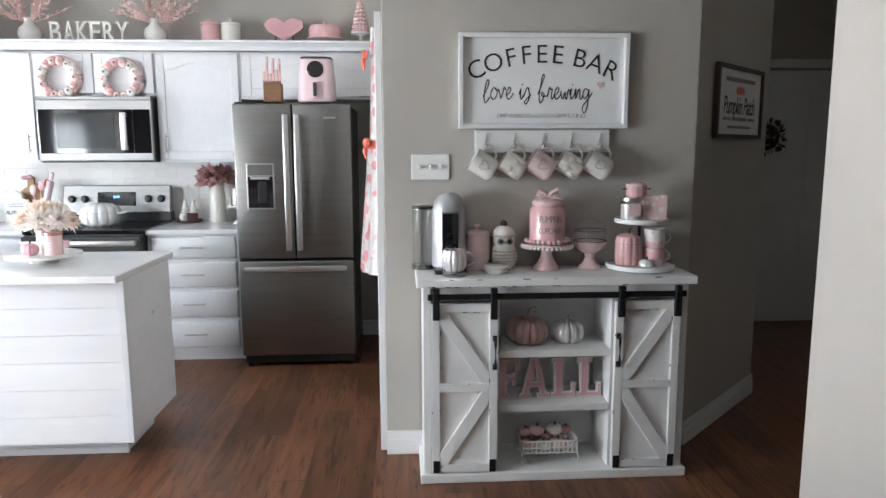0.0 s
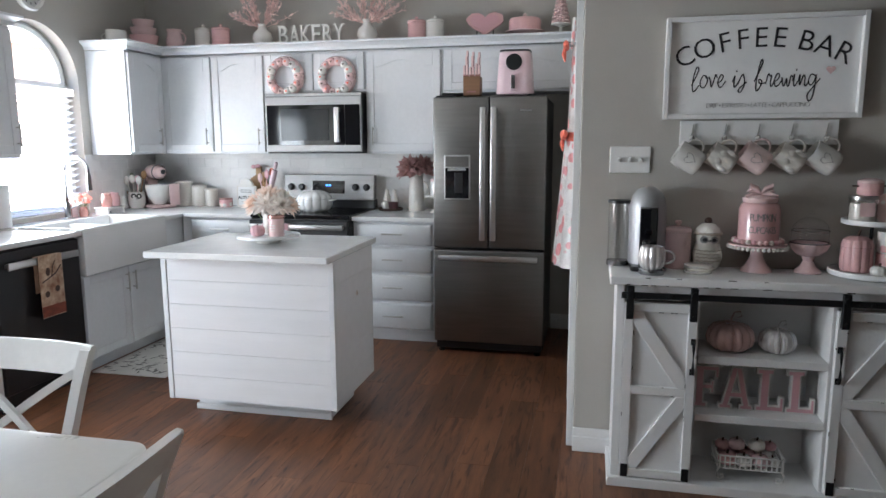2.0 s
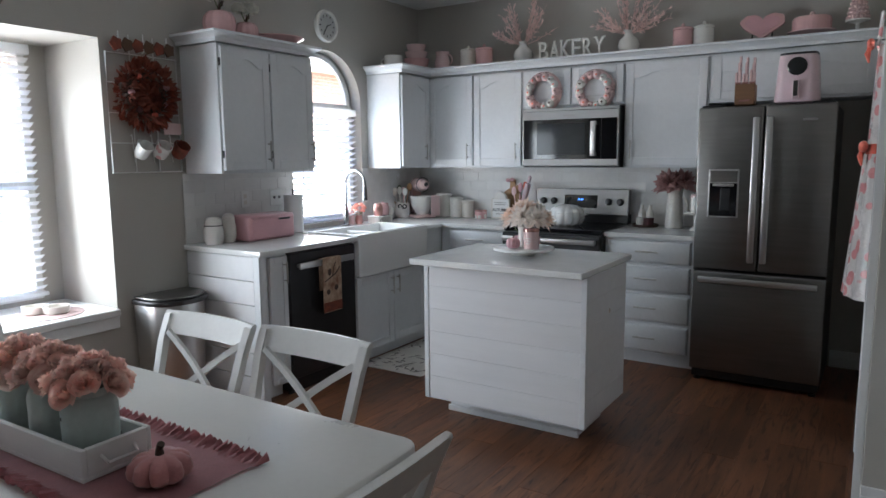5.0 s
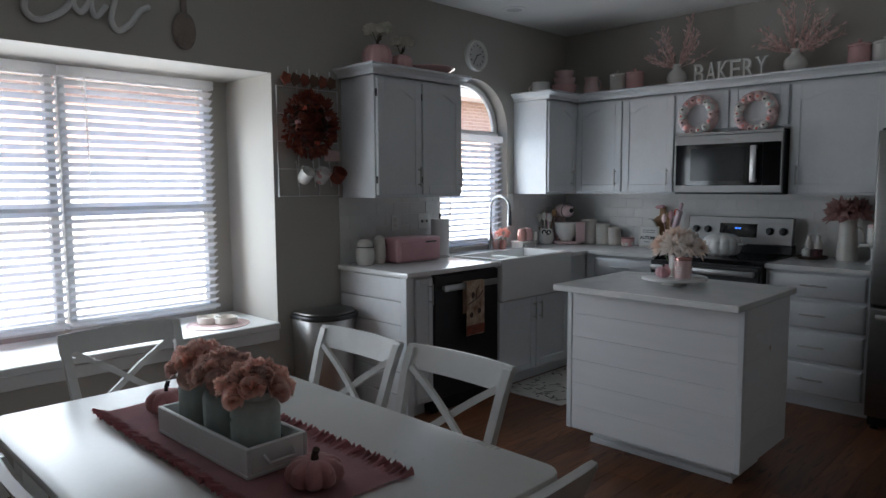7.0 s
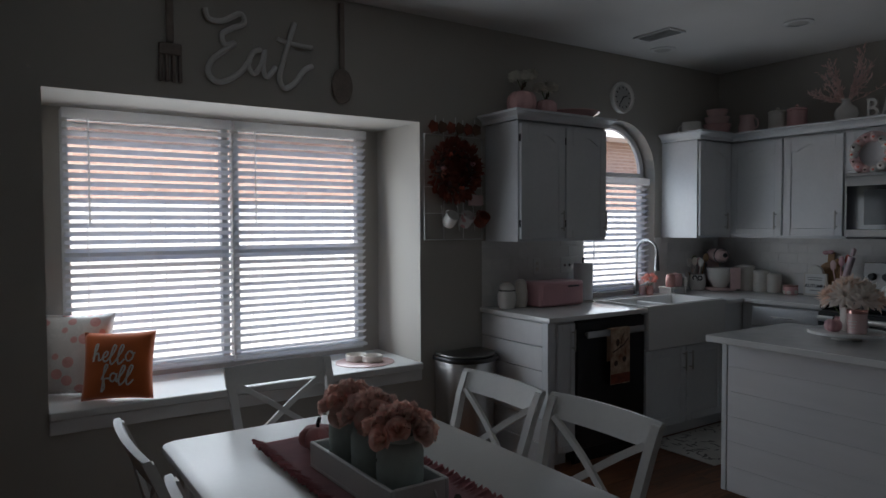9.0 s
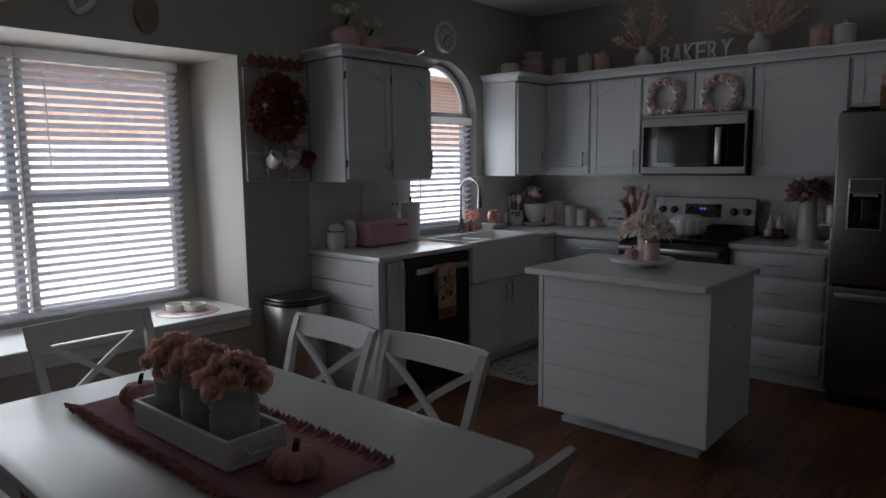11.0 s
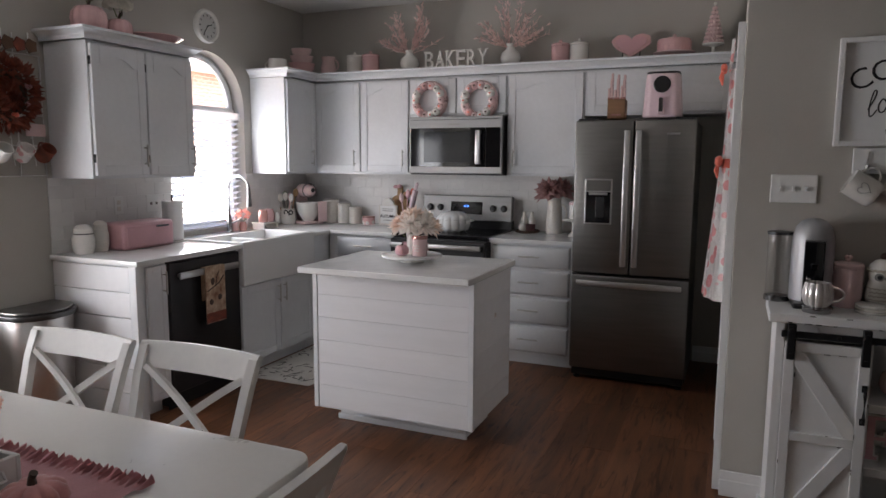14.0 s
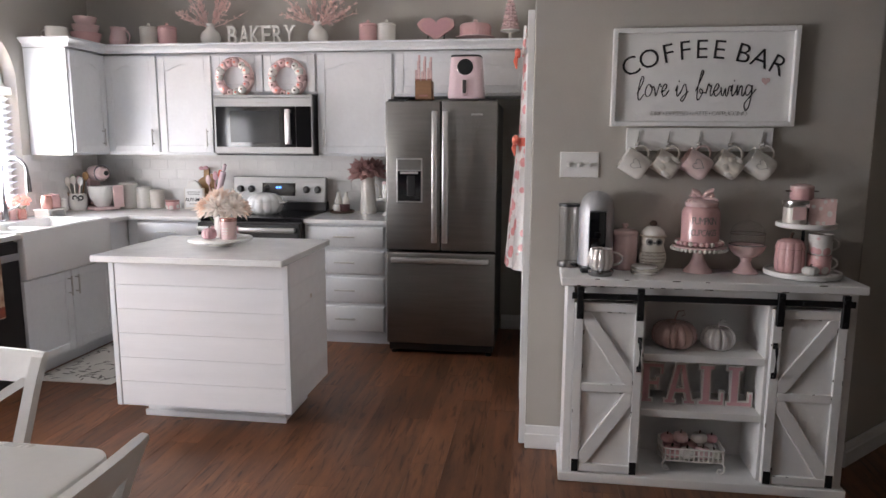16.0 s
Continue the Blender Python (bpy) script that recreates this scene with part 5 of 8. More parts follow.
tt = thing("tiered_tray", "white round two-tier wooden tray", "tiered tray", 1.276, 2.965, ZB)
part("lower_tier", lathe([(0, 0), (0.134, 0), (0.150, 0.006), (0.150, 0.024), (0.145, 0.026), (0.143, 0.018), (0, 0.018)], 48), "distress", tt)
part("upper_tier", lathe([(0, 0.205), (0.104, 0.205), (0.116, 0.210), (0.116, 0.226), (0.111, 0.228), (0.109, 0.221), (0, 0.221)], 44), "distress", tt)
part("post", tube([(0, 0.02, 0.018), (0, 0.02, 0.205)], 0.007, 8), "iron", tt)
zt = ZB + 0.0185
pk = thing("pumpkin_canister", "glossy pink pumpkin-shaped lidded canister", "canister", 1.220, 2.96, zt)
part("jar", lathe([(0, 0), (0.05, 0), (0.058, 0.012), (0.060, 0.05), (0.058, 0.098), (0, 0.098)], 60, 10, 0.07), "pink", pk)
part("lid", lathe([(0.060, 0.099), (0.060, 0.106), (0.052, 0.128), (0.03, 0.140), (0, 0.143)], 60, 10, 0.07), "pink", pk)
part("stem", tube([(0, 0, 0.14), (0.003, 0, 0.155), (0.008, 0, 0.166)], 0.006, 8), "darkwood", pk)
pumpkin("small_pumpkin", "small white ceramic pumpkin on the tray", 1.272, 2.868, zt, 0.032, "white", curl=False, lobes=9)


def spotted(name, base, dots, scale):
    m = mat(name, base, 0.25, coat=0.3, vary=0.03)
    n, l = m.node_tree.nodes, m.node_tree.links
    b = n["Principled BSDF"]
    src = b.inputs["Base Color"].links[0].from_socket
    vo = n.new("ShaderNodeTexVoronoi")
    vo.inputs["Scale"].default_value = scale
    co = n.new("ShaderNodeTexCoord")
    l.new(co.outputs["Object"], vo.inputs["Vector"])
    rp = n.new("ShaderNodeValToRGB")
    rp.color_ramp.elements[0].position, rp.color_ramp.elements[1].position = 0.36, 0.40
    rp.color_ramp.elements[0].color, rp.color_ramp.elements[1].color = (1, 1, 1, 1), (0, 0, 0, 1)
    l.new(vo.outputs["Distance"], rp.inputs[0])
    mx = n.new("ShaderNodeMix")
    mx.data_type = "RGBA"
    l.new(rp.outputs[0], mx.inputs["Factor"])
    l.new(src, mx.inputs["A"])
    mx.inputs["B"].default_value = (*dots, 1)
    l.new(mx.outputs["Result"], b.inputs["Base Color"])
    return m


M["spot1"] = spotted("white with pink pumpkins", (0.80, 0.76, 0.73), (0.75, 0.42, 0.42), 22)
M["spot2"] = spotted("pink with white pumpkins", (0.76, 0.45, 0.45), (0.82, 0.76, 0.72), 22)
M["spot3"] = spotted("gift box print", (0.78, 0.55, 0.52), (0.82, 0.76, 0.72), 40)
mug("mug", "pink mug with white pumpkin print", pose(1.332, 2.945, zt), 0.046, 0.078, "spot2", 0.030, ear="white", group="stacked mugs")
mug("mug", "white mug with pink pumpkin print, stacked", pose(1.332, 2.945, zt + 0.0785), 0.046, 0.085, "spot1", 0.030, ear="white", group="stacked mugs")
zu = ZB + 0.2215
cn = thing("jar_candle", "glass jar candle with a pale label and a dark lid", "candle", 1.222, 2.945, zu)
part("wax", lathe([(0, 0.002), (0.046, 0.002), (0.046, 0.07), (0, 0.07)], 32), "cream", cn)
part("jar", lathe([(0, 0), (0.049, 0), (0.049, 0.085), (0.047, 0.085), (0.047, 0.003)], 32), "jar", cn)
part("lid", lathe([(0, 0.0855), (0.050, 0.0855), (0.050, 0.098), (0, 0.10)], 32), "nickel", cn)
part("label", join(*[B((-0.022, 0.022, -0.0505, -0.0495, z, z + 0.007)) for z in (0.05, 0.062)], B((-0.026, 0.026, -0.0496, -0.0492, 0.022, 0.075))), "pink2", cn)
solo("gift_box", B((-0.052, 0.052, -0.03, 0.03, 0, 0.108), bevel=0.002), "spot3", "pink printed card box on the upper tray", "box", at=(1.322, 2.945, zu), rz=-8)
pt = thing("mini_pot", "small pink lidded pot with bronze side handles", "pot", 1.244, 2.95, zu + 0.1005)
part("pot", lathe([(0, 0), (0.040, 0), (0.046, 0.01), (0.046, 0.048), (0, 0.048)], 32, 10, 0.05), "pink", pt)
part("lid", lathe([(0, 0.0485), (0.047, 0.0485), (0.044, 0.058), (0.02, 0.066), (0, 0.067)], 32), "pink2", pt)
for sx in (-1, 1):
    part("handle", moved(tube([(0, -0.012, 0), (sx * 0.014, -0.01, 0), (sx * 0.014, 0.01, 0), (0, 0.012, 0)], 0.003, 6), pose(sx * 0.045, 0, 0.036)), "darkwood", pt)

# ---- things on the shelves of the bar ----
zs = 0.578
M["rosepearl"] = mat("pearly pink glass", (0.68, 0.46, 0.43), 0.18, 0.3, vary=0.08, scale=12, coat=0.5)
pumpkin("glass_pumpkin", "pearly pink mercury-glass pumpkin with a curled stem", 0.764, 2.93, zs, 0.097, "rosepearl", "rosepearl", 0.76, 14, rib=0.17, thin=0.45)
pumpkin("glass_pumpkin", "pearly white mercury-glass pumpkin with a clear curled stem", 0.946, 2.93, zs, 0.074, "pearl", "pearl", 0.84, 14, rib=0.17, thin=0.45)
zs = 0.333
STEM = [(0.0, 1.0), (0.0, 0.86), (0.1, 0.86), (0.1, 0.14), (0.0, 0.14)]
SLABS = {
    "F": [[(0, 0), (0.44, 0), (0.44, 0.14), (0.35, 0.14), (0.35, 0.43), (0.5, 0.43), (0.5, 0.34), (0.62, 0.34), (0.62, 0.66), (0.5, 0.66), (0.5, 0.57), (0.35, 0.57),
           (0.35, 0.86), (0.6, 0.86), (0.6, 0.70), (0.74, 0.70), (0.74, 1)] + STEM],
    "L": [[(0, 0), (0.74, 0), (0.74, 0.36), (0.6, 0.36), (0.6, 0.15), (0.36, 0.15), (0.36, 0.86), (0.46, 0.86), (0.46, 1)] + STEM],
    "A": [[(0, 0), (0.36, 0), (0.36, 0.13), (0.29, 0.13), (0.33, 0.27), (0.45, 0.27), (0.45, 0.42), (0.37, 0.42), (0.45, 0.76), (0.45, 1), (0.31, 1), (0.08, 0.13), (0, 0.13)]],
}
SLABS["A"].append([(0.90 - x, z) for x, z in reversed(SLABS["A"][0])])


def slab_letter(ch_, h, wide, rim, depth):
    """A thick slab-serif letter and the thinner face that lies inside its rim."""
    both = []
    for inner in (False, True):
        bm = bmesh.new()
        at = {}
        for outline in SLABS[ch_]:
            ring_ = []
            for x, z in outline:
                key = (round(x, 3), z)
                if key not in at:
                    at[key] = bm.verts.new((x * wide, 0, z * h))
                ring_.append(at[key])
            bm.faces.new(ring_)
        bmesh.ops.recalc_face_normals(bm, faces=bm.faces)
        if inner:
            ins = bmesh.ops.inset_region(bm, faces=list(bm.faces), thickness=rim, use_even_offset=True, use_boundary=True)
            bmesh.ops.delete(bm, geom=ins["faces"], context="FACES")
        ext = bmesh.ops.extrude_face_region(bm, geom=list(bm.faces))
        bmesh.ops.translate(bm, vec=(0, 0.003 if inner else depth, 0), verts=[v for v in ext["geom"] if isinstance(v, bmesh.types.BMVert)])
        both.append(bm)
    return both


for ch_, x in (("F", 0.616), ("A", 0.726), ("L", 0.868), ("L", 0.984)):
    lt = thing("letter_block", "pink wooden standing letter with a white edge", "letter", x, 2.890, zs, group="fall letters")
    back, face = slab_letter(ch_, 0.183, 0.150, 0.0065, 0.022)
    part("backing", back, "white", lt, smooth=False)
    part("face", moved(face, pose(0, -0.0025, 0)), "pinkm", lt, smooth=False)
bk = thing("wire_basket", "white metal lattice basket on scrolled feet", "basket", 0.858, 2.915, 0.0405)
bars = []
for z in (0.055, 0.080, 0.108):
    bars.append(tube([(x, y, z) for x, y in rounded(-0.128, 0.128, -0.075, 0.075, 0.02, 3)], 0.0032, 6, closed=True))
for k in range(13):
    x = -0.12 + k * 0.02
    for y in (-0.075, 0.075):
        bars.append(B((x - 0.003, x + 0.003, y - 0.0015, y + 0.0015, 0.055, 0.108)))
for k in range(7):
    y = -0.06 + k * 0.02
    for x in (-0.128, 0.128):
        bars.append(B((x - 0.0015, x + 0.0015, y - 0.003, y + 0.003, 0.055, 0.108)))
part("lattice", join(*bars), "white", bk)
part("bottom", B((-0.125, 0.125, -0.072, 0.072, 0.053, 0.056)), "white", bk)
for sx in (-1, 1):
    for sy in (-1, 1):
        part("scroll_foot", tube([(sx * 0.118, sy * 0.07, 0.058), (sx * 0.130, sy * 0.07, 0.036), (sx * 0.128, sy * 0.07, 0.014), (sx * 0.114, sy * 0.07, 0.0045), (sx * 0.100, sy * 0.07, 0.012), (sx * 0.104, sy * 0.07, 0.026), (sx * 0.115, sy * 0.07, 0.024)], 0.0038, 6), "white", bk)
zp = 0.0405 + 0.0565
spots = [(-0.085, -0.035, 0, 0.034), (-0.022, -0.04, 0, 0.032), (0.045, -0.035, 0, 0.034), (0.095, -0.02, 0, 0.026), (-0.075, 0.03, 0, 0.034), (0.0, 0.03, 0, 0.034), (0.07, 0.035, 0, 0.034), (-0.045, -0.005, 0.05, 0.030), (0.035, 0.0, 0.05, 0.030), (0.09, 0.02, 0.045, 0.024), (-0.10, 0.0, 0.045, 0.026)]
for k, (dx, dy, dz, r_) in enumerate(spots):
    pumpkin("small_pumpkin", "small painted pumpkin in the white basket", 0.858 + dx, 2.915 + dy, zp + dz * 1.15, r_ * 1.16, ("pink", "white", "pink2", "cream", "pinkm")[k % 5], curl=False, lobes=8, rz=k * 40, group="pumpkins in the basket")


# ---- pantry door, apron, hall ----
d = thing("door_1", "white panelled pantry door standing open against the wall", "door", 0.117, 3.10, 0, kind="structure")
part("leaf", B((-0.016, 0.0145, 0, 0.72, 0.012, 2.03), bevel=0.002), "trim", d)
part("panel_moulding", join(*[B((-0.021, -0.016, 0.1, 0.62, z0, z1), bevel=0.003) for z0, z1 in ((0.2, 0.95), (1.08, 1.86))]), "trim", d)
M["apron"] = spotted("white cotton with pink pumpkins", (0.82, 0.78, 0.76), (0.80, 0.36, 0.36), 17)
M["ribbon"] = mat("coral ribbon", (0.80, 0.16, 0.10), 0.6, vary=0.08, sheen=0.3)
ap = thing("apron", "white apron with pink pumpkin print and coral bows", "apron", 0.098, 3.30, 0.83)


def cloth_half(z0, z1, wide, deep, folds, n=26, m=14):
    """Cloth that hangs in front of the door, bulging towards -x."""
    bm = bmesh.new()
    rows = []
    for j in range(m + 1):
        z = z0 + (z1 - z0) * j / m
        u = j / m
        w, dp = wide(u), deep(u)
        rows.append([bm.verts.new((-dp * max(0.0, math.sin(math.pi * k / n)) ** 0.6 - 0.006 * math.sin(folds * math.pi * k / n) * (1 - u * 0.6), -w + 2 * w * k / n, z)) for k in range(n + 1)])
    for a, b in zip(rows, rows[1:]):
        for k in range(n):
            bm.faces.new((a[k], a[k + 1], b[k + 1], b[k]))
    bmesh.ops.solidify(bm, geom=list(bm.faces), thickness=0.003)
    return bm


part("skirt", cloth_half(0.03, 0.62, lambda u: 0.20 - 0.09 * u, lambda u: 0.085 - 0.045 * u, 9), "apron", ap)
part("bib", cloth_half(0.62, 1.03, lambda u: 0.11 - 0.04 * u, lambda u: 0.03 - 0.012 * u, 4), "apron", ap)
for z, r_ in ((0.63, 0.03), (1.03, 0.024)):
    part("bow", join(ball(r_, (-0.045, -0.06 - r_ * 0.6, z + 0.005), (0.6, 1.2, 0.8)), ball(r_, (-0.045, -0.06 + r_ * 0.9, z), (0.6, 1.2, 0.8)), tube([(-0.048, -0.06, z), (-0.054, -0.075, z - 0.035), (-0.048, -0.082, z - 0.07)], 0.008, 6, radii=[0.006, 0.011, 0.004])), "ribbon", ap, "coral fabric bow")
part("waist_band", cloth_half(0.605, 0.645, lambda u: 0.115, lambda u: 0.036, 2, m=2), "ribbon", ap)
part("strap", tube([(-0.02, -0.04, 1.03), (-0.012, -0.02, 1.16), (-0.012, 0.02, 1.16), (-0.02, 0.05, 1.03)], 0.007, 6), "apron", ap)

ps = thing("wall_sign", "dark-framed pumpkin patch sign on the angled hall wall", "sign", 1.918, 3.436, 1.66, 44.2)
part("board", B((-0.30, 0.30, -0.014, -0.002, -0.162, 0.162)), "paper", ps)
part("frame", B((-0.318, -0.295, -0.026, -0.001, -0.177, 0.177), (0.295, 0.318, -0.026, -0.001, -0.177, 0.177), (-0.295, 0.295, -0.026, -0.001, 0.157, 0.177), (-0.295, 0.295, -0.026, -0.001, -0.177, -0.157), bevel=0.002), "darkwood", ps)
sc_ = words("Pumpkin Patch", 0.082, 0.001, 0.9)
for v in sc_.verts:
    v.co.z *= 1.5
    v.co.x += 0.15 * v.co.z
part("lettering", moved(sc_, pose(0, -0.0152, -0.02)), "ink", ps, smooth=False)
part("small_lines", B((-0.20, 0.20, -0.0155, -0.014, 0.10, 0.120), (-0.22, -0.12, -0.0155, -0.014, -0.088, -0.075), (-0.10, 0.10, -0.0155, -0.014, -0.09, -0.073), (0.12, 0.22, -0.0155, -0.014, -0.088, -0.075), (-0.16, 0.16, -0.0155, -0.014, -0.128, -0.115)), "grey_ink", ps, smooth=False)
part("pumpkin_motif", join(*[ball(0.02, (x, -0.0148, 0.058), (1.2, 0.05, 1), 2) for x in (-0.035, 0.0, 0.035)], B((-0.004, 0.004, -0.0158, -0.014, 0.07, 0.085))), "ribbon", ps)

fd = thing("door_2", "white panelled entrance door in the dark hall", "door", 3.41, 5.354, 0, kind="structure")
part("leaf", B((-0.42, 0.42, 0, 0.045, 0.01, 2.04), bevel=0.003), "trim", fd)
part("casing", B((-0.52, -0.432, 0.015, 0.046, 0, 2.13), (0.432, 0.52, 0.015, 0.046, 0, 2.13), (-0.432, 0.432, 0.015, 0.046, 2.06, 2.13), bevel=0.004), "trim", fd)
part("panel_moulding", join(*[B((x0, x1, -0.006, 0, z0, z1), bevel=0.004) for x0, x1 in ((-0.33, -0.05), (0.05, 0.33)) for z0, z1 in ((0.2, 0.85), (1.0, 1.85))]), "trim", fd)
for z, r_ in ((0.96, 0.03), (1.12, 0.024)):
    part("door_knob", moved(lathe([(0, 0), (r_ * 1.1, 0), (r_ * 1.1, 0.006), (0.012, 0.012), (0.012, 0.03), (r_, 0.04), (r_, 0.058), (0, 0.064)], 20), pose(-0.36, 0, z, 90)), "nickel", fd)


def leaf_ring(R, r, n, size, seed):
    """Many small leaves set round a ring that stands in x and z."""
    rnd = random.Random(seed)
    bm = bmesh.new()
    for k in range(n):
        a, b = rnd.uniform(0, 2 * math.pi), rnd.uniform(-1.0, math.pi + 1.0)
        rr = r * rnd.uniform(0.5, 1)
        c = Vector(((R + rr * math.cos(b)) * math.cos(a), -abs(rr * math.sin(b)), (R + rr * math.cos(b)) * math.sin(a)))
        out = Vector((math.cos(b) * math.cos(a), -max(0.25, math.sin(b)), math.cos(b) * math.sin(a))).normalized()
        side = out.cross(Vector((rnd.uniform(-1, 1), rnd.uniform(-1, 1), rnd.uniform(-1, 1)))).normalized()
        s = size * rnd.uniform(0.6, 1.2)
        nrm = out.cross(side) * s * 0.18
        p = [c, c + out * s * 0.5 + side * s * 0.3 + nrm, c + out * s * 1.1, c + out * s * 0.5 - side * s * 0.3 + nrm]
        bm.faces.new([bm.verts.new(v) for v in p])
    return bm


M["leaf_red"] = mat("rust coloured leaves", (0.30, 0.07, 0.035), 0.7, vary=0.3, scale=20, second=(0.12, 0.03, 0.02))
M["leaf_dk"] = mat("dark berries and foliage", (0.10, 0.035, 0.04), 0.7, vary=0.3, scale=20)
wr = thing("door_wreath", "dark floral wreath on the entrance door", "wreath", 3.13, 5.35, 1.52)
part("foliage", leaf_ring(0.085, 0.04, 190, 0.04, 4), "leaf_dk", wr)
part("ring", ring(0.085, 0.018), "darkwood", wr)

# ---- on the refrigerator ----
M["walnut"] = mat("warm brown wood", (0.25, 0.125, 0.06), 0.5, vary=0.12, scale=4, stretch=(1, 1, 12), grain=40, bump=0.15)
kb = thing("knife_block", "brown wood knife block filled with pink-handled knives", "knife block", -0.612, 4.60, 1.736)
part("block", moved(B((-0.056, 0.056, -0.05, 0.05, 0, 0.125), bevel=0.004), pose(0, 0, 0)), "walnut", kb)
for r_ in range(3):
    for k in range(6 if r_ == 0 else 3):
        x = -0.05 + k * 0.02 if r_ == 0 else -0.042 + k * 0.04
        y = -0.035 + r_ * 0.035
        top = 0.19 + r_ * 0.05 + random.uniform(-0.006, 0.02)
        kn = part("knife", B((x - 0.007, x + 0.007, y - 0.009, y + 0.009, 0.126, top), bevel=0.003), "pink2", kb, "pink knife handle")
        part("bolster", B((x - 0.0075, x + 0.0075, y - 0.0095, y + 0.0095, 0.1255, 0.137)), "rose", kn)
part("badge", B((-0.03, 0.03, -0.0515, -0.0499, 0.02, 0.032)), "rose", kb)
M["lilac"] = mat("lilac pink plastic", (0.76, 0.58, 0.62), 0.35, vary=0.03, coat=0.2)
af = thing("air_fryer", "pale pink air fryer with a round black display", "air fryer", -0.328, 4.62, 1.736)
part("body", slab(rounded(-0.118, 0.118, -0.12, 0.12, 0.06), 0.0, 0.275, 0.012, 3), "lilac", af)
for o in [af.children[0]]:
    for v in o.data.vertices:
        f_ = 1.02 - 0.16 * (v.co.z / 0.275)
        v.co.x, v.co.y = v.co.x * f_, v.co.y * f_
part("lid", slab(rounded(-0.10, 0.10, -0.10, 0.10, 0.05), 0.276, 0.286, 0.004), "black", af)
part("dial", moved(lathe([(0, 0), (0.052, 0), (0.052, 0.006), (0.047, 0.010), (0, 0.010)], 36), pose(0, -0.1085, 0.205, 86)), "blackglass", af, "round black glass display")
part("handle", moved(B((-0.018, 0.018, -0.035, 0.004, 0, 0.105), bevel=0.008, seg=2), pose(0, -0.114, 0.022)), "lilac", af)
part("handle_inlay", B((-0.012, 0.012, -0.154, -0.1495, 0.035, 0.12), bevel=0.002), "chrome", af)
part("knob", ball(0.009, (0, 0, 0.29)), "black", af)

# ---- wreaths on the doors above the microwave ----
for cx_, cz_ in ((-2.078, 1.918), (-1.672, 1.908)):
    wr = thing("wreath", "round wreath of pink and white pompom balls with small hearts", "wreath", cx_, 4.866, cz_, group="wreaths above the microwave")
    part("ring", ring(0.118, 0.034, 36, 8), "pink2", wr, "ruffled pink tulle ring")
    for k in range(14):
        a = 2 * math.pi * k / 14
        rr = 0.110
        b_ = part("pompom", ball(0.031 + 0.003 * math.sin(k * 2.3), (rr * math.cos(a), -0.027, rr * math.sin(a)), (1, 0.85, 1)), ("pink2", "white", "white", "pink2", "pink")[k % 5], wr)
        x, z = rr * math.cos(a), rr * math.sin(a)
        part("heart", join(ball(0.006, (x - 0.004, -0.054, z + 0.002), (1, 0.4, 1), 1), ball(0.006, (x + 0.004, -0.054, z + 0.002), (1, 0.4, 1), 1), ball(0.006, (x, -0.054, z - 0.003), (0.8, 0.4, 1.1), 1)), "darkwood" if k % 2 == 0 else "ribbon", b_)

# ---- along the top of the cabinets ----
ZC, YC = 2.165, 5.03
ZCW = 2.164
mug("cup", "wide white ceramic soup cup on top of the cabinets", pose(-3.29, 4.60, ZC, 0, 0, 190), 0.075, 0.09, "white", 0.04)
for k, (r_, h_) in enumerate(((0.11, 0.095), (0.098, 0.075), (0.085, 0.07))):
    b_ = solo("bowl", lathe([(0, 0), (r_ * 0.55, 0), (r_ * 0.62, 0.006), (r_ * 0.9, h_ * 0.5), (r_, h_), (r_ - 0.006, h_), (r_ * 0.84, h_ * 0.5), (0, 0.012)], 36), "pink2" if k else "pink", "pink ceramic mixing bowl in a stack of three", "bowl", group="stacked bowls", at=(-3.27, 4.90, ZC + (0, 0.078, 0.142)[k]))
pc = thing("pitcher", "pink ceramic jug with a handle", "pitcher", -3.09, YC, ZC, 0)
part("jug", lathe([(0, 0), (0.05, 0), (0.062, 0.02), (0.068, 0.06), (0.058, 0.10), (0.053, 0.13), (0.06, 0.155), (0.056, 0.155), (0.048, 0.13), (0, 0.02)], 36), "pink2", pc)
part("handle", handle_loop(0.058, 0.04, 0.13, 0.042, 0.007), "pink2", pc)
canister("canister", "white ceramic canister on top of the cabinets", -2.835, YC, ZC, 0.066, 0.135, "cream")
canister("canister", "pink ceramic canister on top of the cabinets", -2.685, YC, ZC, 0.070, 0.135, "pink")
canister("canister", "pink ceramic canister on top of the cabinets", -1.105, YC, ZC, 0.066, 0.128, "pink")
canister("canister", "white ceramic canister on top of the cabinets", -0.965, YC, ZC, 0.066, 0.128, "white")
M["sprig"] = petal_mat("pink dyed sprigs", (0.93, 0.70, 0.66), 0.6, vary=0.1, scale=15)


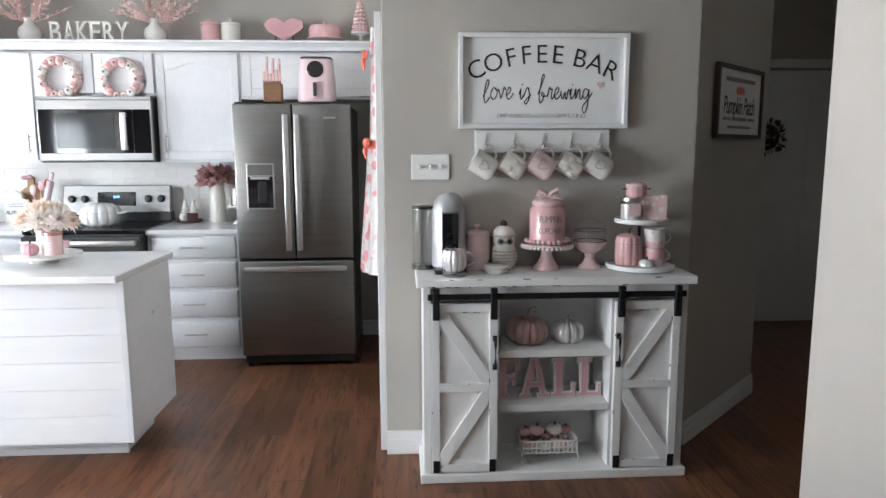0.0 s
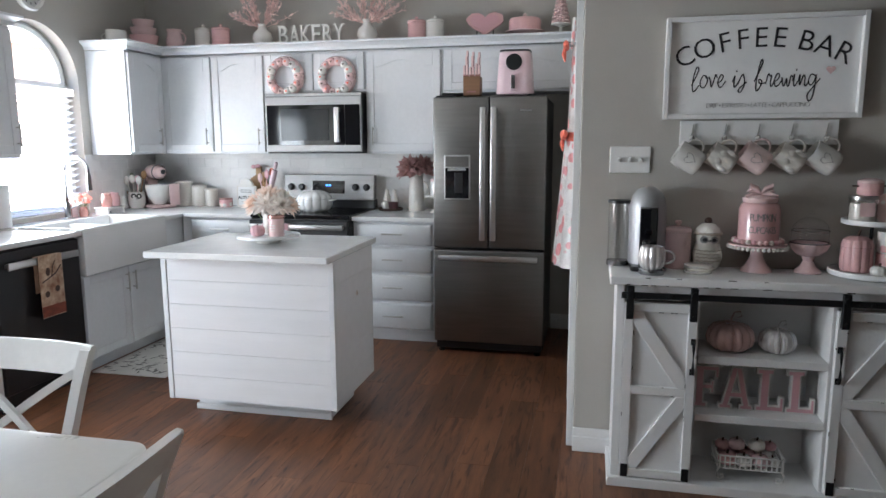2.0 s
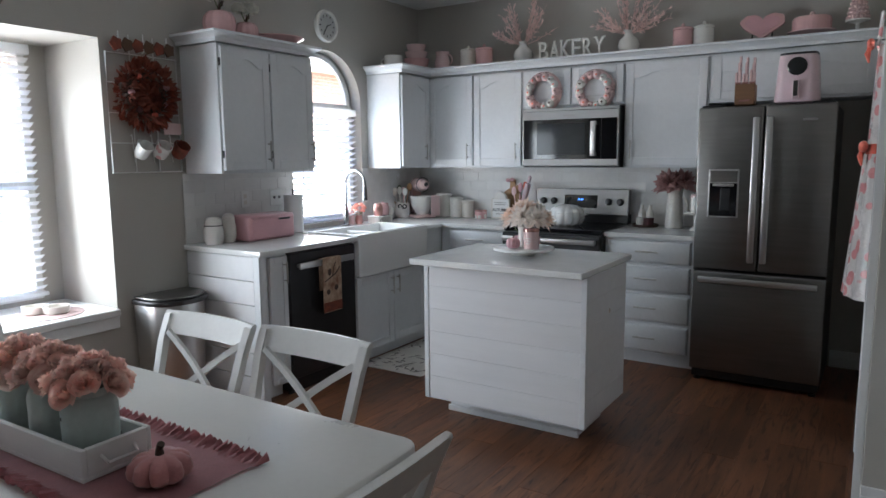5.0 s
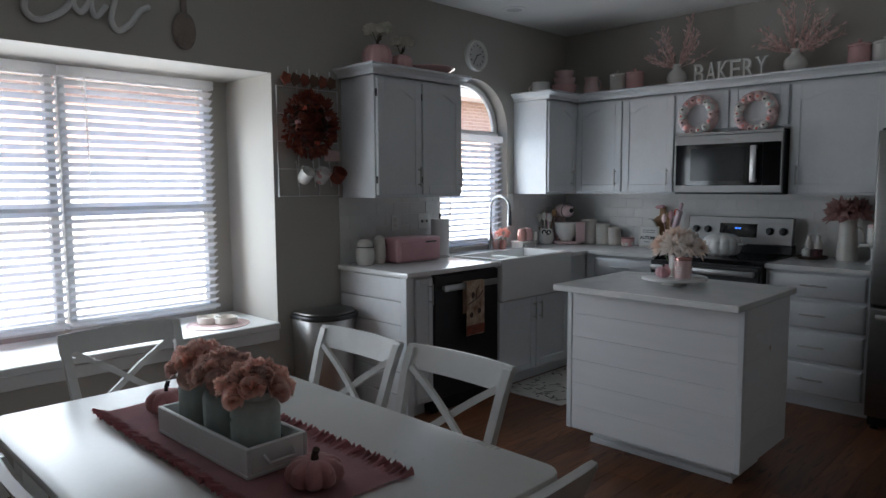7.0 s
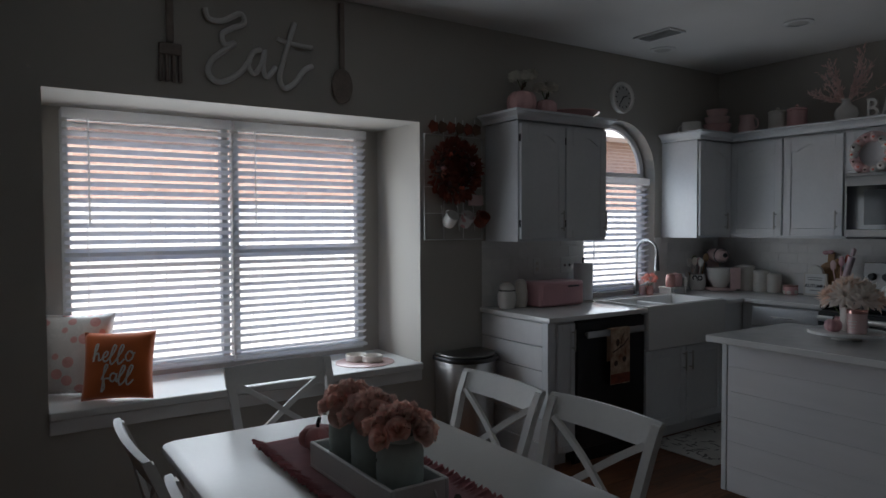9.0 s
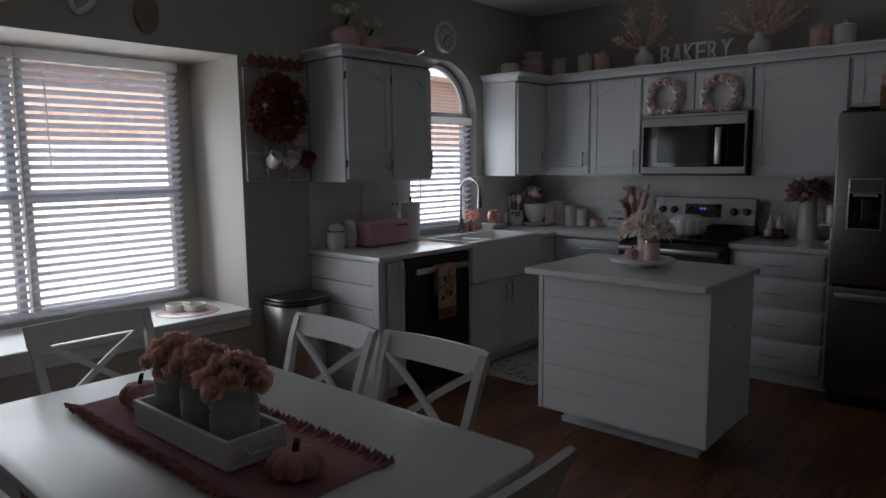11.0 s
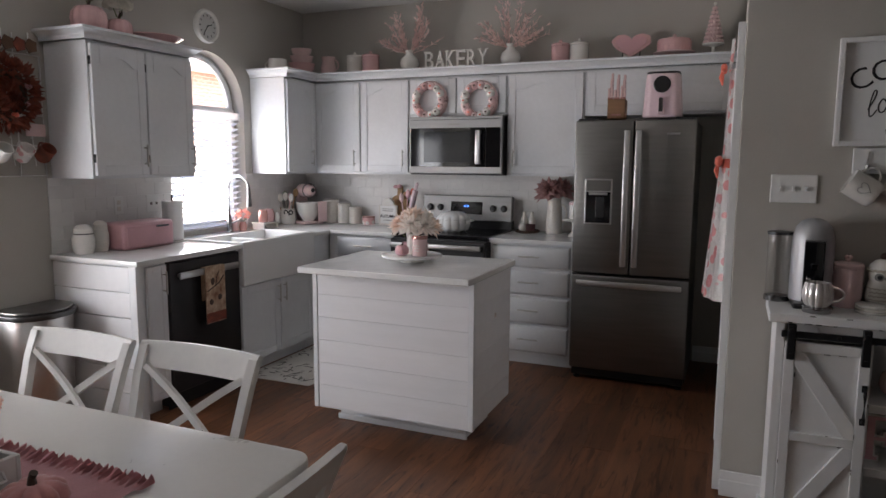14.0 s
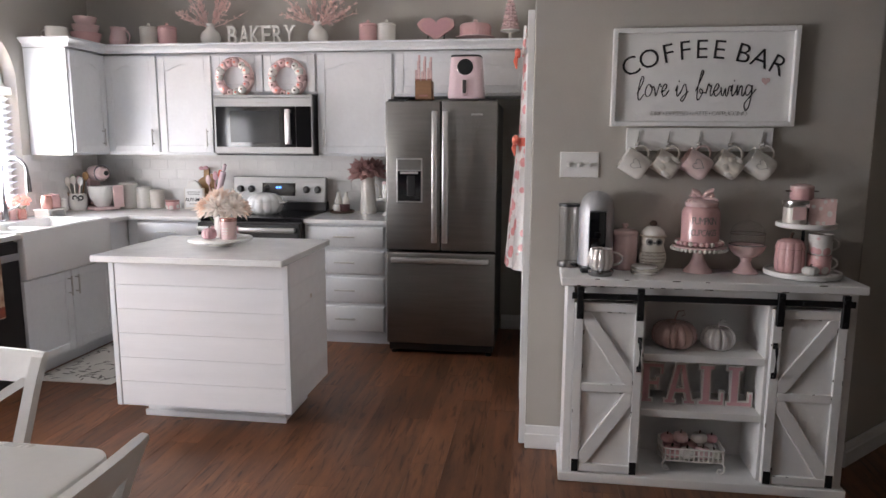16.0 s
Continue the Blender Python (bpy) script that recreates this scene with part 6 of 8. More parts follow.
def sprig_vase(x, y, z, seed, label):
    rnd = random.Random(seed)
    v = thing("vase", label, "vase", x, y, z, group="vases with pink branches")
    part("vase", lathe([(0, 0), (0.045, 0), (0.065, 0.02), (0.078, 0.06), (0.068, 0.10), (0.036, 0.128), (0.028, 0.15), (0.036, 0.168), (0.03, 0.168), (0.022, 0.15), (0, 0.03)], 36), "white", v)
    stems, leaves = [], bmesh.new()
    for k in range(26):
        a, lean = rnd.choice((0, math.pi)) + rnd.uniform(-0.9, 0.9), rnd.uniform(0.1, 1.4)
        ln = rnd.uniform(0.20, 0.31) if lean > 0.5 else rnd.uniform(0.26, 0.36)
        d = Vector((math.cos(a) * math.sin(lean), math.sin(a) * math.sin(lean) * 0.5, math.cos(lean)))
        base = Vector((0.012 * math.cos(a), 0.012 * math.sin(a), 0.14))
        pts = [base + d * ln * q + Vector((0, 0, 0.03 * q * q)) for q in (0, 0.35, 0.7, 1)]
        stems.append(tube(pts, 0.002, 5, radii=[0.0028, 0.0022, 0.0018, 0.001]))
        for j in range(20):
            q = 0.22 + 0.78 * j / 19
            p = base + d * ln * q + Vector((0, 0, 0.03 * q * q))
            o = (d + Vector((rnd.uniform(-1, 1), rnd.uniform(-1, 1), rnd.uniform(-0.6, 1.0)))).normalized()
            sd = o.cross(Vector((rnd.uniform(-1, 1), rnd.uniform(-1, 1), rnd.uniform(-1, 1)))).normalized()
            s = rnd.uniform(0.026, 0.05)
            leaves.faces.new([leaves.verts.new(c) for c in (p, p + o * s * 0.5 + sd * s * 0.17, p + o * s, p + o * s * 0.5 - sd * s * 0.17)])
    tagged(part("branch_bundle", join(*stems), "sprig", v), kind="stuff")
    tagged(part("leaves", leaves, "sprig", v, "many small pink leaves", smooth=False), kind="stuff")
    return v


sprig_vase(-2.33, YC, ZC, 3, "round white vase with pink leafy branches")
sprig_vase(-1.485, YC, ZC, 8, "round white vase with pink leafy branches")
x = -2.155
for ch_, w_ in zip("BAKERY", (0.085, 0.09, 0.09, 0.08, 0.088, 0.085)):
    bm = words(ch_, 0.165, 0.018, bold=0.0012)
    lo, left = min(v.co.z for v in bm.verts), min(v.co.x for v in bm.verts)
    wd = max(v.co.x for v in bm.verts) - left
    f_ = 0.072 / wd
    for v in bm.verts:
        v.co.x, v.co.z = (v.co.x - left) * f_ + 0.003, (v.co.z - lo) * 1.17
    top_ = max(v.co.z for v in bm.verts)
    serifs = {"B": ((0, 0), (0, 1)), "A": ((0.004, 0), (0.064, 0)), "K": ((0, 0), (0, 1), (0.060, 0), (0.056, 1)), "E": ((0, 0), (0, 1)), "R": ((0, 0), (0, 1), (0.062, 0)), "Y": ((0.030, 0), (0.002, 1), (0.062, 1))}[ch_]
    bm = join(bm, *[B((u - 0.004, u + 0.020, -0.0088, 0.0088, (top_ - 0.010) if up else 0.0002, top_ - 0.0002 if up else 0.010)) for u, up in serifs])
    lo = 0.0
    solo("letter_block", moved(bm, pose(0, 0, -lo)), "white", "white standing letter of the word bakery", "letter", group="bakery letters", at=(x, 4.945, ZC + 0.0005))
    x += 0.088
hp2 = [(0.0085 * 16 * math.sin(a) ** 3, 0.0062 * (13 * math.cos(a) - 5 * math.cos(2 * a) - 2 * math.cos(3 * a) - math.cos(4 * a))) for a in (2 * math.pi * k / 40 for k in range(40))]
ht = thing("heart_platter", "pink fluted heart-shaped platter on a black easel", "plate", -0.605, 5.08, ZC, 0)
hp2 = [(a * (1 + 0.03 * math.cos(15 * math.atan2(b, a))), b * (1 + 0.03 * math.cos(15 * math.atan2(b, a)))) for a, b in hp2]
part("platter", moved(plate(hp2, 0.016, 0.004), pose(0, -0.005, 0.115, -12)), "pink", ht)
part("platter_well", moved(plate([(a * 0.78, b * 0.78) for a, b in hp2], 0.004, 0.002), pose(0, -0.0215, 0.118, -12)), "pinkm", ht)
for sx in (-1, 1):
    part("easel_leg", tube([(sx * 0.06, 0.06, 0.003), (sx * 0.06, -0.05, 0.003), (sx * 0.06, -0.056, 0.02), (sx * 0.06, -0.015, 0.03), (sx * 0.06, 0.02, 0.12)], 0.004, 6), "iron", ht)
cs2 = thing("cake_stand", "pink pedestal cake stand with a ribbed cover", "cake stand", -0.312, YC, ZC)
part("pedestal", lathe([(0, 0), (0.05, 0), (0.046, 0.006), (0.02, 0.015), (0.02, 0.026), (0, 0.026)], 32), "pink2", cs2)
part("plate", lathe([(0, 0.026), (0.10, 0.028), (0.14, 0.036), (0.14, 0.042), (0, 0.04)], 44), "pink2", cs2)
part("cover", lathe([(0.112, 0.041), (0.114, 0.11), (0.104, 0.128), (0.03, 0.136), (0, 0.137)], 60, 30, 0.03), "pink", cs2)
part("knob", ball(0.016, (0, 0, 0.15)), "pink2", cs2)
ct = thing("cone_tree", "pale pink bead cone tree on a white pedestal", "ornament", -0.062, YC, ZC)
part("pedestal", lathe([(0, 0), (0.038, 0), (0.034, 0.006), (0.012, 0.015), (0.012, 0.062), (0.03, 0.07), (0.068, 0.078), (0.07, 0.086), (0, 0.086)], 32, 0), "white", ct)
rows_ = []
for j in range(9):
    z, rr = 0.10 + j * 0.027, 0.056 * (1 - j / 9.5)
    nn = max(5, int(rr * 2 * math.pi / 0.021))
    for k in range(nn):
        a = 2 * math.pi * (k + 0.5 * (j % 2)) / nn
        rows_.append(ball(0.0125, (rr * math.cos(a), rr * math.sin(a), z), (1, 1, 1), 1))
part("beads", join(lathe([(0, 0.087), (0.055, 0.087), (0, 0.345)], 24), *rows_), "pink2", ct)
part("tip", ball(0.012, (0, 0, 0.345)), "white", ct)

# on the cabinet by the bay
pumpkin("pumpkin_vase", "pink pumpkin vase with white flowers on the cabinet", -3.27, 2.84, ZCW, 0.10, "pink", high=0.95, lobes=12)
pumpkin("pumpkin_vase", "small pink pumpkin vase with white flowers on the cabinet", -3.24, 3.02, ZCW, 0.075, "pink", high=0.9, lobes=12)
pl = thing("platter", "large shallow pink platter with a low glass rim", "plate", -3.27, 3.28, ZCW)
part("dish", lathe([(0, 0), (0.08, 0), (0.14, 0.018), (0.19, 0.045), (0.188, 0.049), (0.13, 0.024), (0, 0.008)], 48), "pink", pl)
M["petal_w"] = petal_mat("white petals", (0.78, 0.76, 0.68), 0.7, vary=0.1, scale=20)
M["leafg"] = mat("muted green leaves", (0.12, 0.16, 0.07), 0.6, vary=0.2, scale=20)


def petal_ball(bm, c, r, n, rnd, size=0.5):
    """A flower head of overlapping curled petals."""
    for k in range(n):
        z = 1 - 1.35 * (k + 0.5) / n
        a = k * 2.39996 + rnd.uniform(-0.2, 0.2)
        q = math.sqrt(max(0, 1 - z * z))
        o = Vector((q * math.cos(a), q * math.sin(a), z))
        side = o.cross(Vector((0.13, 0.21, 1))).normalized()
        up = side.cross(o)
        s = r * size * rnd.uniform(0.8, 1.2)
        p = c + o * r * 0.62
        tip = p + up * s * 0.9 + o * s * 0.75
        quad = [p - side * s * 0.5, p + side * s * 0.5, p + side * s * 0.72 + up * s * 0.6 + o * s * 0.32, tip, p - side * s * 0.72 + up * s * 0.6 + o * s * 0.32]
        bm.faces.new([bm.verts.new(v) for v in quad])


rnd = random.Random(5)
for (x, y, z, n_) in ((-3.27, 2.84, ZCW + 0.19, 5), (-3.24, 3.02, ZCW + 0.13, 3)):
    fw = thing("flower_bunch", "bunch of white artificial flowers in a pumpkin vase", "flowers", x, y, z)
    for k in range(n_):
        bm = bmesh.new()
        petal_ball(bm, Vector((0.05 * math.cos(k * 2.4), 0.06 * math.sin(k * 2.4), 0.03 + 0.02 * (k % 2))), 0.055, 46, rnd, 0.42)
        part("bloom", bm, "petal_w", fw, smooth=False)
    part("stems", join(*[tube([(0, 0, -0.04), (0.03 * math.cos(k * 2.4), 0.04 * math.sin(k * 2.4), 0.03)], 0.003, 5) for k in range(n_)]), "leafg", fw)

# ---- wall clock, wall grid, eat sign on the west wall (fronts face +x) ----
ck = thing("wall_clock", "round white wall clock with a white dial", "clock", XW + 0.002, 3.985, 2.415, 90)
part("case", moved(lathe([(0, 0), (0.118, 0), (0.121, 0.02), (0.112, 0.036), (0.094, 0.034), (0.091, 0.022), (0, 0.022)], 48), pose(0, 0, 0, 90)), "white", ck)
M["dial"] = mat("pale grey dial", (0.55, 0.54, 0.52), 0.5, vary=0.02)
dl = part("dial", moved(lathe([(0, 0.0225), (0.090, 0.0225), (0, 0.0235)], 40), pose(0, 0, 0, 90)), "dial", ck)
for k in range(12):
    a = math.pi * k / 6
    part("hour_mark", moved(B((-0.003, 0.003, -0.025, -0.0235, 0.066, 0.082)), Matrix.Rotation(a, 4, "Y")), "ink", dl)
for a, ln in ((70, 0.048), (215, 0.068)):
    part("clock_hand", moved(B((-0.003, 0.003, -0.028, -0.026, -0.01, ln)), Matrix.Rotation(radians(a), 4, "Y")), "ink", dl)

gr = thing("wall_grid", "white metal wire wall grid hung beside the bay", "wall rack", XW + 0.012, 2.437, 1.695, 90)
part("frame", tube([(-0.222, 0, -0.33), (0.222, 0, -0.33), (0.222, 0, 0.325), (-0.222, 0, 0.325)], 0.006, 8, closed=True), "trim", gr)
for z in (-0.165, 0.0, 0.165):
    part("wire", tube([(-0.222, 0, z), (0.222, 0, z)], 0.0035, 6), "trim", gr)
for x in (-0.075, 0.075):
    part("wire", tube([(x, 0.004, -0.33), (x, 0.004, 0.43)], 0.0035, 6), "trim", gr)
for x in (-0.15, 0.0, 0.15):
    part("hook", tube([(x, -0.006, 0.335), (x, -0.02, 0.345), (x, -0.02, 0.44)], 0.004, 6), "trim", gr)
wr = thing("autumn_wreath", "rust and orange leaf wreath with pink pumpkins on the wall grid", "wreath", XW + 0.035, 2.418, 1.80, 90)
part("leaves", leaf_ring(0.112, 0.062, 900, 0.05, 2), "leaf_red", wr, smooth=False)
part("ring", ring(0.11, 0.03), "darkwood", wr)
for k in range(7):
    a = 0.4 + k * 0.9
    part("mini_pumpkin", ball(0.02, (0.115 * math.cos(a), -0.062, 0.115 * math.sin(a)), (1, 0.9, 0.85)), ("pinkm", "leaf_dk", "ribbon")[k % 3], wr)
M["cutlery2"] = mat("brown carved wood", (0.13, 0.065, 0.035), 0.6, vary=0.15, scale=8)
lg = thing("leaf_garland", "brown wooden leaf cutouts along the top of the grid", "garland", XW + 0.03, 2.437, 2.03, 90)
for k in range(6):
    x = -0.17 + k * 0.066
    part("leaf", moved(plate([(0.03 * math.cos(a) * (1 + 0.3 * (j % 2)), 0.032 * math.sin(a) * (1 + 0.3 * (j % 2))) for j, a in enumerate(2 * math.pi * q / 10 for q in range(10))], 0.008), pose(x, -0.004, 0.035)), "cutlery2" if k % 2 else "leaf_red", lg)
for k, (mt, lb) in enumerate((("white", "white mug with a dark inside hung on the wall grid"), ("spot1", "white and pink striped mug hung on the wall grid"), ("leaf_red", "rust red mug hung on the wall grid"))):
    m = pose(XW + 0.075, 2.365 + k * 0.122, 1.488) @ pose(0, 0, 0, 0, 0, 90) @ pose(0, 0, 0, 50, 0, 0) @ pose(0, 0, -0.04, 0, 0, 90)
    mug("mug", lb, m, 0.042, 0.085, mt, 0.028, group="mugs on the wall grid")
    solo("mug_hook", tube([(0, 0.0, 0.05), (0.012, 0, 0.06), (0.02, 0, -0.02), (0.03, 0, -0.10)], 0.003, 6), "trim", "white wire hook on the wall grid", "hook", group="hooks on the wall grid", at=(XW + 0.012, 2.365 + k * 0.122 - 0.03, 1.52))
solo("tag_card", B((-0.058, 0.058, -0.006, 0, -0.034, 0.034), bevel=0.001), "pink2", "small pink wooden tag clipped to the wall grid", "tag", at=(XW + 0.022, 2.60, 1.615), rz=90)

es = thing("eat_sign", "grey wooden script sign on the wall above the bay", "sign", XW + 0.002, 1.195, 2.36, 90)


E_ = [(-0.29, 0.20), (-0.27, 0.15), (-0.20, 0.15), (-0.11, 0.20), (-0.09, 0.155), (-0.15, 0.12), (-0.205, 0.08), (-0.19, 0.03), (-0.14, 0.045), (-0.17, 0.02), (-0.26, -0.06), (-0.275, -0.13), (-0.22, -0.165), (-0.12, -0.11), (-0.06, -0.03)]
A_ = [(0.0, 0.03), (-0.045, 0.01), (-0.07, -0.06), (-0.04, -0.10), (0.0, -0.05), (0.02, 0.03), (0.01, -0.06), (0.03, -0.11), (0.08, -0.05)]
T_ = [(0.19, 0.20), (0.155, 0.10), (0.12, -0.02), (0.10, -0.11), (0.13, -0.16), (0.19, -0.12), (0.24, -0.05), (0.29, -0.02)]
bm = join(stroke(E_, 0.015), stroke(A_, 0.014), stroke(T_, 0.015), stroke([(0.09, 0.10), (0.17, 0.085), (0.29, 0.08)], 0.013))
M["grey_wood"] = mat("whitewashed wood", (0.70, 0.69, 0.67), 0.6, vary=0.06, bump=0.1)
part("lettering", moved(bm, pose(0, -0.012, 0)), "grey_wood", es)
M["cutlery"] = mat("whitewashed carved wood", (0.26, 0.21, 0.18), 0.6, vary=0.15, scale=8, bump=0.2)
fk = thing("wooden_fork", "large carved wooden fork hung on the wall", "wall decor", XW + 0.002, 0.735, 2.17, 90)
part("fork", join(B((-0.018, 0.018, -0.02, 0, 0.19, 0.55), (-0.055, 0.055, -0.02, 0, 0.13, 0.19), bevel=0.006), *[B((x - 0.009, x + 0.009, -0.02, 0, 0.0, 0.13), bevel=0.004) for x in (-0.046, -0.0155, 0.0155, 0.046)]), "cutlery", fk)
sp = thing("wooden_spoon", "large carved wooden spoon hung on the wall", "wall decor", XW + 0.002, 1.665, 2.15, 90)
part("spoon", join(moved(plate([(0.065 * math.cos(a), 0.10 * math.sin(a)) for a in (2 * math.pi * k / 28 for k in range(28))], 0.02, 0.006), pose(0, 0, 0.10)), B((-0.016, 0.016, -0.02, 0, 0.19, 0.57), bevel=0.006)), "cutlery", sp)

# ---- ceiling fixtures ----
vt = thing("ceiling_vent", "white slotted ceiling air vent", "vent", -2.94, 3.77, TOP)
part("frame", B((-0.15, 0.15, -0.085, -0.07, -0.012, -0.001), (-0.15, 0.15, 0.07, 0.085, -0.012, -0.001), (-0.15, -0.135, -0.07, 0.07, -0.012, -0.001), (0.135, 0.15, -0.07, 0.07, -0.012, -0.001)), "trim", vt)
part("backing", B((-0.135, 0.135, -0.07, 0.07, -0.003, -0.001)), "black", vt)
for k in range(9):
    part("slat", moved(B((-0.135, 0.135, -0.006, 0.006, -0.001, 0.001)), pose(0, -0.064 + k * 0.016, -0.007, 30)), "trim", vt)
for x, y in ((-3.19, 4.12), (-2.28, 4.30)):
    dn = thing("downlight", "round recessed ceiling downlight, switched off", "ceiling light", x, y, TOP, group="ceiling downlights")
    part("ring", lathe([(0.062, -0.001), (0.09, -0.001), (0.09, -0.006), (0.062, -0.010)], 32), "trim", dn)
    part("bulb", lathe([(0, -0.001), (0.062, -0.001), (0.06, -0.006), (0, -0.007)], 28), "dial", dn)


# ---- west worktop ----
ZW = CT + 0.001
for y, r_, h_, mt, lb in ((2.765, 0.062, 0.12, "white", "white round lidded jar with a dark band"), (2.882, 0.046, 0.135, "cream", "cream embossed jar with a pale lid")):
    j = thing("lidded_jar", lb, "jar", -3.33, y, ZW)
    part("jar", lathe([(0, 0), (r_ * 0.8, 0), (r_, h_ * 0.3), (r_, h_ * 0.75), (r_ * 0.82, h_), (0, h_)], 32), mt, j)
    part("lid", lathe([(0, h_ + 0.001), (r_ * 0.86, h_ + 0.001), (r_ * 0.84, h_ + 0.025), (r_ * 0.5, h_ + 0.045), (0, h_ + 0.05)], 32), mt, j)
    part("band", tube([(r_ * 0.86 * math.cos(2 * math.pi * k / 28), r_ * 0.86 * math.sin(2 * math.pi * k / 28), h_ - 0.004) for k in range(28)], 0.003, 5, closed=True), "iron" if mt == "white" else "cream", j)
bb = thing("bread_box", "pink enamelled metal bread box with a chrome handle", "bread box", -3.29, 3.135, ZW)
part("box", B((-0.10, 0.09, -0.20, 0.20, 0, 0.165), bevel=0.022, seg=3), "pinkm", bb)
part("door", B((0.085, 0.095, -0.18, 0.18, 0.015, 0.145), bevel=0.004), "pinkm", bb)
part("handle", B((0.094, 0.106, 0.04, 0.14, 0.125, 0.137), bevel=0.003), "chrome", bb)
pt = thing("paper_towel", "white paper towel roll on an upright holder", "paper towel", -3.33, 3.455, ZW)
part("roll", lathe([(0.02, 0.012), (0.066, 0.012), (0.067, 0.27), (0.02, 0.27)], 36), "paper", pt)
part("base", lathe([(0, 0), (0.08, 0), (0.08, 0.008), (0, 0.011)], 32), "white", pt)
part("rod", tube([(0, 0, 0.01), (0, 0, 0.31)], 0.007, 10), "black", pt)
for y, kind_ in ((3.135, "outlet"), (3.415, "switch")):
    o = thing("wall_" + kind_, "white " + ("socket outlet" if kind_ == "outlet" else "double light switch") + " on the tiled splashback", kind_, XW + 0.010, y, 1.168, 90)
    w_ = 0.035 if kind_ == "outlet" else 0.058
    part("plate", B((-w_, w_, -0.006, 0, -0.057, 0.057), bevel=0.003), "plate_sw", o)
    for x in ((0.0,) if kind_ == "outlet" else (-0.023, 0.023)):
        if kind_ == "outlet":
            for z in (-0.02, 0.02):
                part("socket", B((-0.014, 0.014, -0.008, -0.006, z - 0.013, z + 0.013), bevel=0.002), "cream", o)
        else:
            part("toggle", moved(B((-0.005, 0.005, -0.014, 0, -0.006, 0.011), bevel=0.0015), pose(x, -0.004, 0, 20)), "grey_ink", o)

fa = thing("kitchen_tap", "tall chrome spring-neck kitchen tap behind the sink", "faucet", -3.37, 4.06, ZW)
part("base", lathe([(0, 0), (0.03, 0), (0.03, 0.006), (0.022, 0.012), (0.019, 0.10), (0.016, 0.12), (0, 0.12)], 24), "chrome", fa)
arcp = [(0, 0, 0.12), (0, 0, 0.33)] + [(0.095 - 0.095 * math.cos(math.pi * k / 12), 0.0, 0.33 + 0.095 * math.sin(math.pi * k / 12)) for k in range(1, 13)] + [(0.19, 0, 0.30)]
part("neck", tube(arcp, 0.0095, 10), "chrome", fa)
part("spring", join(*[moved(ring(0.013, 0.0022, 14, 5), Matrix.Translation((0, 0, 0.15 + k * 0.011)) @ pose(0, 0, 0, 90)) for k in range(16)]), "chrome", fa)
part("spray_head", tube([(0.19, 0, 0.31), (0.19, 0, 0.20)], 0.016, 12, radii=[0.014, 0.019]), "chrome", fa)
part("lever", tube([(0.018, 0.0, 0.07), (0.05, 0.04, 0.09), (0.06, 0.07, 0.11)], 0.006, 8), "chrome", fa)

tr = thing("sink_riser", "small white riser stand beside the tap", "riser", -3.30, 4.40, ZW)
part("top", B((-0.06, 0.06, -0.10, 0.10, 0.045, 0.057), bevel=0.003), "white", tr)
for sx in (-1, 1):
    part("foot", B((-0.055, 0.055, sx * 0.085 - 0.008, sx * 0.085 + 0.008, 0, 0.045), bevel=0.002), "white", tr)
for k, (dx, dy, r_, h_, mt) in enumerate(((0.02, -0.055, 0.037, 0.085, "rose"), (-0.005, 0.035, 0.054, 0.085, "pink"), (0.045, 0.09, 0.020, 0.05, "white"))):
    b_ = thing("jar_candle" if k != 1 else "pink_pot", "small " + ("rose glass jar candle" if k == 0 else "pink ceramic pot" if k == 1 else "white ceramic jar") + " on the riser", "jar", -3.30 + dx, 4.40 + dy, ZW + 0.0575)
    part("jar", lathe([(0, 0), (r_ * 0.9, 0), (r_, 0.01), (r_, h_ * 0.8), (r_ * 0.85, h_), (0, h_)], 28), mt, b_)
    part("lid", lathe([(0, h_), (r_ * 0.9, h_ + 0.001), (r_ * 0.88, h_ + 0.012), (0.006, h_ + 0.016), (0, h_ + 0.024)], 24), "rose" if k == 0 else mt, b_)
rnd = random.Random(11)
M["petal_p"] = petal_mat("peach pink petals", (0.80, 0.46, 0.38), 0.65, vary=0.15, scale=30, second=(0.70, 0.26, 0.22))
M["petal_i"] = petal_mat("pale peach silk petals", (0.97, 0.95, 0.91), 0.7, vary=0.06, scale=12, second=(0.96, 0.86, 0.80))
M["petal_c"] = petal_mat("cream petals", (0.90, 0.84, 0.73), 0.65, vary=0.12, scale=25, second=(0.90, 0.71, 0.59))
ff = thing("flower_sprig", "small bunch of pink artificial flowers by the tap", "flowers", -3.36, 4.20, ZW)
part("vase", lathe([(0, 0), (0.026, 0), (0.03, 0.03), (0.022, 0.07), (0, 0.07)], 20), "rose", ff)
for k in range(6):
    bm = bmesh.new()
    petal_ball(bm, Vector((0.035 * math.cos(k), 0.045 * math.sin(k), 0.10 + 0.02 * (k % 3))), 0.028, 30, rnd, 0.45)
    part("bloom", bm, "petal_p", ff, smooth=False)
part("stems", join(*[tube([(0, 0, 0.06), (0.03 * math.cos(k), 0.04 * math.sin(k), 0.10)], 0.002, 5) for k in range(6)]), "leafg", ff)
for k in range(3):
    solo("soap_bottle", lathe([(0, 0), (0.024, 0), (0.025, 0.085), (0.012, 0.10), (0.008, 0.125), (0.014, 0.13), (0.01, 0.138), (0, 0.14)], 20), ("rose", "pink2", "white")[k], "small pump bottle of soap beside the tap", "bottle", group="soap bottles", at=(-3.40, 4.10 + k * 0.055, ZW))

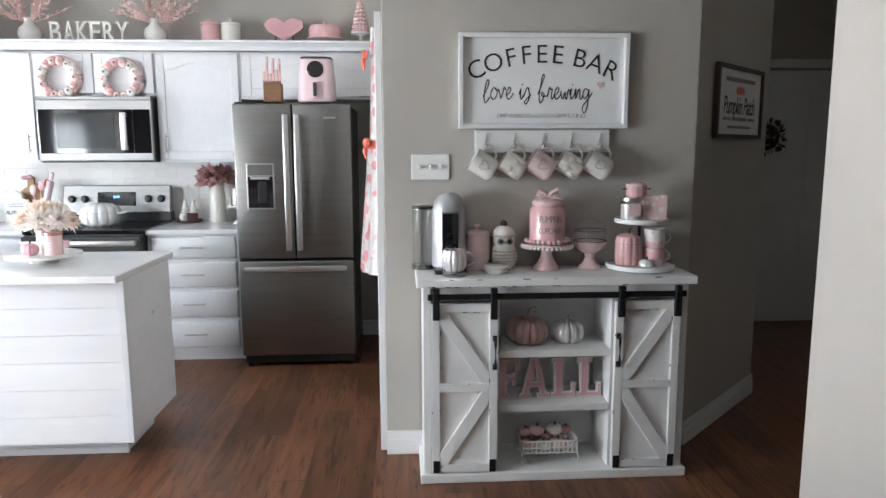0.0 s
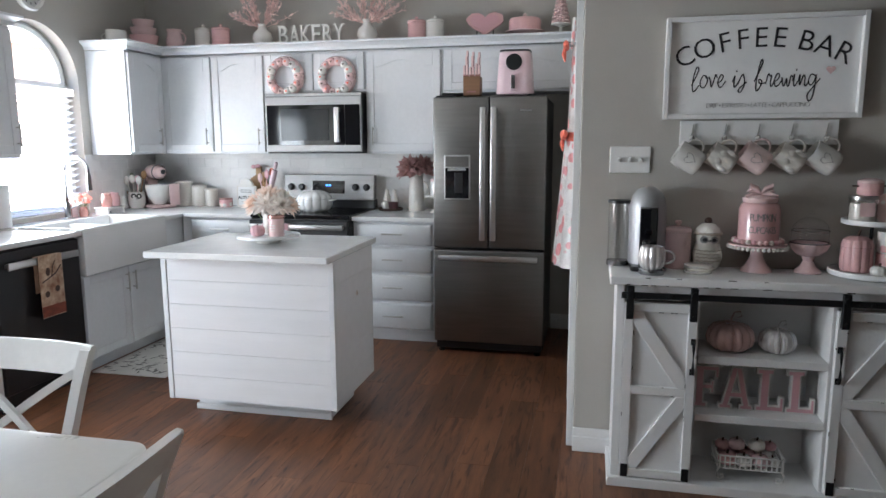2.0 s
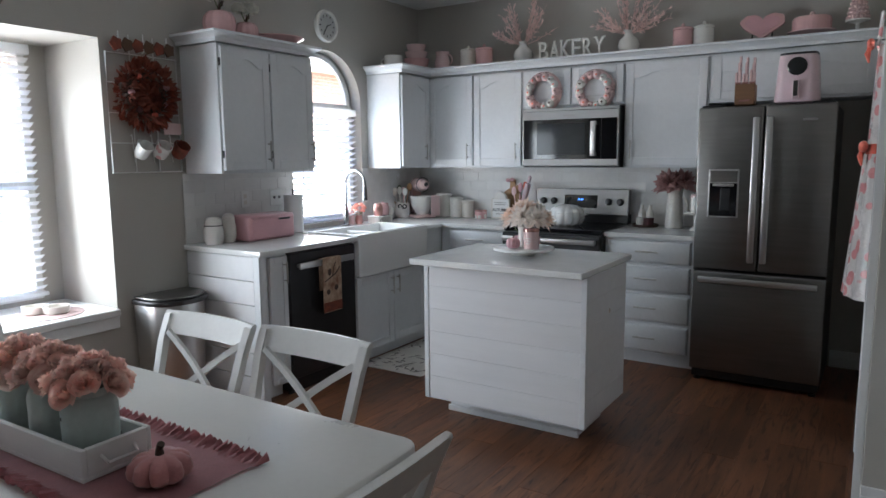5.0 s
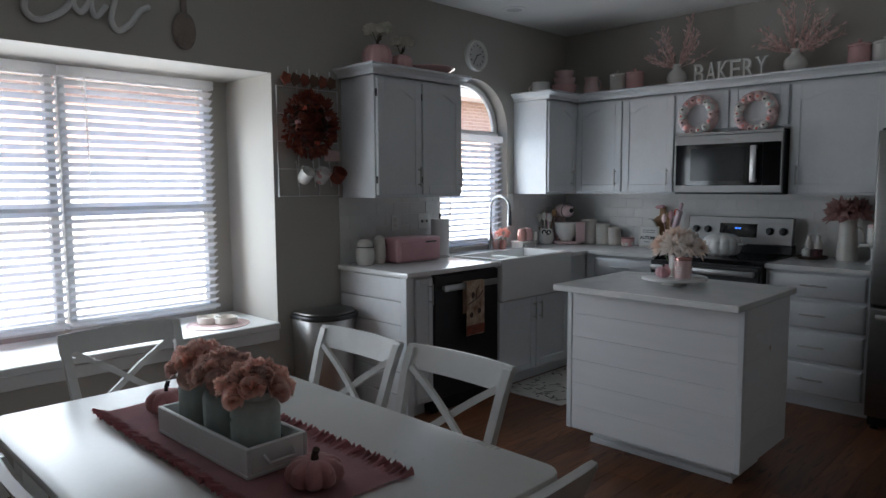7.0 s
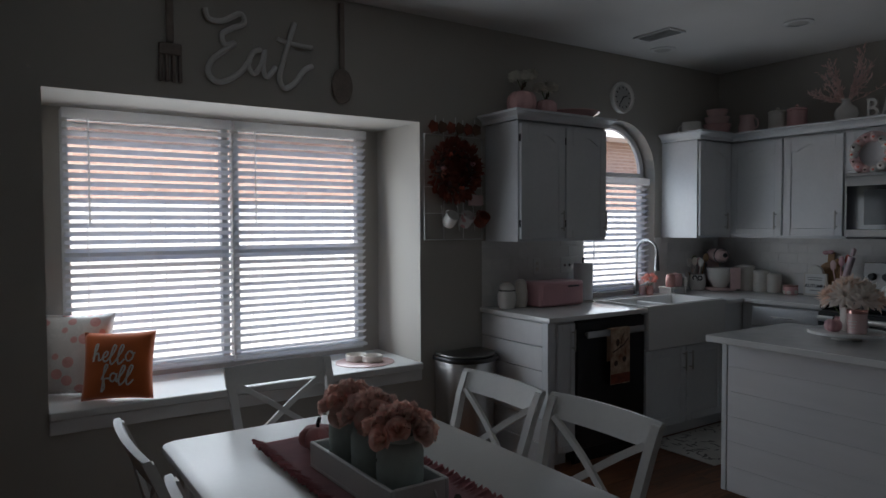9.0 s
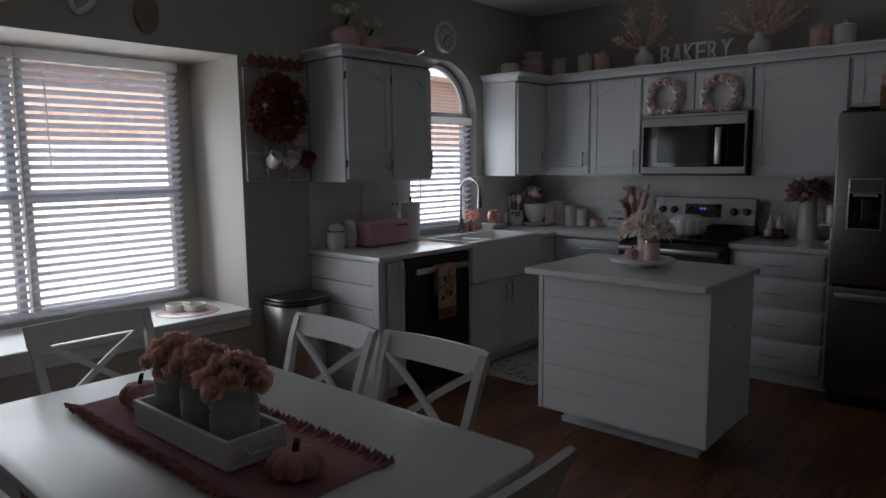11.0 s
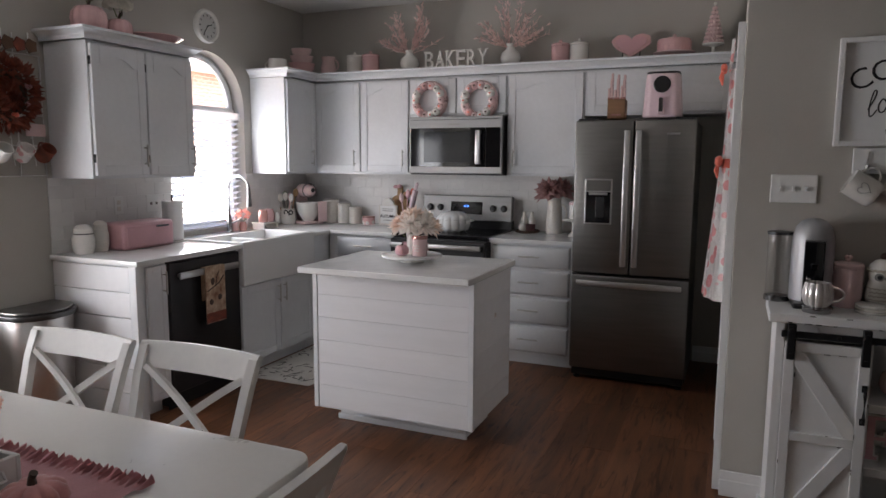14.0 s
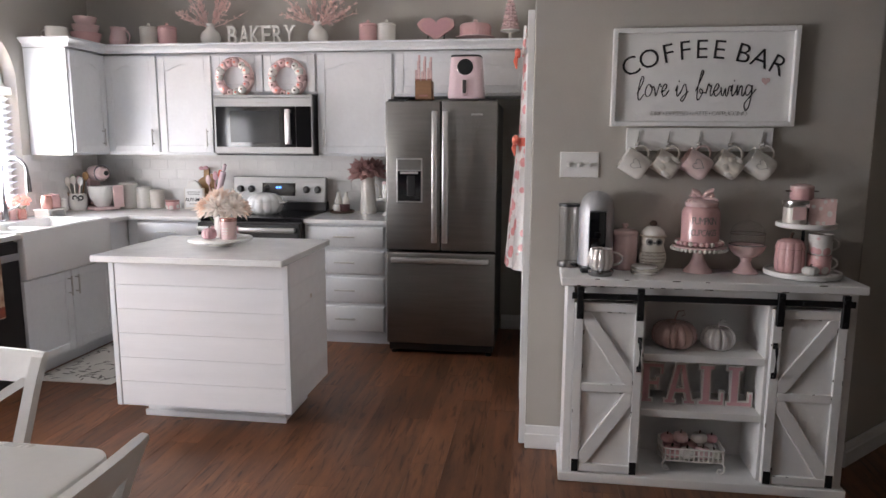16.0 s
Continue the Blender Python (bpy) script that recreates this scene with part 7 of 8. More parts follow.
# corner: utensil owl, mixer, canisters, signs
uo = thing("utensil_crock", "white owl crock with spoons and spatulas", "utensil holder", -3.405, 4.85, ZW, 16)
part("crock", lathe([(0, 0), (0.055, 0), (0.066, 0.03), (0.068, 0.08), (0.058, 0.13), (0.054, 0.13), (0.06, 0.08), (0, 0.02)], 36), "white", uo)
for sx in (-1, 1):
    e = part("eye", moved(lathe([(0, 0), (0.021, 0), (0.019, 0.005), (0, 0.006)], 20), pose(sx * 0.021 + 0.022, -0.060, 0.10, 90, 0, 22 + sx * 14)), "ink", uo)
    part("pupil", moved(lathe([(0, 0), (0.011, 0), (0.009, 0.003), (0, 0.004)], 14), pose(sx * 0.021 + 0.0245, -0.0665, 0.10, 90, 0, 22 + sx * 14)), "white", e)
part("beak", ball(0.008, (0.028, -0.066, 0.082), (0.7, 0.6, 1.2)), "grey_ink", uo)
for k, (mt, dx, dy, h_) in enumerate((("cream", -0.05, -0.03, 0.25), ("leafg", -0.03, 0.02, 0.27), ("cream", -0.01, -0.03, 0.26), ("pinkm", 0.02, -0.01, 0.255), ("wood", 0.055, 0.02, 0.29), ("white", -0.065, 0.01, 0.25), ("wood", -0.085, -0.02, 0.235), ("tan", -0.075, 0.03, 0.265), ("white", 0.035, -0.03, 0.25))):
    sp_ = part("utensil", join(tube([(dx * 0.3, dy * 0.3, 0.03), (dx, dy, h_ - 0.05)], 0.005, 8), ball(0.028, (dx * 1.1, dy * 1.1, h_ - 0.025), (0.85, 0.3, 1.3))), mt, uo)

mx = thing("stand_mixer", "pink stand mixer with a white bowl and a pink towel", "mixer", -3.29, 4.96, ZW, 58)
part("base", B((-0.10, 0.10, -0.13, 0.15, 0, 0.025), bevel=0.01, seg=2), "pink2", mx)
part("column", B((-0.045, 0.045, 0.07, 0.14, 0.025, 0.25), bevel=0.015, seg=2), "pink2", mx)
hd = moved(lathe([(0, -0.13), (0.035, -0.125), (0.055, -0.095), (0.060, -0.03), (0.055, 0.05), (0.04, 0.10), (0, 0.12)], 28), pose(0, 0.0, 0.285, 90))
part("head", hd, "pink2", mx)
part("band", moved(ring(0.060, 0.005, 28, 6), pose(0, -0.06, 0.285)), "chrome", mx)
part("attachment_hub", ball(0.02, (0, -0.135, 0.29), (1, 0.5, 1)), "black", mx)
part("bowl", moved(lathe([(0, 0.026), (0.05, 0.026), (0.06, 0.04), (0.095, 0.10), (0.108, 0.185), (0.103, 0.185), (0.088, 0.10), (0, 0.045)], 36), pose(0, -0.04, 0)), "white", mx)
part("towel", join(B((0.035, 0.118, -0.155, -0.150, 0.02, 0.19), (0.112, 0.118, -0.15, -0.02, 0.02, 0.19), bevel=0.002)), "pink2", mx, "pink tea towel draped over the bowl")
for x, y, r_, h_ in ((-3.130, 5.10, 0.069, 0.185), (-3.008, 5.12, 0.060, 0.152), (-2.902, 5.13, 0.054, 0.126)):
    canister("canister", "cream ceramic canister with a wooden-edged lid", x, y, ZW, r_, h_, "cream", None, group="canister set")
cb_ = thing("candle_tin", "pink and copper printed candle jar", "candle", -2.745, 5.08, ZW)
part("jar", lathe([(0, 0), (0.05, 0), (0.053, 0.01), (0.053, 0.06), (0, 0.06)], 28), "spot2", cb_)
part("lid", lathe([(0, 0.0605), (0.054, 0.0605), (0.054, 0.072), (0, 0.074)], 28), "rose", cb_)
au = thing("counter_sign", "white arched wooden sign lettered autumn", "sign", -2.566, 5.105, ZW)
part("board", moved(plate([(-0.088, 0), (0.085, 0), (0.085, 0.17)] + arc(0, 0.17, 0.06, 0, 180, 14) + [(-0.085, 0.17)], 0.02, 0.002), pose(0, 0.01, 0)), "cream", au)
part("panel", B((-0.072, 0.072, -0.013, -0.0102, 0.015, 0.165)), "paper", au)
part("lettering", moved(words("AUTUMN", 0.036, 0.001, 0.95, bold=0.0006), pose(0, -0.0138, 0.075)), "ink", au, smooth=False)
part("small_lines", B((-0.05, 0.05, -0.0142, -0.0131, 0.118, 0.124), (-0.055, 0.055, -0.0142, -0.0131, 0.135, 0.140), (-0.04, 0.04, -0.0142, -0.0131, 0.04, 0.045)), "grey_ink", au, smooth=False)
part("arch_cap", moved(plate(arc(0, 0.17, 0.055, 0, 180, 14), 0.006), pose(0, -0.0103, 0)), "white", au)
dc = thing("cutting_board", "wooden pumpkin-shaped cutting board behind the sign", "cutting board", -2.50, 5.165, ZW)
part("board", moved(plate([(0.10 * math.cos(a) * (1 + 0.06 * math.cos(5 * a)), 0.13 + 0.13 * math.sin(a)) for a in (2 * math.pi * k / 40 for k in range(40))], 0.016, 0.003), pose(0, 0.01, 0.0, -6)), "wood", dc)
part("neck", moved(B((-0.025, 0.025, -0.016, 0, 0.25, 0.33), bevel=0.004), pose(0, 0.01, 0, -6)), "wood", dc)
part("ribbon", join(ball(0.02, (-0.018, -0.018, 0.325), (1.2, 0.5, 0.8)), ball(0.02, (0.018, -0.018, 0.33), (1.2, 0.5, 0.8))), "pinkm", dc)
uc = thing("utensil_crock", "white crock of pink and wooden utensils by the range", "utensil holder", -2.383, 5.07, ZW)
part("crock", lathe([(0, 0), (0.042, 0), (0.045, 0.12), (0.042, 0.12), (0.04, 0.01), (0, 0.008)], 28), "white", uc)
for k, (mt, dx, dy, h_) in enumerate((("pinkm", 0.02, -0.01, 0.29), ("ribbon", 0.05, 0.01, 0.30), ("wood", -0.02, 0.02, 0.27), ("pink2", -0.03, -0.02, 0.26))):
    part("utensil", join(tube([(dx * 0.3, dy * 0.3, 0.02), (dx, dy, h_ - 0.05)], 0.005, 8), ball(0.026, (dx * 1.1, dy, h_ - 0.02), (0.85, 0.3, 1.5))), mt, uc)
part("rolling_pin", moved(join(lathe([(0, 0), (0.022, 0.004), (0.024, 0.24), (0, 0.245)], 18), lathe([(0, 0.245), (0.012, 0.25), (0.014, 0.30), (0, 0.31)], 14)), pose(0.02, 0.0, 0.07, 0, 16)), "lilac", uc)

# range: pumpkin pot and towel
pp = thing("pumpkin_pot", "white enamel pumpkin-shaped casserole on the cooktop", "casserole", -1.845, 4.79, 0.923)
part("pot", lathe([(0, 0), (0.09, 0), (0.12, 0.02), (0.135, 0.06), (0.128, 0.095), (0, 0.095)], 72, 12, 0.07), "sink", pp)
part("lid", lathe([(0.130, 0.096), (0.130, 0.104), (0.118, 0.125), (0.075, 0.150), (0.02, 0.158), (0, 0.158)], 72, 12, 0.07), "sink", pp)
part("stem_knob", tube([(0, 0, 0.155), (0, 0, 0.18), (0.006, 0, 0.197), (0.025, 0, 0.205), (0.034, 0, 0.196)], 0.008, 8), "iron", pp)
for sx in (-1, 1):
    part("side_handle", tube([(sx * 0.125, -0.03, 0.085), (sx * 0.155, -0.025, 0.088), (sx * 0.155, 0.025, 0.088), (sx * 0.125, 0.03, 0.085)], 0.007, 8), "sink", pp)
tw = thing("oven_towel", "pink tea towel over the oven handle", "towel", -2.00, 4.444, 0.864)
part("cloth", join(B((-0.10, 0.10, -0.015, -0.0105, -0.34, 0.003), (-0.10, 0.10, -0.0105, 0.0105, 0.0, 0.003), (-0.10, 0.10, 0.0105, 0.014, -0.20, 0.003), bevel=0.001)), "pinkm", tw)

def big_bloom(c, axis, r, n, rnd, broad=0.19):
    """Dahlia: layers of pointed, cupped petals that open round its axis."""
    turn = axis.to_track_quat("Z", "Y").to_matrix()
    bm = bmesh.new()
    for k in range(n):
        u = (k + 0.5) / n
        el = radians(82 - 88 * u) + rnd.uniform(-0.12, 0.12)
        a = k * 2.39996 + rnd.uniform(-0.15, 0.15)
        o = turn @ Vector((math.cos(el) * math.cos(a), math.cos(el) * math.sin(a), math.sin(el)))
        side = turn @ Vector((-math.sin(a), math.cos(a), 0))
        up = o.cross(side)
        ln = r * (0.55 + 0.5 * u) * rnd.uniform(0.85, 1.15)
        w_ = ln * broad
        b = c + o * r * 0.08
        spine = [b, b + o * ln * 0.45 + up * w_ * 0.5, b + o * ln + up * w_ * 0.1]
        l1, r1 = b + o * ln * 0.5 + side * w_, b + o * ln * 0.5 - side * w_
        vs = [bm.verts.new(v) for v in (spine[0], l1, spine[2], r1, spine[1])]
        for q in ((0, 1, 4), (1, 2, 4), (2, 3, 4), (3, 0, 4)):
            bm.faces.new([vs[z] for z in q])
    return bm


# right of the range
ty = thing("wooden_tray", "small round dark wooden tray beside the range", "tray", -1.33, 5.05, ZW)
part("tray", lathe([(0, 0), (0.085, 0), (0.095, 0.006), (0.095, 0.018), (0.09, 0.02), (0.088, 0.01), (0, 0.009)], 36), "darkwood", ty)
for k, (dx, dy, mt) in enumerate(((-0.03, -0.03, "white"), (0.03, -0.025, "leaf_dk"), (0.025, 0.03, "cream"), (-0.035, 0.03, "cream"))):
    z_ = ZW + 0.0102
    if k == 0:
        bn = thing("bunny_shaker", "white rabbit-shaped shaker on the wooden tray", "shaker", -1.33 + dx, 5.05 + dy, z_)
        part("body", lathe([(0, 0), (0.026, 0), (0.033, 0.03), (0.026, 0.055), (0, 0.06)], 24), "white", bn)
        for sx in (-1, 1):
            part("ear", ball(0.008, (sx * 0.009, 0, 0.078), (0.8, 0.6, 2.6)), "white", bn)
    elif k == 1:
        solo("jar_candle", lathe([(0, 0), (0.036, 0), (0.037, 0.055), (0, 0.055)], 26), "leaf_dk", "dark red jar candle on the wooden tray", "candle", at=(-1.33 + dx, 5.05 + dy, z_))
    else:
        solo("bottle", lathe([(0, 0), (0.026, 0), (0.028, 0.05), (0.026, 0.09), (0.012, 0.12), (0.015, 0.145), (0, 0.148)], 24), mt, "cream ceramic bottle on the wooden tray", "bottle", at=(-1.33 + dx, 5.05 + dy, z_))
pi = thing("pitcher", "tall white pitcher with faded pink dots holding dried flowers", "pitcher", -1.125, 5.06, ZW)
part("jug", lathe([(0, 0), (0.062, 0), (0.064, 0.02), (0.056, 0.16), (0.05, 0.25), (0.057, 0.282), (0.053, 0.282), (0.045, 0.25), (0, 0.02)], 36), "cream", pi)
part("handle", handle_loop(0.052, 0.09, 0.22, 0.045, 0.008), "cream", pi)
M["dried"] = petal_mat("dusty pink dried petals", (0.62, 0.40, 0.38), 0.8, vary=0.2, scale=20, second=(0.42, 0.22, 0.21))
df = thing("dried_flowers", "dusty pink dried flowers in the pitcher", "flowers", -1.125, 5.06, ZW + 0.262)
rnd = random.Random(21)
for k in range(8):
    c_ = Vector((0.085 * math.cos(k * 2.4) * (k / 7) ** 0.5, 0.055 * math.sin(k * 2.4) * (k / 7) ** 0.5, 0.05 + 0.02 * (k % 2)))
    tagged(part("bloom", big_bloom(c_, Vector((c_.x * 10, c_.y * 10 - 0.2, 0.7)).normalized(), 0.108, 34, rnd, 0.27), "dried", df, smooth=False), kind="stuff")
part("stems", join(*[tube([(0, 0, -0.1), (0.06 * math.cos(k * 2.4), 0.05 * math.sin(k * 2.4), 0.06)], 0.003, 5) for k in range(7)]), "darkwood", df)
cs3 = thing("cake_stand", "small white pedestal stand with a beaded edge", "cake stand", -0.945, 4.93, ZW)
part("stand", lathe([(0, 0), (0.045, 0), (0.04, 0.008), (0.015, 0.03), (0.015, 0.10), (0.04, 0.115), (0.072, 0.12), (0.074, 0.13), (0, 0.13)], 36), "white", cs3)
part("beaded_edge", join(*[ball(0.007, (0.073 * math.cos(2 * math.pi * k / 28), 0.073 * math.sin(2 * math.pi * k / 28), 0.118), (1, 1, 1), 1) for k in range(28)]), "white", cs3)
canister("lidded_jar", "small white jar with a pink lid on the pedestal stand", -0.945, 4.93, ZW + 0.1305, 0.04, 0.10, "white", "ball", "pink2")

# ---- dishwasher towel ----
M["towel_print"] = mat("autumn print cotton", (0.66, 0.50, 0.36), 0.85, vary=0.2, scale=14, second=(0.22, 0.09, 0.05), bump=0.2)
tw = thing("kitchen_towel", "cream and rust printed owl towel over the dishwasher handle", "towel", -2.763, 3.19, 0.815, 90)
part("cloth", B((-0.085, 0.085, -0.0135, -0.009, -0.34, 0.006), (-0.085, 0.085, -0.009, 0.022, 0.003, 0.006), (-0.085, 0.085, 0.0185, 0.022, -0.20, 0.003), bevel=0.001), "towel_print", tw)
part("hem_band", B((-0.0855, 0.0855, -0.0145, -0.0136, -0.335, -0.275)), "leaf_red", tw)
part("branch_motif", join(tube([(-0.07, -0.0142, -0.14), (-0.02, -0.0142, -0.12), (0.03, -0.0142, -0.10), (0.07, -0.0142, -0.06)], 0.004, 5), tube([(0.0, -0.0142, -0.11), (0.01, -0.0142, -0.06), (0.03, -0.0142, -0.03)], 0.003, 5), ball(0.02, (-0.025, -0.0135, -0.085), (0.8, 0.06, 1.2)), ball(0.018, (-0.04, -0.0135, -0.21), (1, 0.06, 1)), ball(0.018, (0.035, -0.0135, -0.19), (1, 0.06, 1))), "darkwood", tw)

# ---- step bin ----
def d_shape(w, d, n=16):
    return [(-w / 2, 0), (-w / 2, -d * 0.45)] + [(-w / 2 * math.cos(math.pi * k / n), -d * 0.45 - d * 0.55 * math.sin(math.pi * k / n)) for k in range(1, n)] + [(w / 2, -d * 0.45), (w / 2, 0)]


bn = thing("step_bin", "brushed steel step bin with a dark domed lid", "trash can", -3.445, 2.455, 0, 90)
part("can", slab(d_shape(0.36, 0.27), 0.03, 0.615, 0.004), "steel_h", bn)
for v in bn.children[0].data.vertices:
    f_ = 0.9 + 0.1 * v.co.z / 0.615
    v.co.x, v.co.y = v.co.x * f_, v.co.y * f_
part("base", slab(d_shape(0.335, 0.255), 0.0, 0.035, 0.004), "black", bn)
part("lid_rim", slab(d_shape(0.385, 0.29), 0.616, 0.645, 0.006), "dark_steel", bn)
part("lid", slab(d_shape(0.36, 0.27), 0.646, 0.662, 0.012), "steel_v", bn)
part("pedal", B((-0.05, 0.05, -0.30, -0.25, 0.012, 0.024), bevel=0.004), "steel_h", bn)

# ---- rug ----
M["rug"] = mat("pale woven rug", (0.66, 0.64, 0.60), 0.95, vary=0.06, scale=5, bump=0.4, grain=300)
rg = thing("kitchen_rug", "pale rug with grey leaf motifs in front of the sink", "rug", -2.60, 4.05, 0.001)
part("rug", slab(rounded(-0.27, 0.25, -0.48, 0.48, 0.012), 0.0, 0.007, 0.002), "rug", rg)
M["motif"] = mat("grey leaf print", (0.20, 0.19, 0.18), 0.95, vary=0.1)
rnd = random.Random(9)
mo = bmesh.new()
for k in range(95):
    x, y, a, s = rnd.uniform(-0.24, 0.22), rnd.uniform(-0.45, 0.45), rnd.uniform(0, 6.28), rnd.uniform(0.018, 0.04)
    pts = [(-1, 0), (-0.3, 0.42), (0.4, 0.36), (1, 0), (0.4, -0.1), (-0.3, -0.05)]
    mo.faces.new([mo.verts.new((x + s * (u * math.cos(a) - w_ * math.sin(a)), y + s * (u * math.sin(a) + w_ * math.cos(a)), 0.0076)) for u, w_ in pts])
tagged(part("printed_motif", mo, "motif", rg, "grey printed leaves", smooth=False), kind="stuff")

# ---- on the island ----
is_ = thing("cake_stand", "low white marble pedestal plate on the island", "cake stand", -1.475, 3.29, CT + 0.001)
part("foot", lathe([(0, 0), (0.065, 0), (0.06, 0.012), (0.04, 0.022), (0, 0.022)], 32), "white", is_)
part("plate", lathe([(0, 0.022), (0.15, 0.024), (0.164, 0.028), (0.164, 0.040), (0.160, 0.042), (0, 0.042)], 48), "quartz", is_)
zi = CT + 0.0435
vs_ = thing("flower_vase", "white vase with peach and cream silk flowers", "vase", -1.468, 3.30, zi)
part("vase", lathe([(0, 0), (0.036, 0), (0.038, 0.11), (0.034, 0.11), (0.033, 0.01), (0, 0.008)], 28), "white", vs_)
rnd = random.Random(31)
M["petal_d"] = petal_mat("peach silk petals", (0.96, 0.84, 0.76), 0.7, vary=0.06, scale=25, second=(0.95, 0.74, 0.62))


for k, (dx, dy, dz, r_) in enumerate(((0.01, -0.055, 0.16, 0.078), (-0.07, -0.03, 0.155, 0.074), (0.078, -0.03, 0.155, 0.076), (-0.05, 0.03, 0.185, 0.072), (0.05, 0.03, 0.19, 0.072), (0.1, 0.03, 0.145, 0.064), (-0.095, 0.03, 0.14, 0.064), (0, -0.01, 0.2, 0.074))):
    tagged(part("bloom", big_bloom(Vector((dx, dy, dz)), Vector((dx * 9, dy * 9 - 0.25, 0.55)).normalized(), r_, 56, rnd), ("petal_i", "petal_d")[k % 2], vs_, smooth=False), kind="stuff")
part("stems", join(*[tube([(0, 0, 0.02), (dx * 0.7, dy * 0.7, dz)], 0.003, 5) for dx, dy, dz in ((0, -0.05, 0.16), (-0.09, -0.01, 0.145), (0.09, -0.02, 0.15), (0.13, 0.03, 0.12), (-0.125, 0.03, 0.115))]), "leafg", vs_)
pumpkin("small_pumpkin", "small pink glittered pumpkin on the island plate", -1.492, 3.205, zi, 0.038, "pinkm", curl=False, high=0.95)
cn = thing("jar_candle", "pink jar candle with a copper rim on the island plate", "candle", -1.402, 3.235, zi)
part("jar", lathe([(0, 0), (0.04, 0), (0.041, 0.09), (0.038, 0.09), (0.037, 0.075), (0, 0.075)], 32), "pink2", cn)
part("lid", lathe([(0.040, 0.0905), (0.043, 0.0905), (0.043, 0.106), (0.038, 0.109), (0, 0.109)], 32), "rose", cn)
part("label_lines", B((-0.018, 0.018, -0.0425, -0.0405, 0.055, 0.059), (-0.015, 0.015, -0.0425, -0.0405, 0.042, 0.046), (-0.012, 0.012, -0.0425, -0.0405, 0.028, 0.032)), "white", cn)

# ---- on the dining table ----
M["runner"] = mat("rose pink cotton", (0.62, 0.27, 0.29), 0.85, vary=0.12, scale=8, bump=0.4, grain=200, sheen=0.3)
rn = thing("table_runner", "rose pink table runner with gathered ruffle edges", "table runner", -1.545, 0.855, TZ + 0.001)
rnd = random.Random(3)
bm = bmesh.new()
nx, ny = 40, 8
g_ = [[bm.verts.new((-0.50 + 1.0 * i / nx, -0.155 + 0.31 * j / ny, 0.006 + 0.0045 * noise.noise((i * 0.42, j * 0.75, 1)) + 0.002 * noise.noise((i * 0.9, j * 1.6, 4)))) for j in range(ny + 1)] for i in range(nx + 1)]
for i in range(nx):
    for j in range(ny):
        bm.faces.new((g_[i][j], g_[i + 1][j], g_[i + 1][j + 1], g_[i][j + 1]))
bmesh.ops.solidify(bm, geom=list(bm.faces), thickness=0.0015)
part("cloth", bm, "runner", rn)
for sy in (-1, 1):
    bm = bmesh.new()
    rows_ = []
    n_ = 260
    for k in range(n_ + 1):
        x = -0.515 + 1.03 * k / n_
        row_ = []
        for j in range(4):
            amp = 0.009 * j / 3
            row_.append(bm.verts.new((x + 0.004 * math.sin(k * 1.7) * j / 3, sy * (0.148 + 0.014 * j + 0.004 * math.sin(k * 0.9 + j)), 0.006 + amp * (1 + math.sin(k * 1.25 + 0.6 * math.sin(k * 0.31))))))
        rows_.append(row_)
    for a, b in zip(rows_, rows_[1:]):
        for j in range(3):
            bm.faces.new((a[j], b[j], b[j + 1], a[j + 1]))
    bmesh.ops.solidify(bm, geom=list(bm.faces), thickness=0.0015)
    part("ruffle", bm, "runner", rn)

zt = TZ + 0.0082
ty = thing("table_tray", "long white wooden tray with painted end handles", "tray", -1.518, 0.828, zt, 1)
part("tray_floor", B((-0.235, 0.235, -0.085, 0.085, 0, 0.012), bevel=0.0025), "distress", ty)
for y in (-0.085, 0.073):
    part("long_side", B((-0.235, 0.235, y, y + 0.012, 0.0115, 0.075), bevel=0.0025), "distress", ty)
for x in (-0.235, 0.223):
    part("short_side", B((x, x + 0.012, -0.073, 0.073, 0.0115, 0.075), bevel=0.0025), "distress", ty)
for sx in (-1, 1):
    part("handle", tube([(sx * 0.235, -0.04, 0.05), (sx * 0.255, -0.035, 0.035), (sx * 0.255, 0.035, 0.035), (sx * 0.235, 0.04, 0.05)], 0.004, 6), "distress", ty)
M["sage"] = mat("pale sage painted glass", (0.50, 0.57, 0.54), 0.6, vary=0.08, scale=12)
M["rose_c"] = petal_mat("peach rose petals", (0.93, 0.76, 0.67), 0.6, vary=0.12, scale=3, second=(0.86, 0.50, 0.44), random_tone=0.2)


def rose_mesh(seed):
    """A rose head about 1 across: curled petals in a spiral, opening outwards."""
    rnd = random.Random(seed)
    bm = bmesh.new()
    root = bm.verts.new((0, 0, -0.12))
    for k in range(22):
        u = k / 21
        a = k * 2.39996
        rad = 0.05 + 0.34 * u
        hgt = 0.62 - 0.30 * u
        half = 1.25 - 0.25 * u
        rows_ = []
        for i in range(6):
            q = -half + 2 * half * i / 5
            row_ = []
            for j in range(1, 4):
                v = j / 3
                flare = rad * (0.55 + 0.45 * v) + (0.16 * u) * v * v
                ang = a + q * (1.0 - 0.25 * v * v)
                z = v * hgt * (1 - 0.12 * (q / half) ** 2) - 0.05 * u + (-0.10 * u * max(0, v - 0.7))
                row_.append(bm.verts.new((flare * math.cos(ang), flare * math.sin(ang), z)))
            rows_.append(row_)
        for p, q_ in zip(rows_, rows_[1:]):
            bm.faces.new((root, q_[0], p[0]))
            for j in range(2):
                bm.faces.new((p[j], q_[j], q_[j + 1], p[j + 1]))
    return mesh_of(bm, "rose", "rose_c", True, 80)


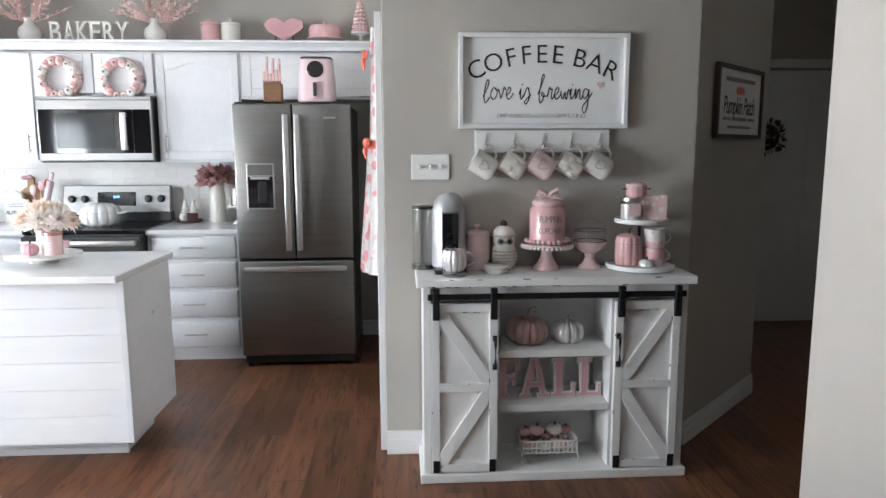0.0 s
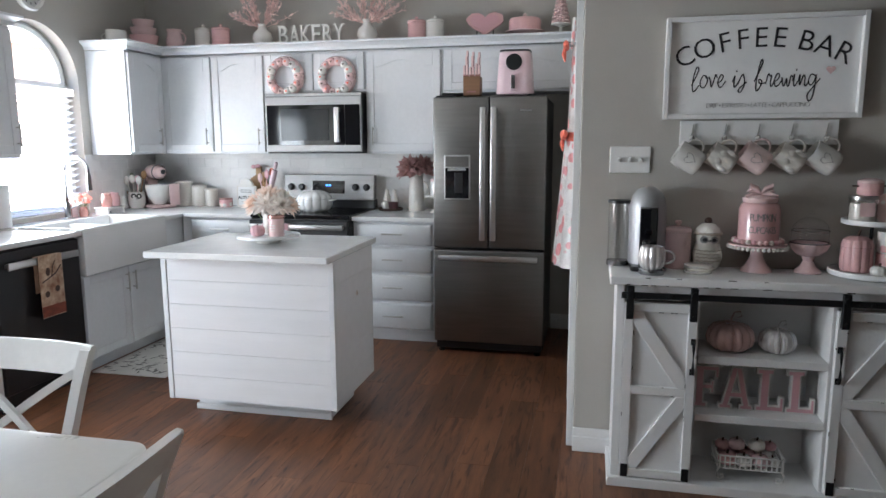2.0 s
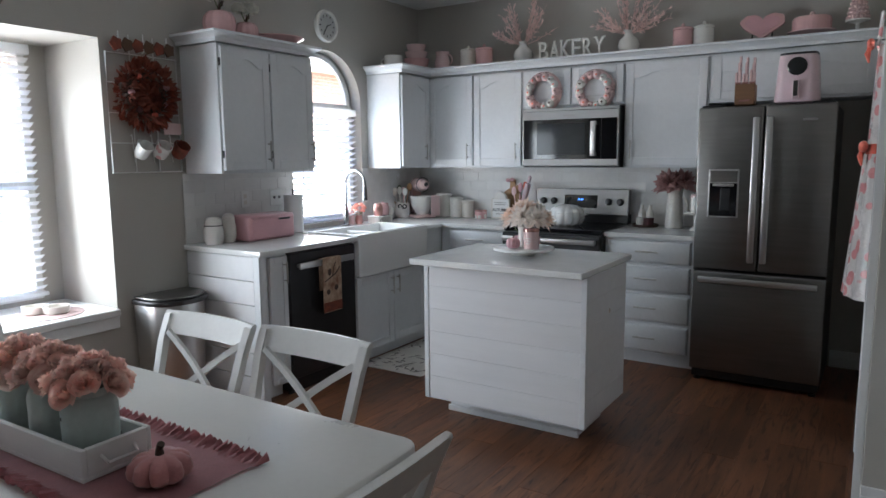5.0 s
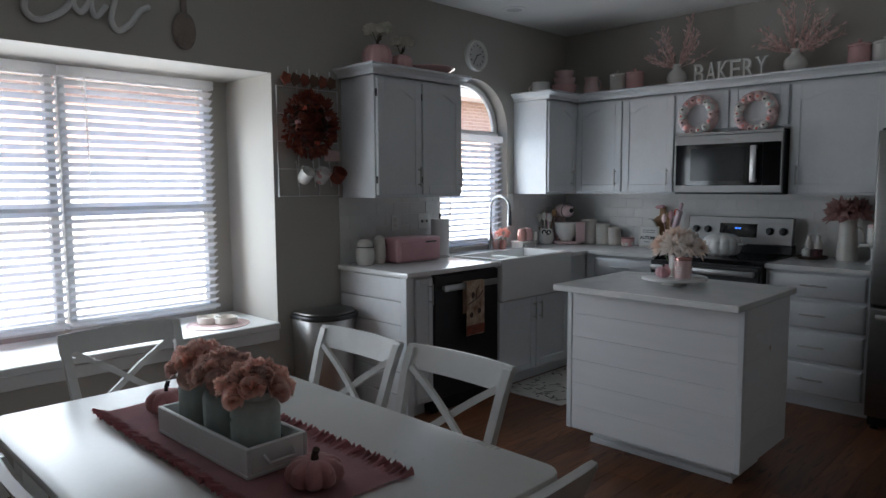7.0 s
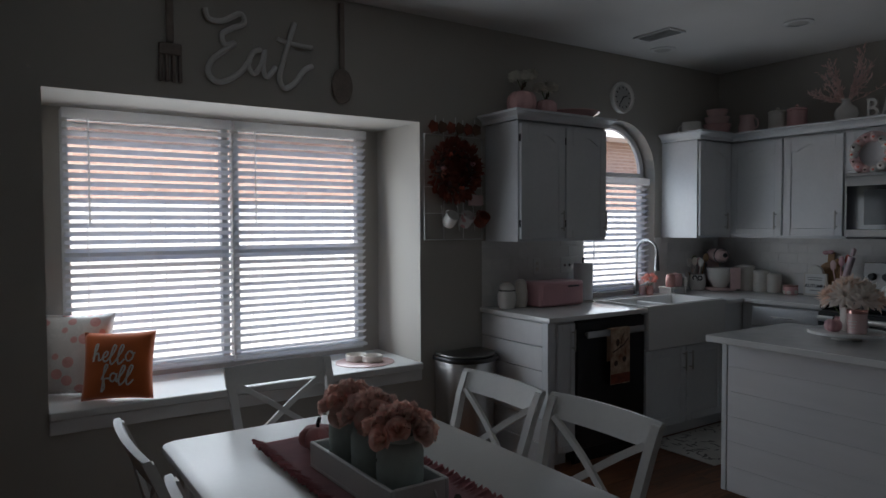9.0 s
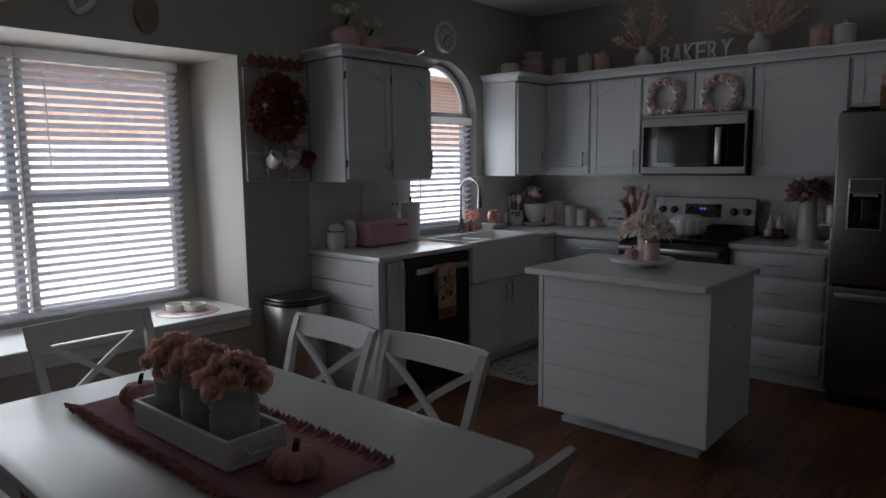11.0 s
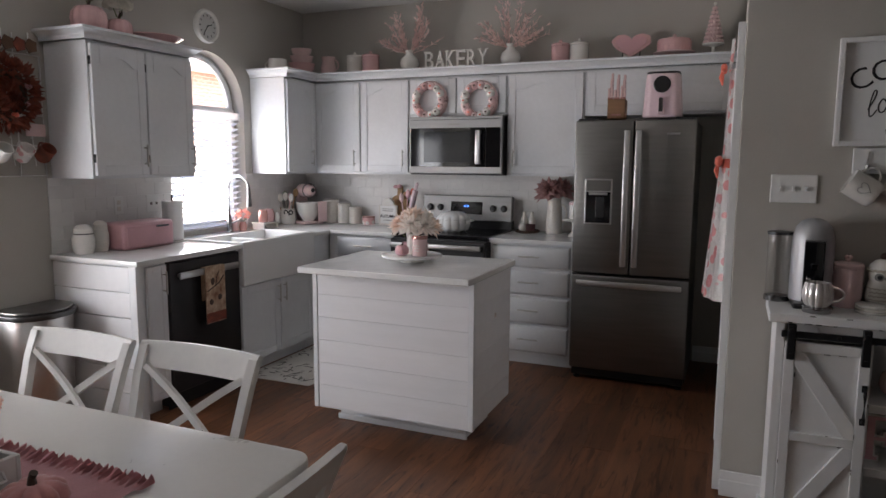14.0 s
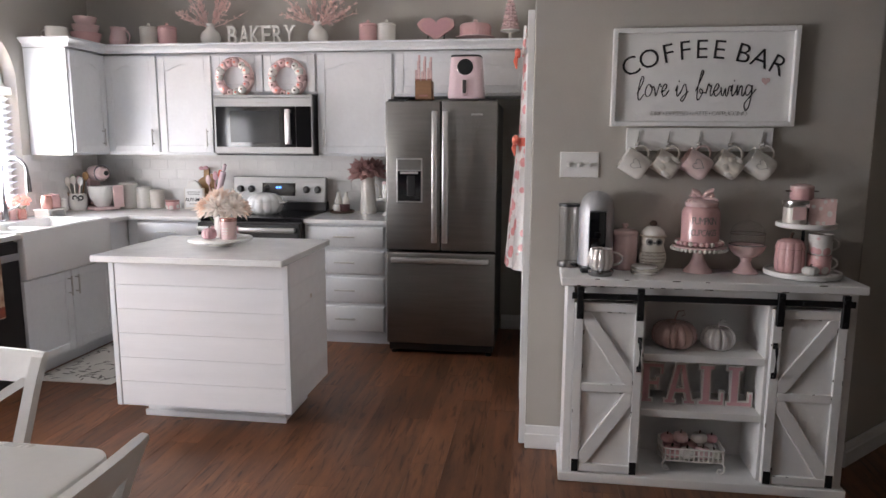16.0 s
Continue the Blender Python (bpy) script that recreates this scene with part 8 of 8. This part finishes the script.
ROSES = [rose_mesh(k) for k in range(2)]
for k, x in enumerate((-1.665, -1.522, -1.378)):
    jr = thing("mason_jar", "pale sage painted jar of peach roses in the tray", "jar", x, 0.828, zt + 0.0125, group="jars of roses")
    part("jar", lathe([(0, 0), (0.054, 0), (0.06, 0.01), (0.061, 0.122), (0.056, 0.14), (0.044, 0.15), (0.043, 0.167), (0.039, 0.167), (0.038, 0.02), (0, 0.015)], 32), "sage", jr)
    part("worn_specks", join(*[moved(B((-0.002, 0.002, -0.062, -0.0605, 0, 0.008)), pose(0, 0, 0.02 + 0.02 * q, 0, 0, q * 67 + k * 40)) for q in range(5)]), "chip", jr)
    rnd = random.Random(40 + k)
    for j in range(19):
        u = j / 18
        el = math.pi / 2 - u * 1.6
        a = j * 2.39996 + k
        rr = 0.062
        o = new("rose", ROSES[j % 2])
        o.parent = jr
        d_ = Vector((math.cos(el) * math.cos(a) * 1.05, math.cos(el) * math.sin(a) * 1.05, math.sin(el) * 0.75))
        q4 = Vector((d_.x, d_.y, d_.z + 0.35)).to_track_quat("Z", "Y").to_matrix().to_4x4()
        o.matrix_basis = Matrix.Translation(Vector((0, 0, 0.165)) + d_ * rr) @ q4 @ pose(0, 0, 0, 0, 0, rnd.uniform(0, 360)) @ Matrix.Scale(rnd.uniform(0.060, 0.074), 4)
    part("stems", join(*[tube([(0, 0, 0.02), (0.02 * math.cos(q), 0.02 * math.sin(q), 0.15)], 0.003, 5) for q in range(5)]), "leafg", jr)
M["felt"] = mat("dusty pink fabric", (0.55, 0.24, 0.24), 0.9, vary=0.1, scale=8, bump=0.3, grain=200, sheen=0.3)
pumpkin("fabric_pumpkin", "dusty pink fabric pumpkin with a brown stem on the runner", -1.158, 0.850, zt, 0.070, "felt", "darkwood", 0.56, 9, False, rib=0.26)
pumpkin("fabric_pumpkin", "dusty pink fabric pumpkin with a curled dark stem on the runner", -1.905, 0.83, zt, 0.062, "felt", "iron", 0.70, 7, True, rib=0.24)

# ---- on the bay sill ----
ZS = BAY_SILL + 0.001
mt_ = thing("placemat", "round pink woven placemat on the bay sill", "placemat", -3.66, 1.90, ZS)
part("mat", slab([(0.17 * math.cos(2 * math.pi * k / 40), 0.185 * math.sin(2 * math.pi * k / 40)) for k in range(40)], 0, 0.004, 0.001), "pink2", mt_)
for x, y in ((-3.72, 1.87), (-3.64, 1.94)):
    solo("dish", lathe([(0, 0), (0.06, 0), (0.066, 0.006), (0.068, 0.04), (0.064, 0.04), (0.061, 0.01), (0, 0.008)], 32), "cream", "small round cream dish on the pink placemat", "bowl", group="dishes on the sill", at=(x, y, ZS + 0.0045))


def cushion(name, label, x, y, z, size, thick, material, lean, rz):
    c = thing(name, label, "pillow", x, y, z, rz)
    n = 18
    faces = []
    bm = bmesh.new()
    g = {}
    for side in (-1, 1):
        for i in range(n + 1):
            for j in range(n + 1):
                u, v = -1 + 2 * i / n, -1 + 2 * j / n
                edge = max(0.0, (1 - u ** 2) * (1 - v ** 2)) ** 0.42
                pin = 1 - 0.07 * (1 - abs(u) ** 2) * 0 - 0.06 * ((1 - u * u) * abs(v) + (1 - v * v) * abs(u)) / 1
                key = (side if 0 < i < n and 0 < j < n else 0, i, j)
                if key not in g:
                    g[key] = bm.verts.new((u * pin * size / 2, side * edge * thick / 2 if key[0] else 0, (v * pin + 1) * size / 2))
        for i in range(n):
            for j in range(n):
                ks = [(i, j), (i + 1, j), (i + 1, j + 1), (i, j + 1)]
                bm.faces.new([g[(side if 0 < a < n and 0 < b < n else 0, a, b)] for a, b in ks])
    o = part("cover", moved(bm, pose(0, 0, 0, -lean)), material, c, angle=180)
    return c


M["hearts"] = spotted("white cotton with hearts", (0.78, 0.75, 0.73), (0.74, 0.40, 0.38), 13)
c = cushion("throw_pillow", "orange throw pillow lettered hello fall on the bay sill", -3.525, 0.475, ZS, 0.335, 0.13, "pillow_o", 14, 66)
GLYPHS["h"] = (0.68, [(0.0, 0.3), (0.3, 1.3), (0.36, 1.75), (0.2, 1.6), (0.1, 0.8), (0.05, 0.0), (0.15, 0.6), (0.38, 0.85), (0.45, 0.5), (0.45, 0.1), (0.7, 0.3)])
GLYPHS["f"] = (0.6, [(0.0, 0.3), (0.3, 1.2), (0.42, 1.7), (0.25, 1.7), (0.15, 0.9), (0.1, -0.3), (0.05, -0.9), (0.25, -0.5), (0.2, 0.3), (0.6, 0.4)])
GLYPHS["a"] = (0.68, [(0.5, 0.75), (0.2, 0.88), (0.02, 0.4), (0.2, 0.05), (0.45, 0.4), (0.52, 0.85), (0.48, 0.2), (0.6, 0.05), (0.72, 0.35)])
for word, x, z in (("hello", -0.105, 0.185), ("fall", -0.06, 0.085)):
    for ch_ in word:
        step_, pts = GLYPHS[ch_]
        bm = stroke([(u * 0.062, w_ * 0.048) for u, w_ in pts], 0.0042, 4)
        for v in bm.verts:
            v.co.y = v.co.y * 0.5 + 0.9 * (v.co.x + x) ** 2
        part("letter", moved(moved(bm, pose(x, -0.066, z)), pose(0, 0, 0, -14)), "white", c, "white stitched letter")
        x += step_ * 0.062
cushion("throw_pillow", "white throw pillow with a dark heart print on the bay sill", -3.76, 0.27, ZS, 0.42, 0.14, "hearts", 16, 62)


# ---- splashback of separate tiles ----
sp_n = solo("splashback_north", B((XW + 0.001, -0.875, YN - 0.005, YN - 0.001, CT, UB)), "grout", "white glazed brick-bond tile splashback", kind="structure", smooth=False)
sp_w = solo("splashback_west", B((XW + 0.001, XW + 0.005, 2.665, a0, CT, UB), (XW + 0.001, XW + 0.005, a1, YN - 0.006, CT, UB)), "grout", "white glazed brick-bond tile splashback", kind="structure", smooth=False)
TW, TH = 0.1545, 0.0785
tile = mesh_of(B((0, TW - 0.003, -0.0024, 0, 0, TH - 0.003), bevel=0.0008), "tile", "tile", smooth=False)


def tile_mesh(w, h):
    return mesh_of(B((0, w, -0.0024, 0, 0, h), bevel=0.0008), "tile", "tile", smooth=False)


def lay(parent, start, end, m, z0=CT + 0.002, z1=UB - 0.004):
    """Rows of tiles in half bond from start to end along local x."""
    z, row = z0, 0
    while z < z1 - 0.01:
        h = min(TH - 0.003, z1 - z)
        x = start - (TW / 2 if row % 2 else 0)
        while x < end - 0.012:
            xa, xb = max(x, start), min(x + TW - 0.003, end)
            if xb - xa > 0.012:
                whole = xb - xa > TW - 0.0035 and h > TH - 0.0035
                o = new("tile", tile if whole else tile_mesh(xb - xa, h))
                o.parent = parent
                o.matrix_basis = m @ pose(xa, 0, z, random.uniform(-0.25, 0.25), 0, random.uniform(-0.25, 0.25))
            x += TW
        z += TH
        row += 1


lay(sp_n, XW + 0.012, -0.878, pose(0, YN - 0.0052, 0))
lay(sp_w, 2.667, a0 - 0.002, pose(XW + 0.0052, 0, 0, 0, 0, 90))
lay(sp_w, a1 + 0.002, YN - 0.012, pose(XW + 0.0052, 0, 0, 0, 0, 90))


# ---- floor of separate planks ----
fl = solo("floor", B((XW - 0.16, 4.35, -6.65, 5.52, -0.12, -0.004)), "floor_base", "reddish brown wood-look plank floor", kind="structure", smooth=False)
PW, PL = 0.152, 1.22
plank = mesh_of(B((0, PW - 0.0008, 0, PL - 0.0008, -0.006, 0), bevel=0.0005), "plank", "floor", smooth=False)
far = []
n = 0
x = XW - 0.1
while x < 4.3:
    y = -6.6 - random.uniform(0, PL)
    while y < 5.5:
        near = -2.9 < x < 2.0 and 0.6 < y + PL and y < 4.9
        if near and n < 290:
            o = new("plank", plank)
            o.parent = fl
            o.location = (x, y, 0)
            n += 1
        else:
            far.append((x, x + PW - 0.0008, max(y, -6.6), min(y + PL - 0.0008, 5.5)))
        y += PL
    x += PW
bm = bmesh.new()
for x0, x1, y0, y1 in far:
    if y1 - y0 > 0.05:
        bm.faces.new([bm.verts.new((u, v, 0)) for u, v in ((x0, y0), (x1, y0), (x1, y1), (x0, y1))])
o = part("planks", bm, "floor", fl, "rest of the wood-look planks", smooth=False)
tagged(o, kind="stuff")
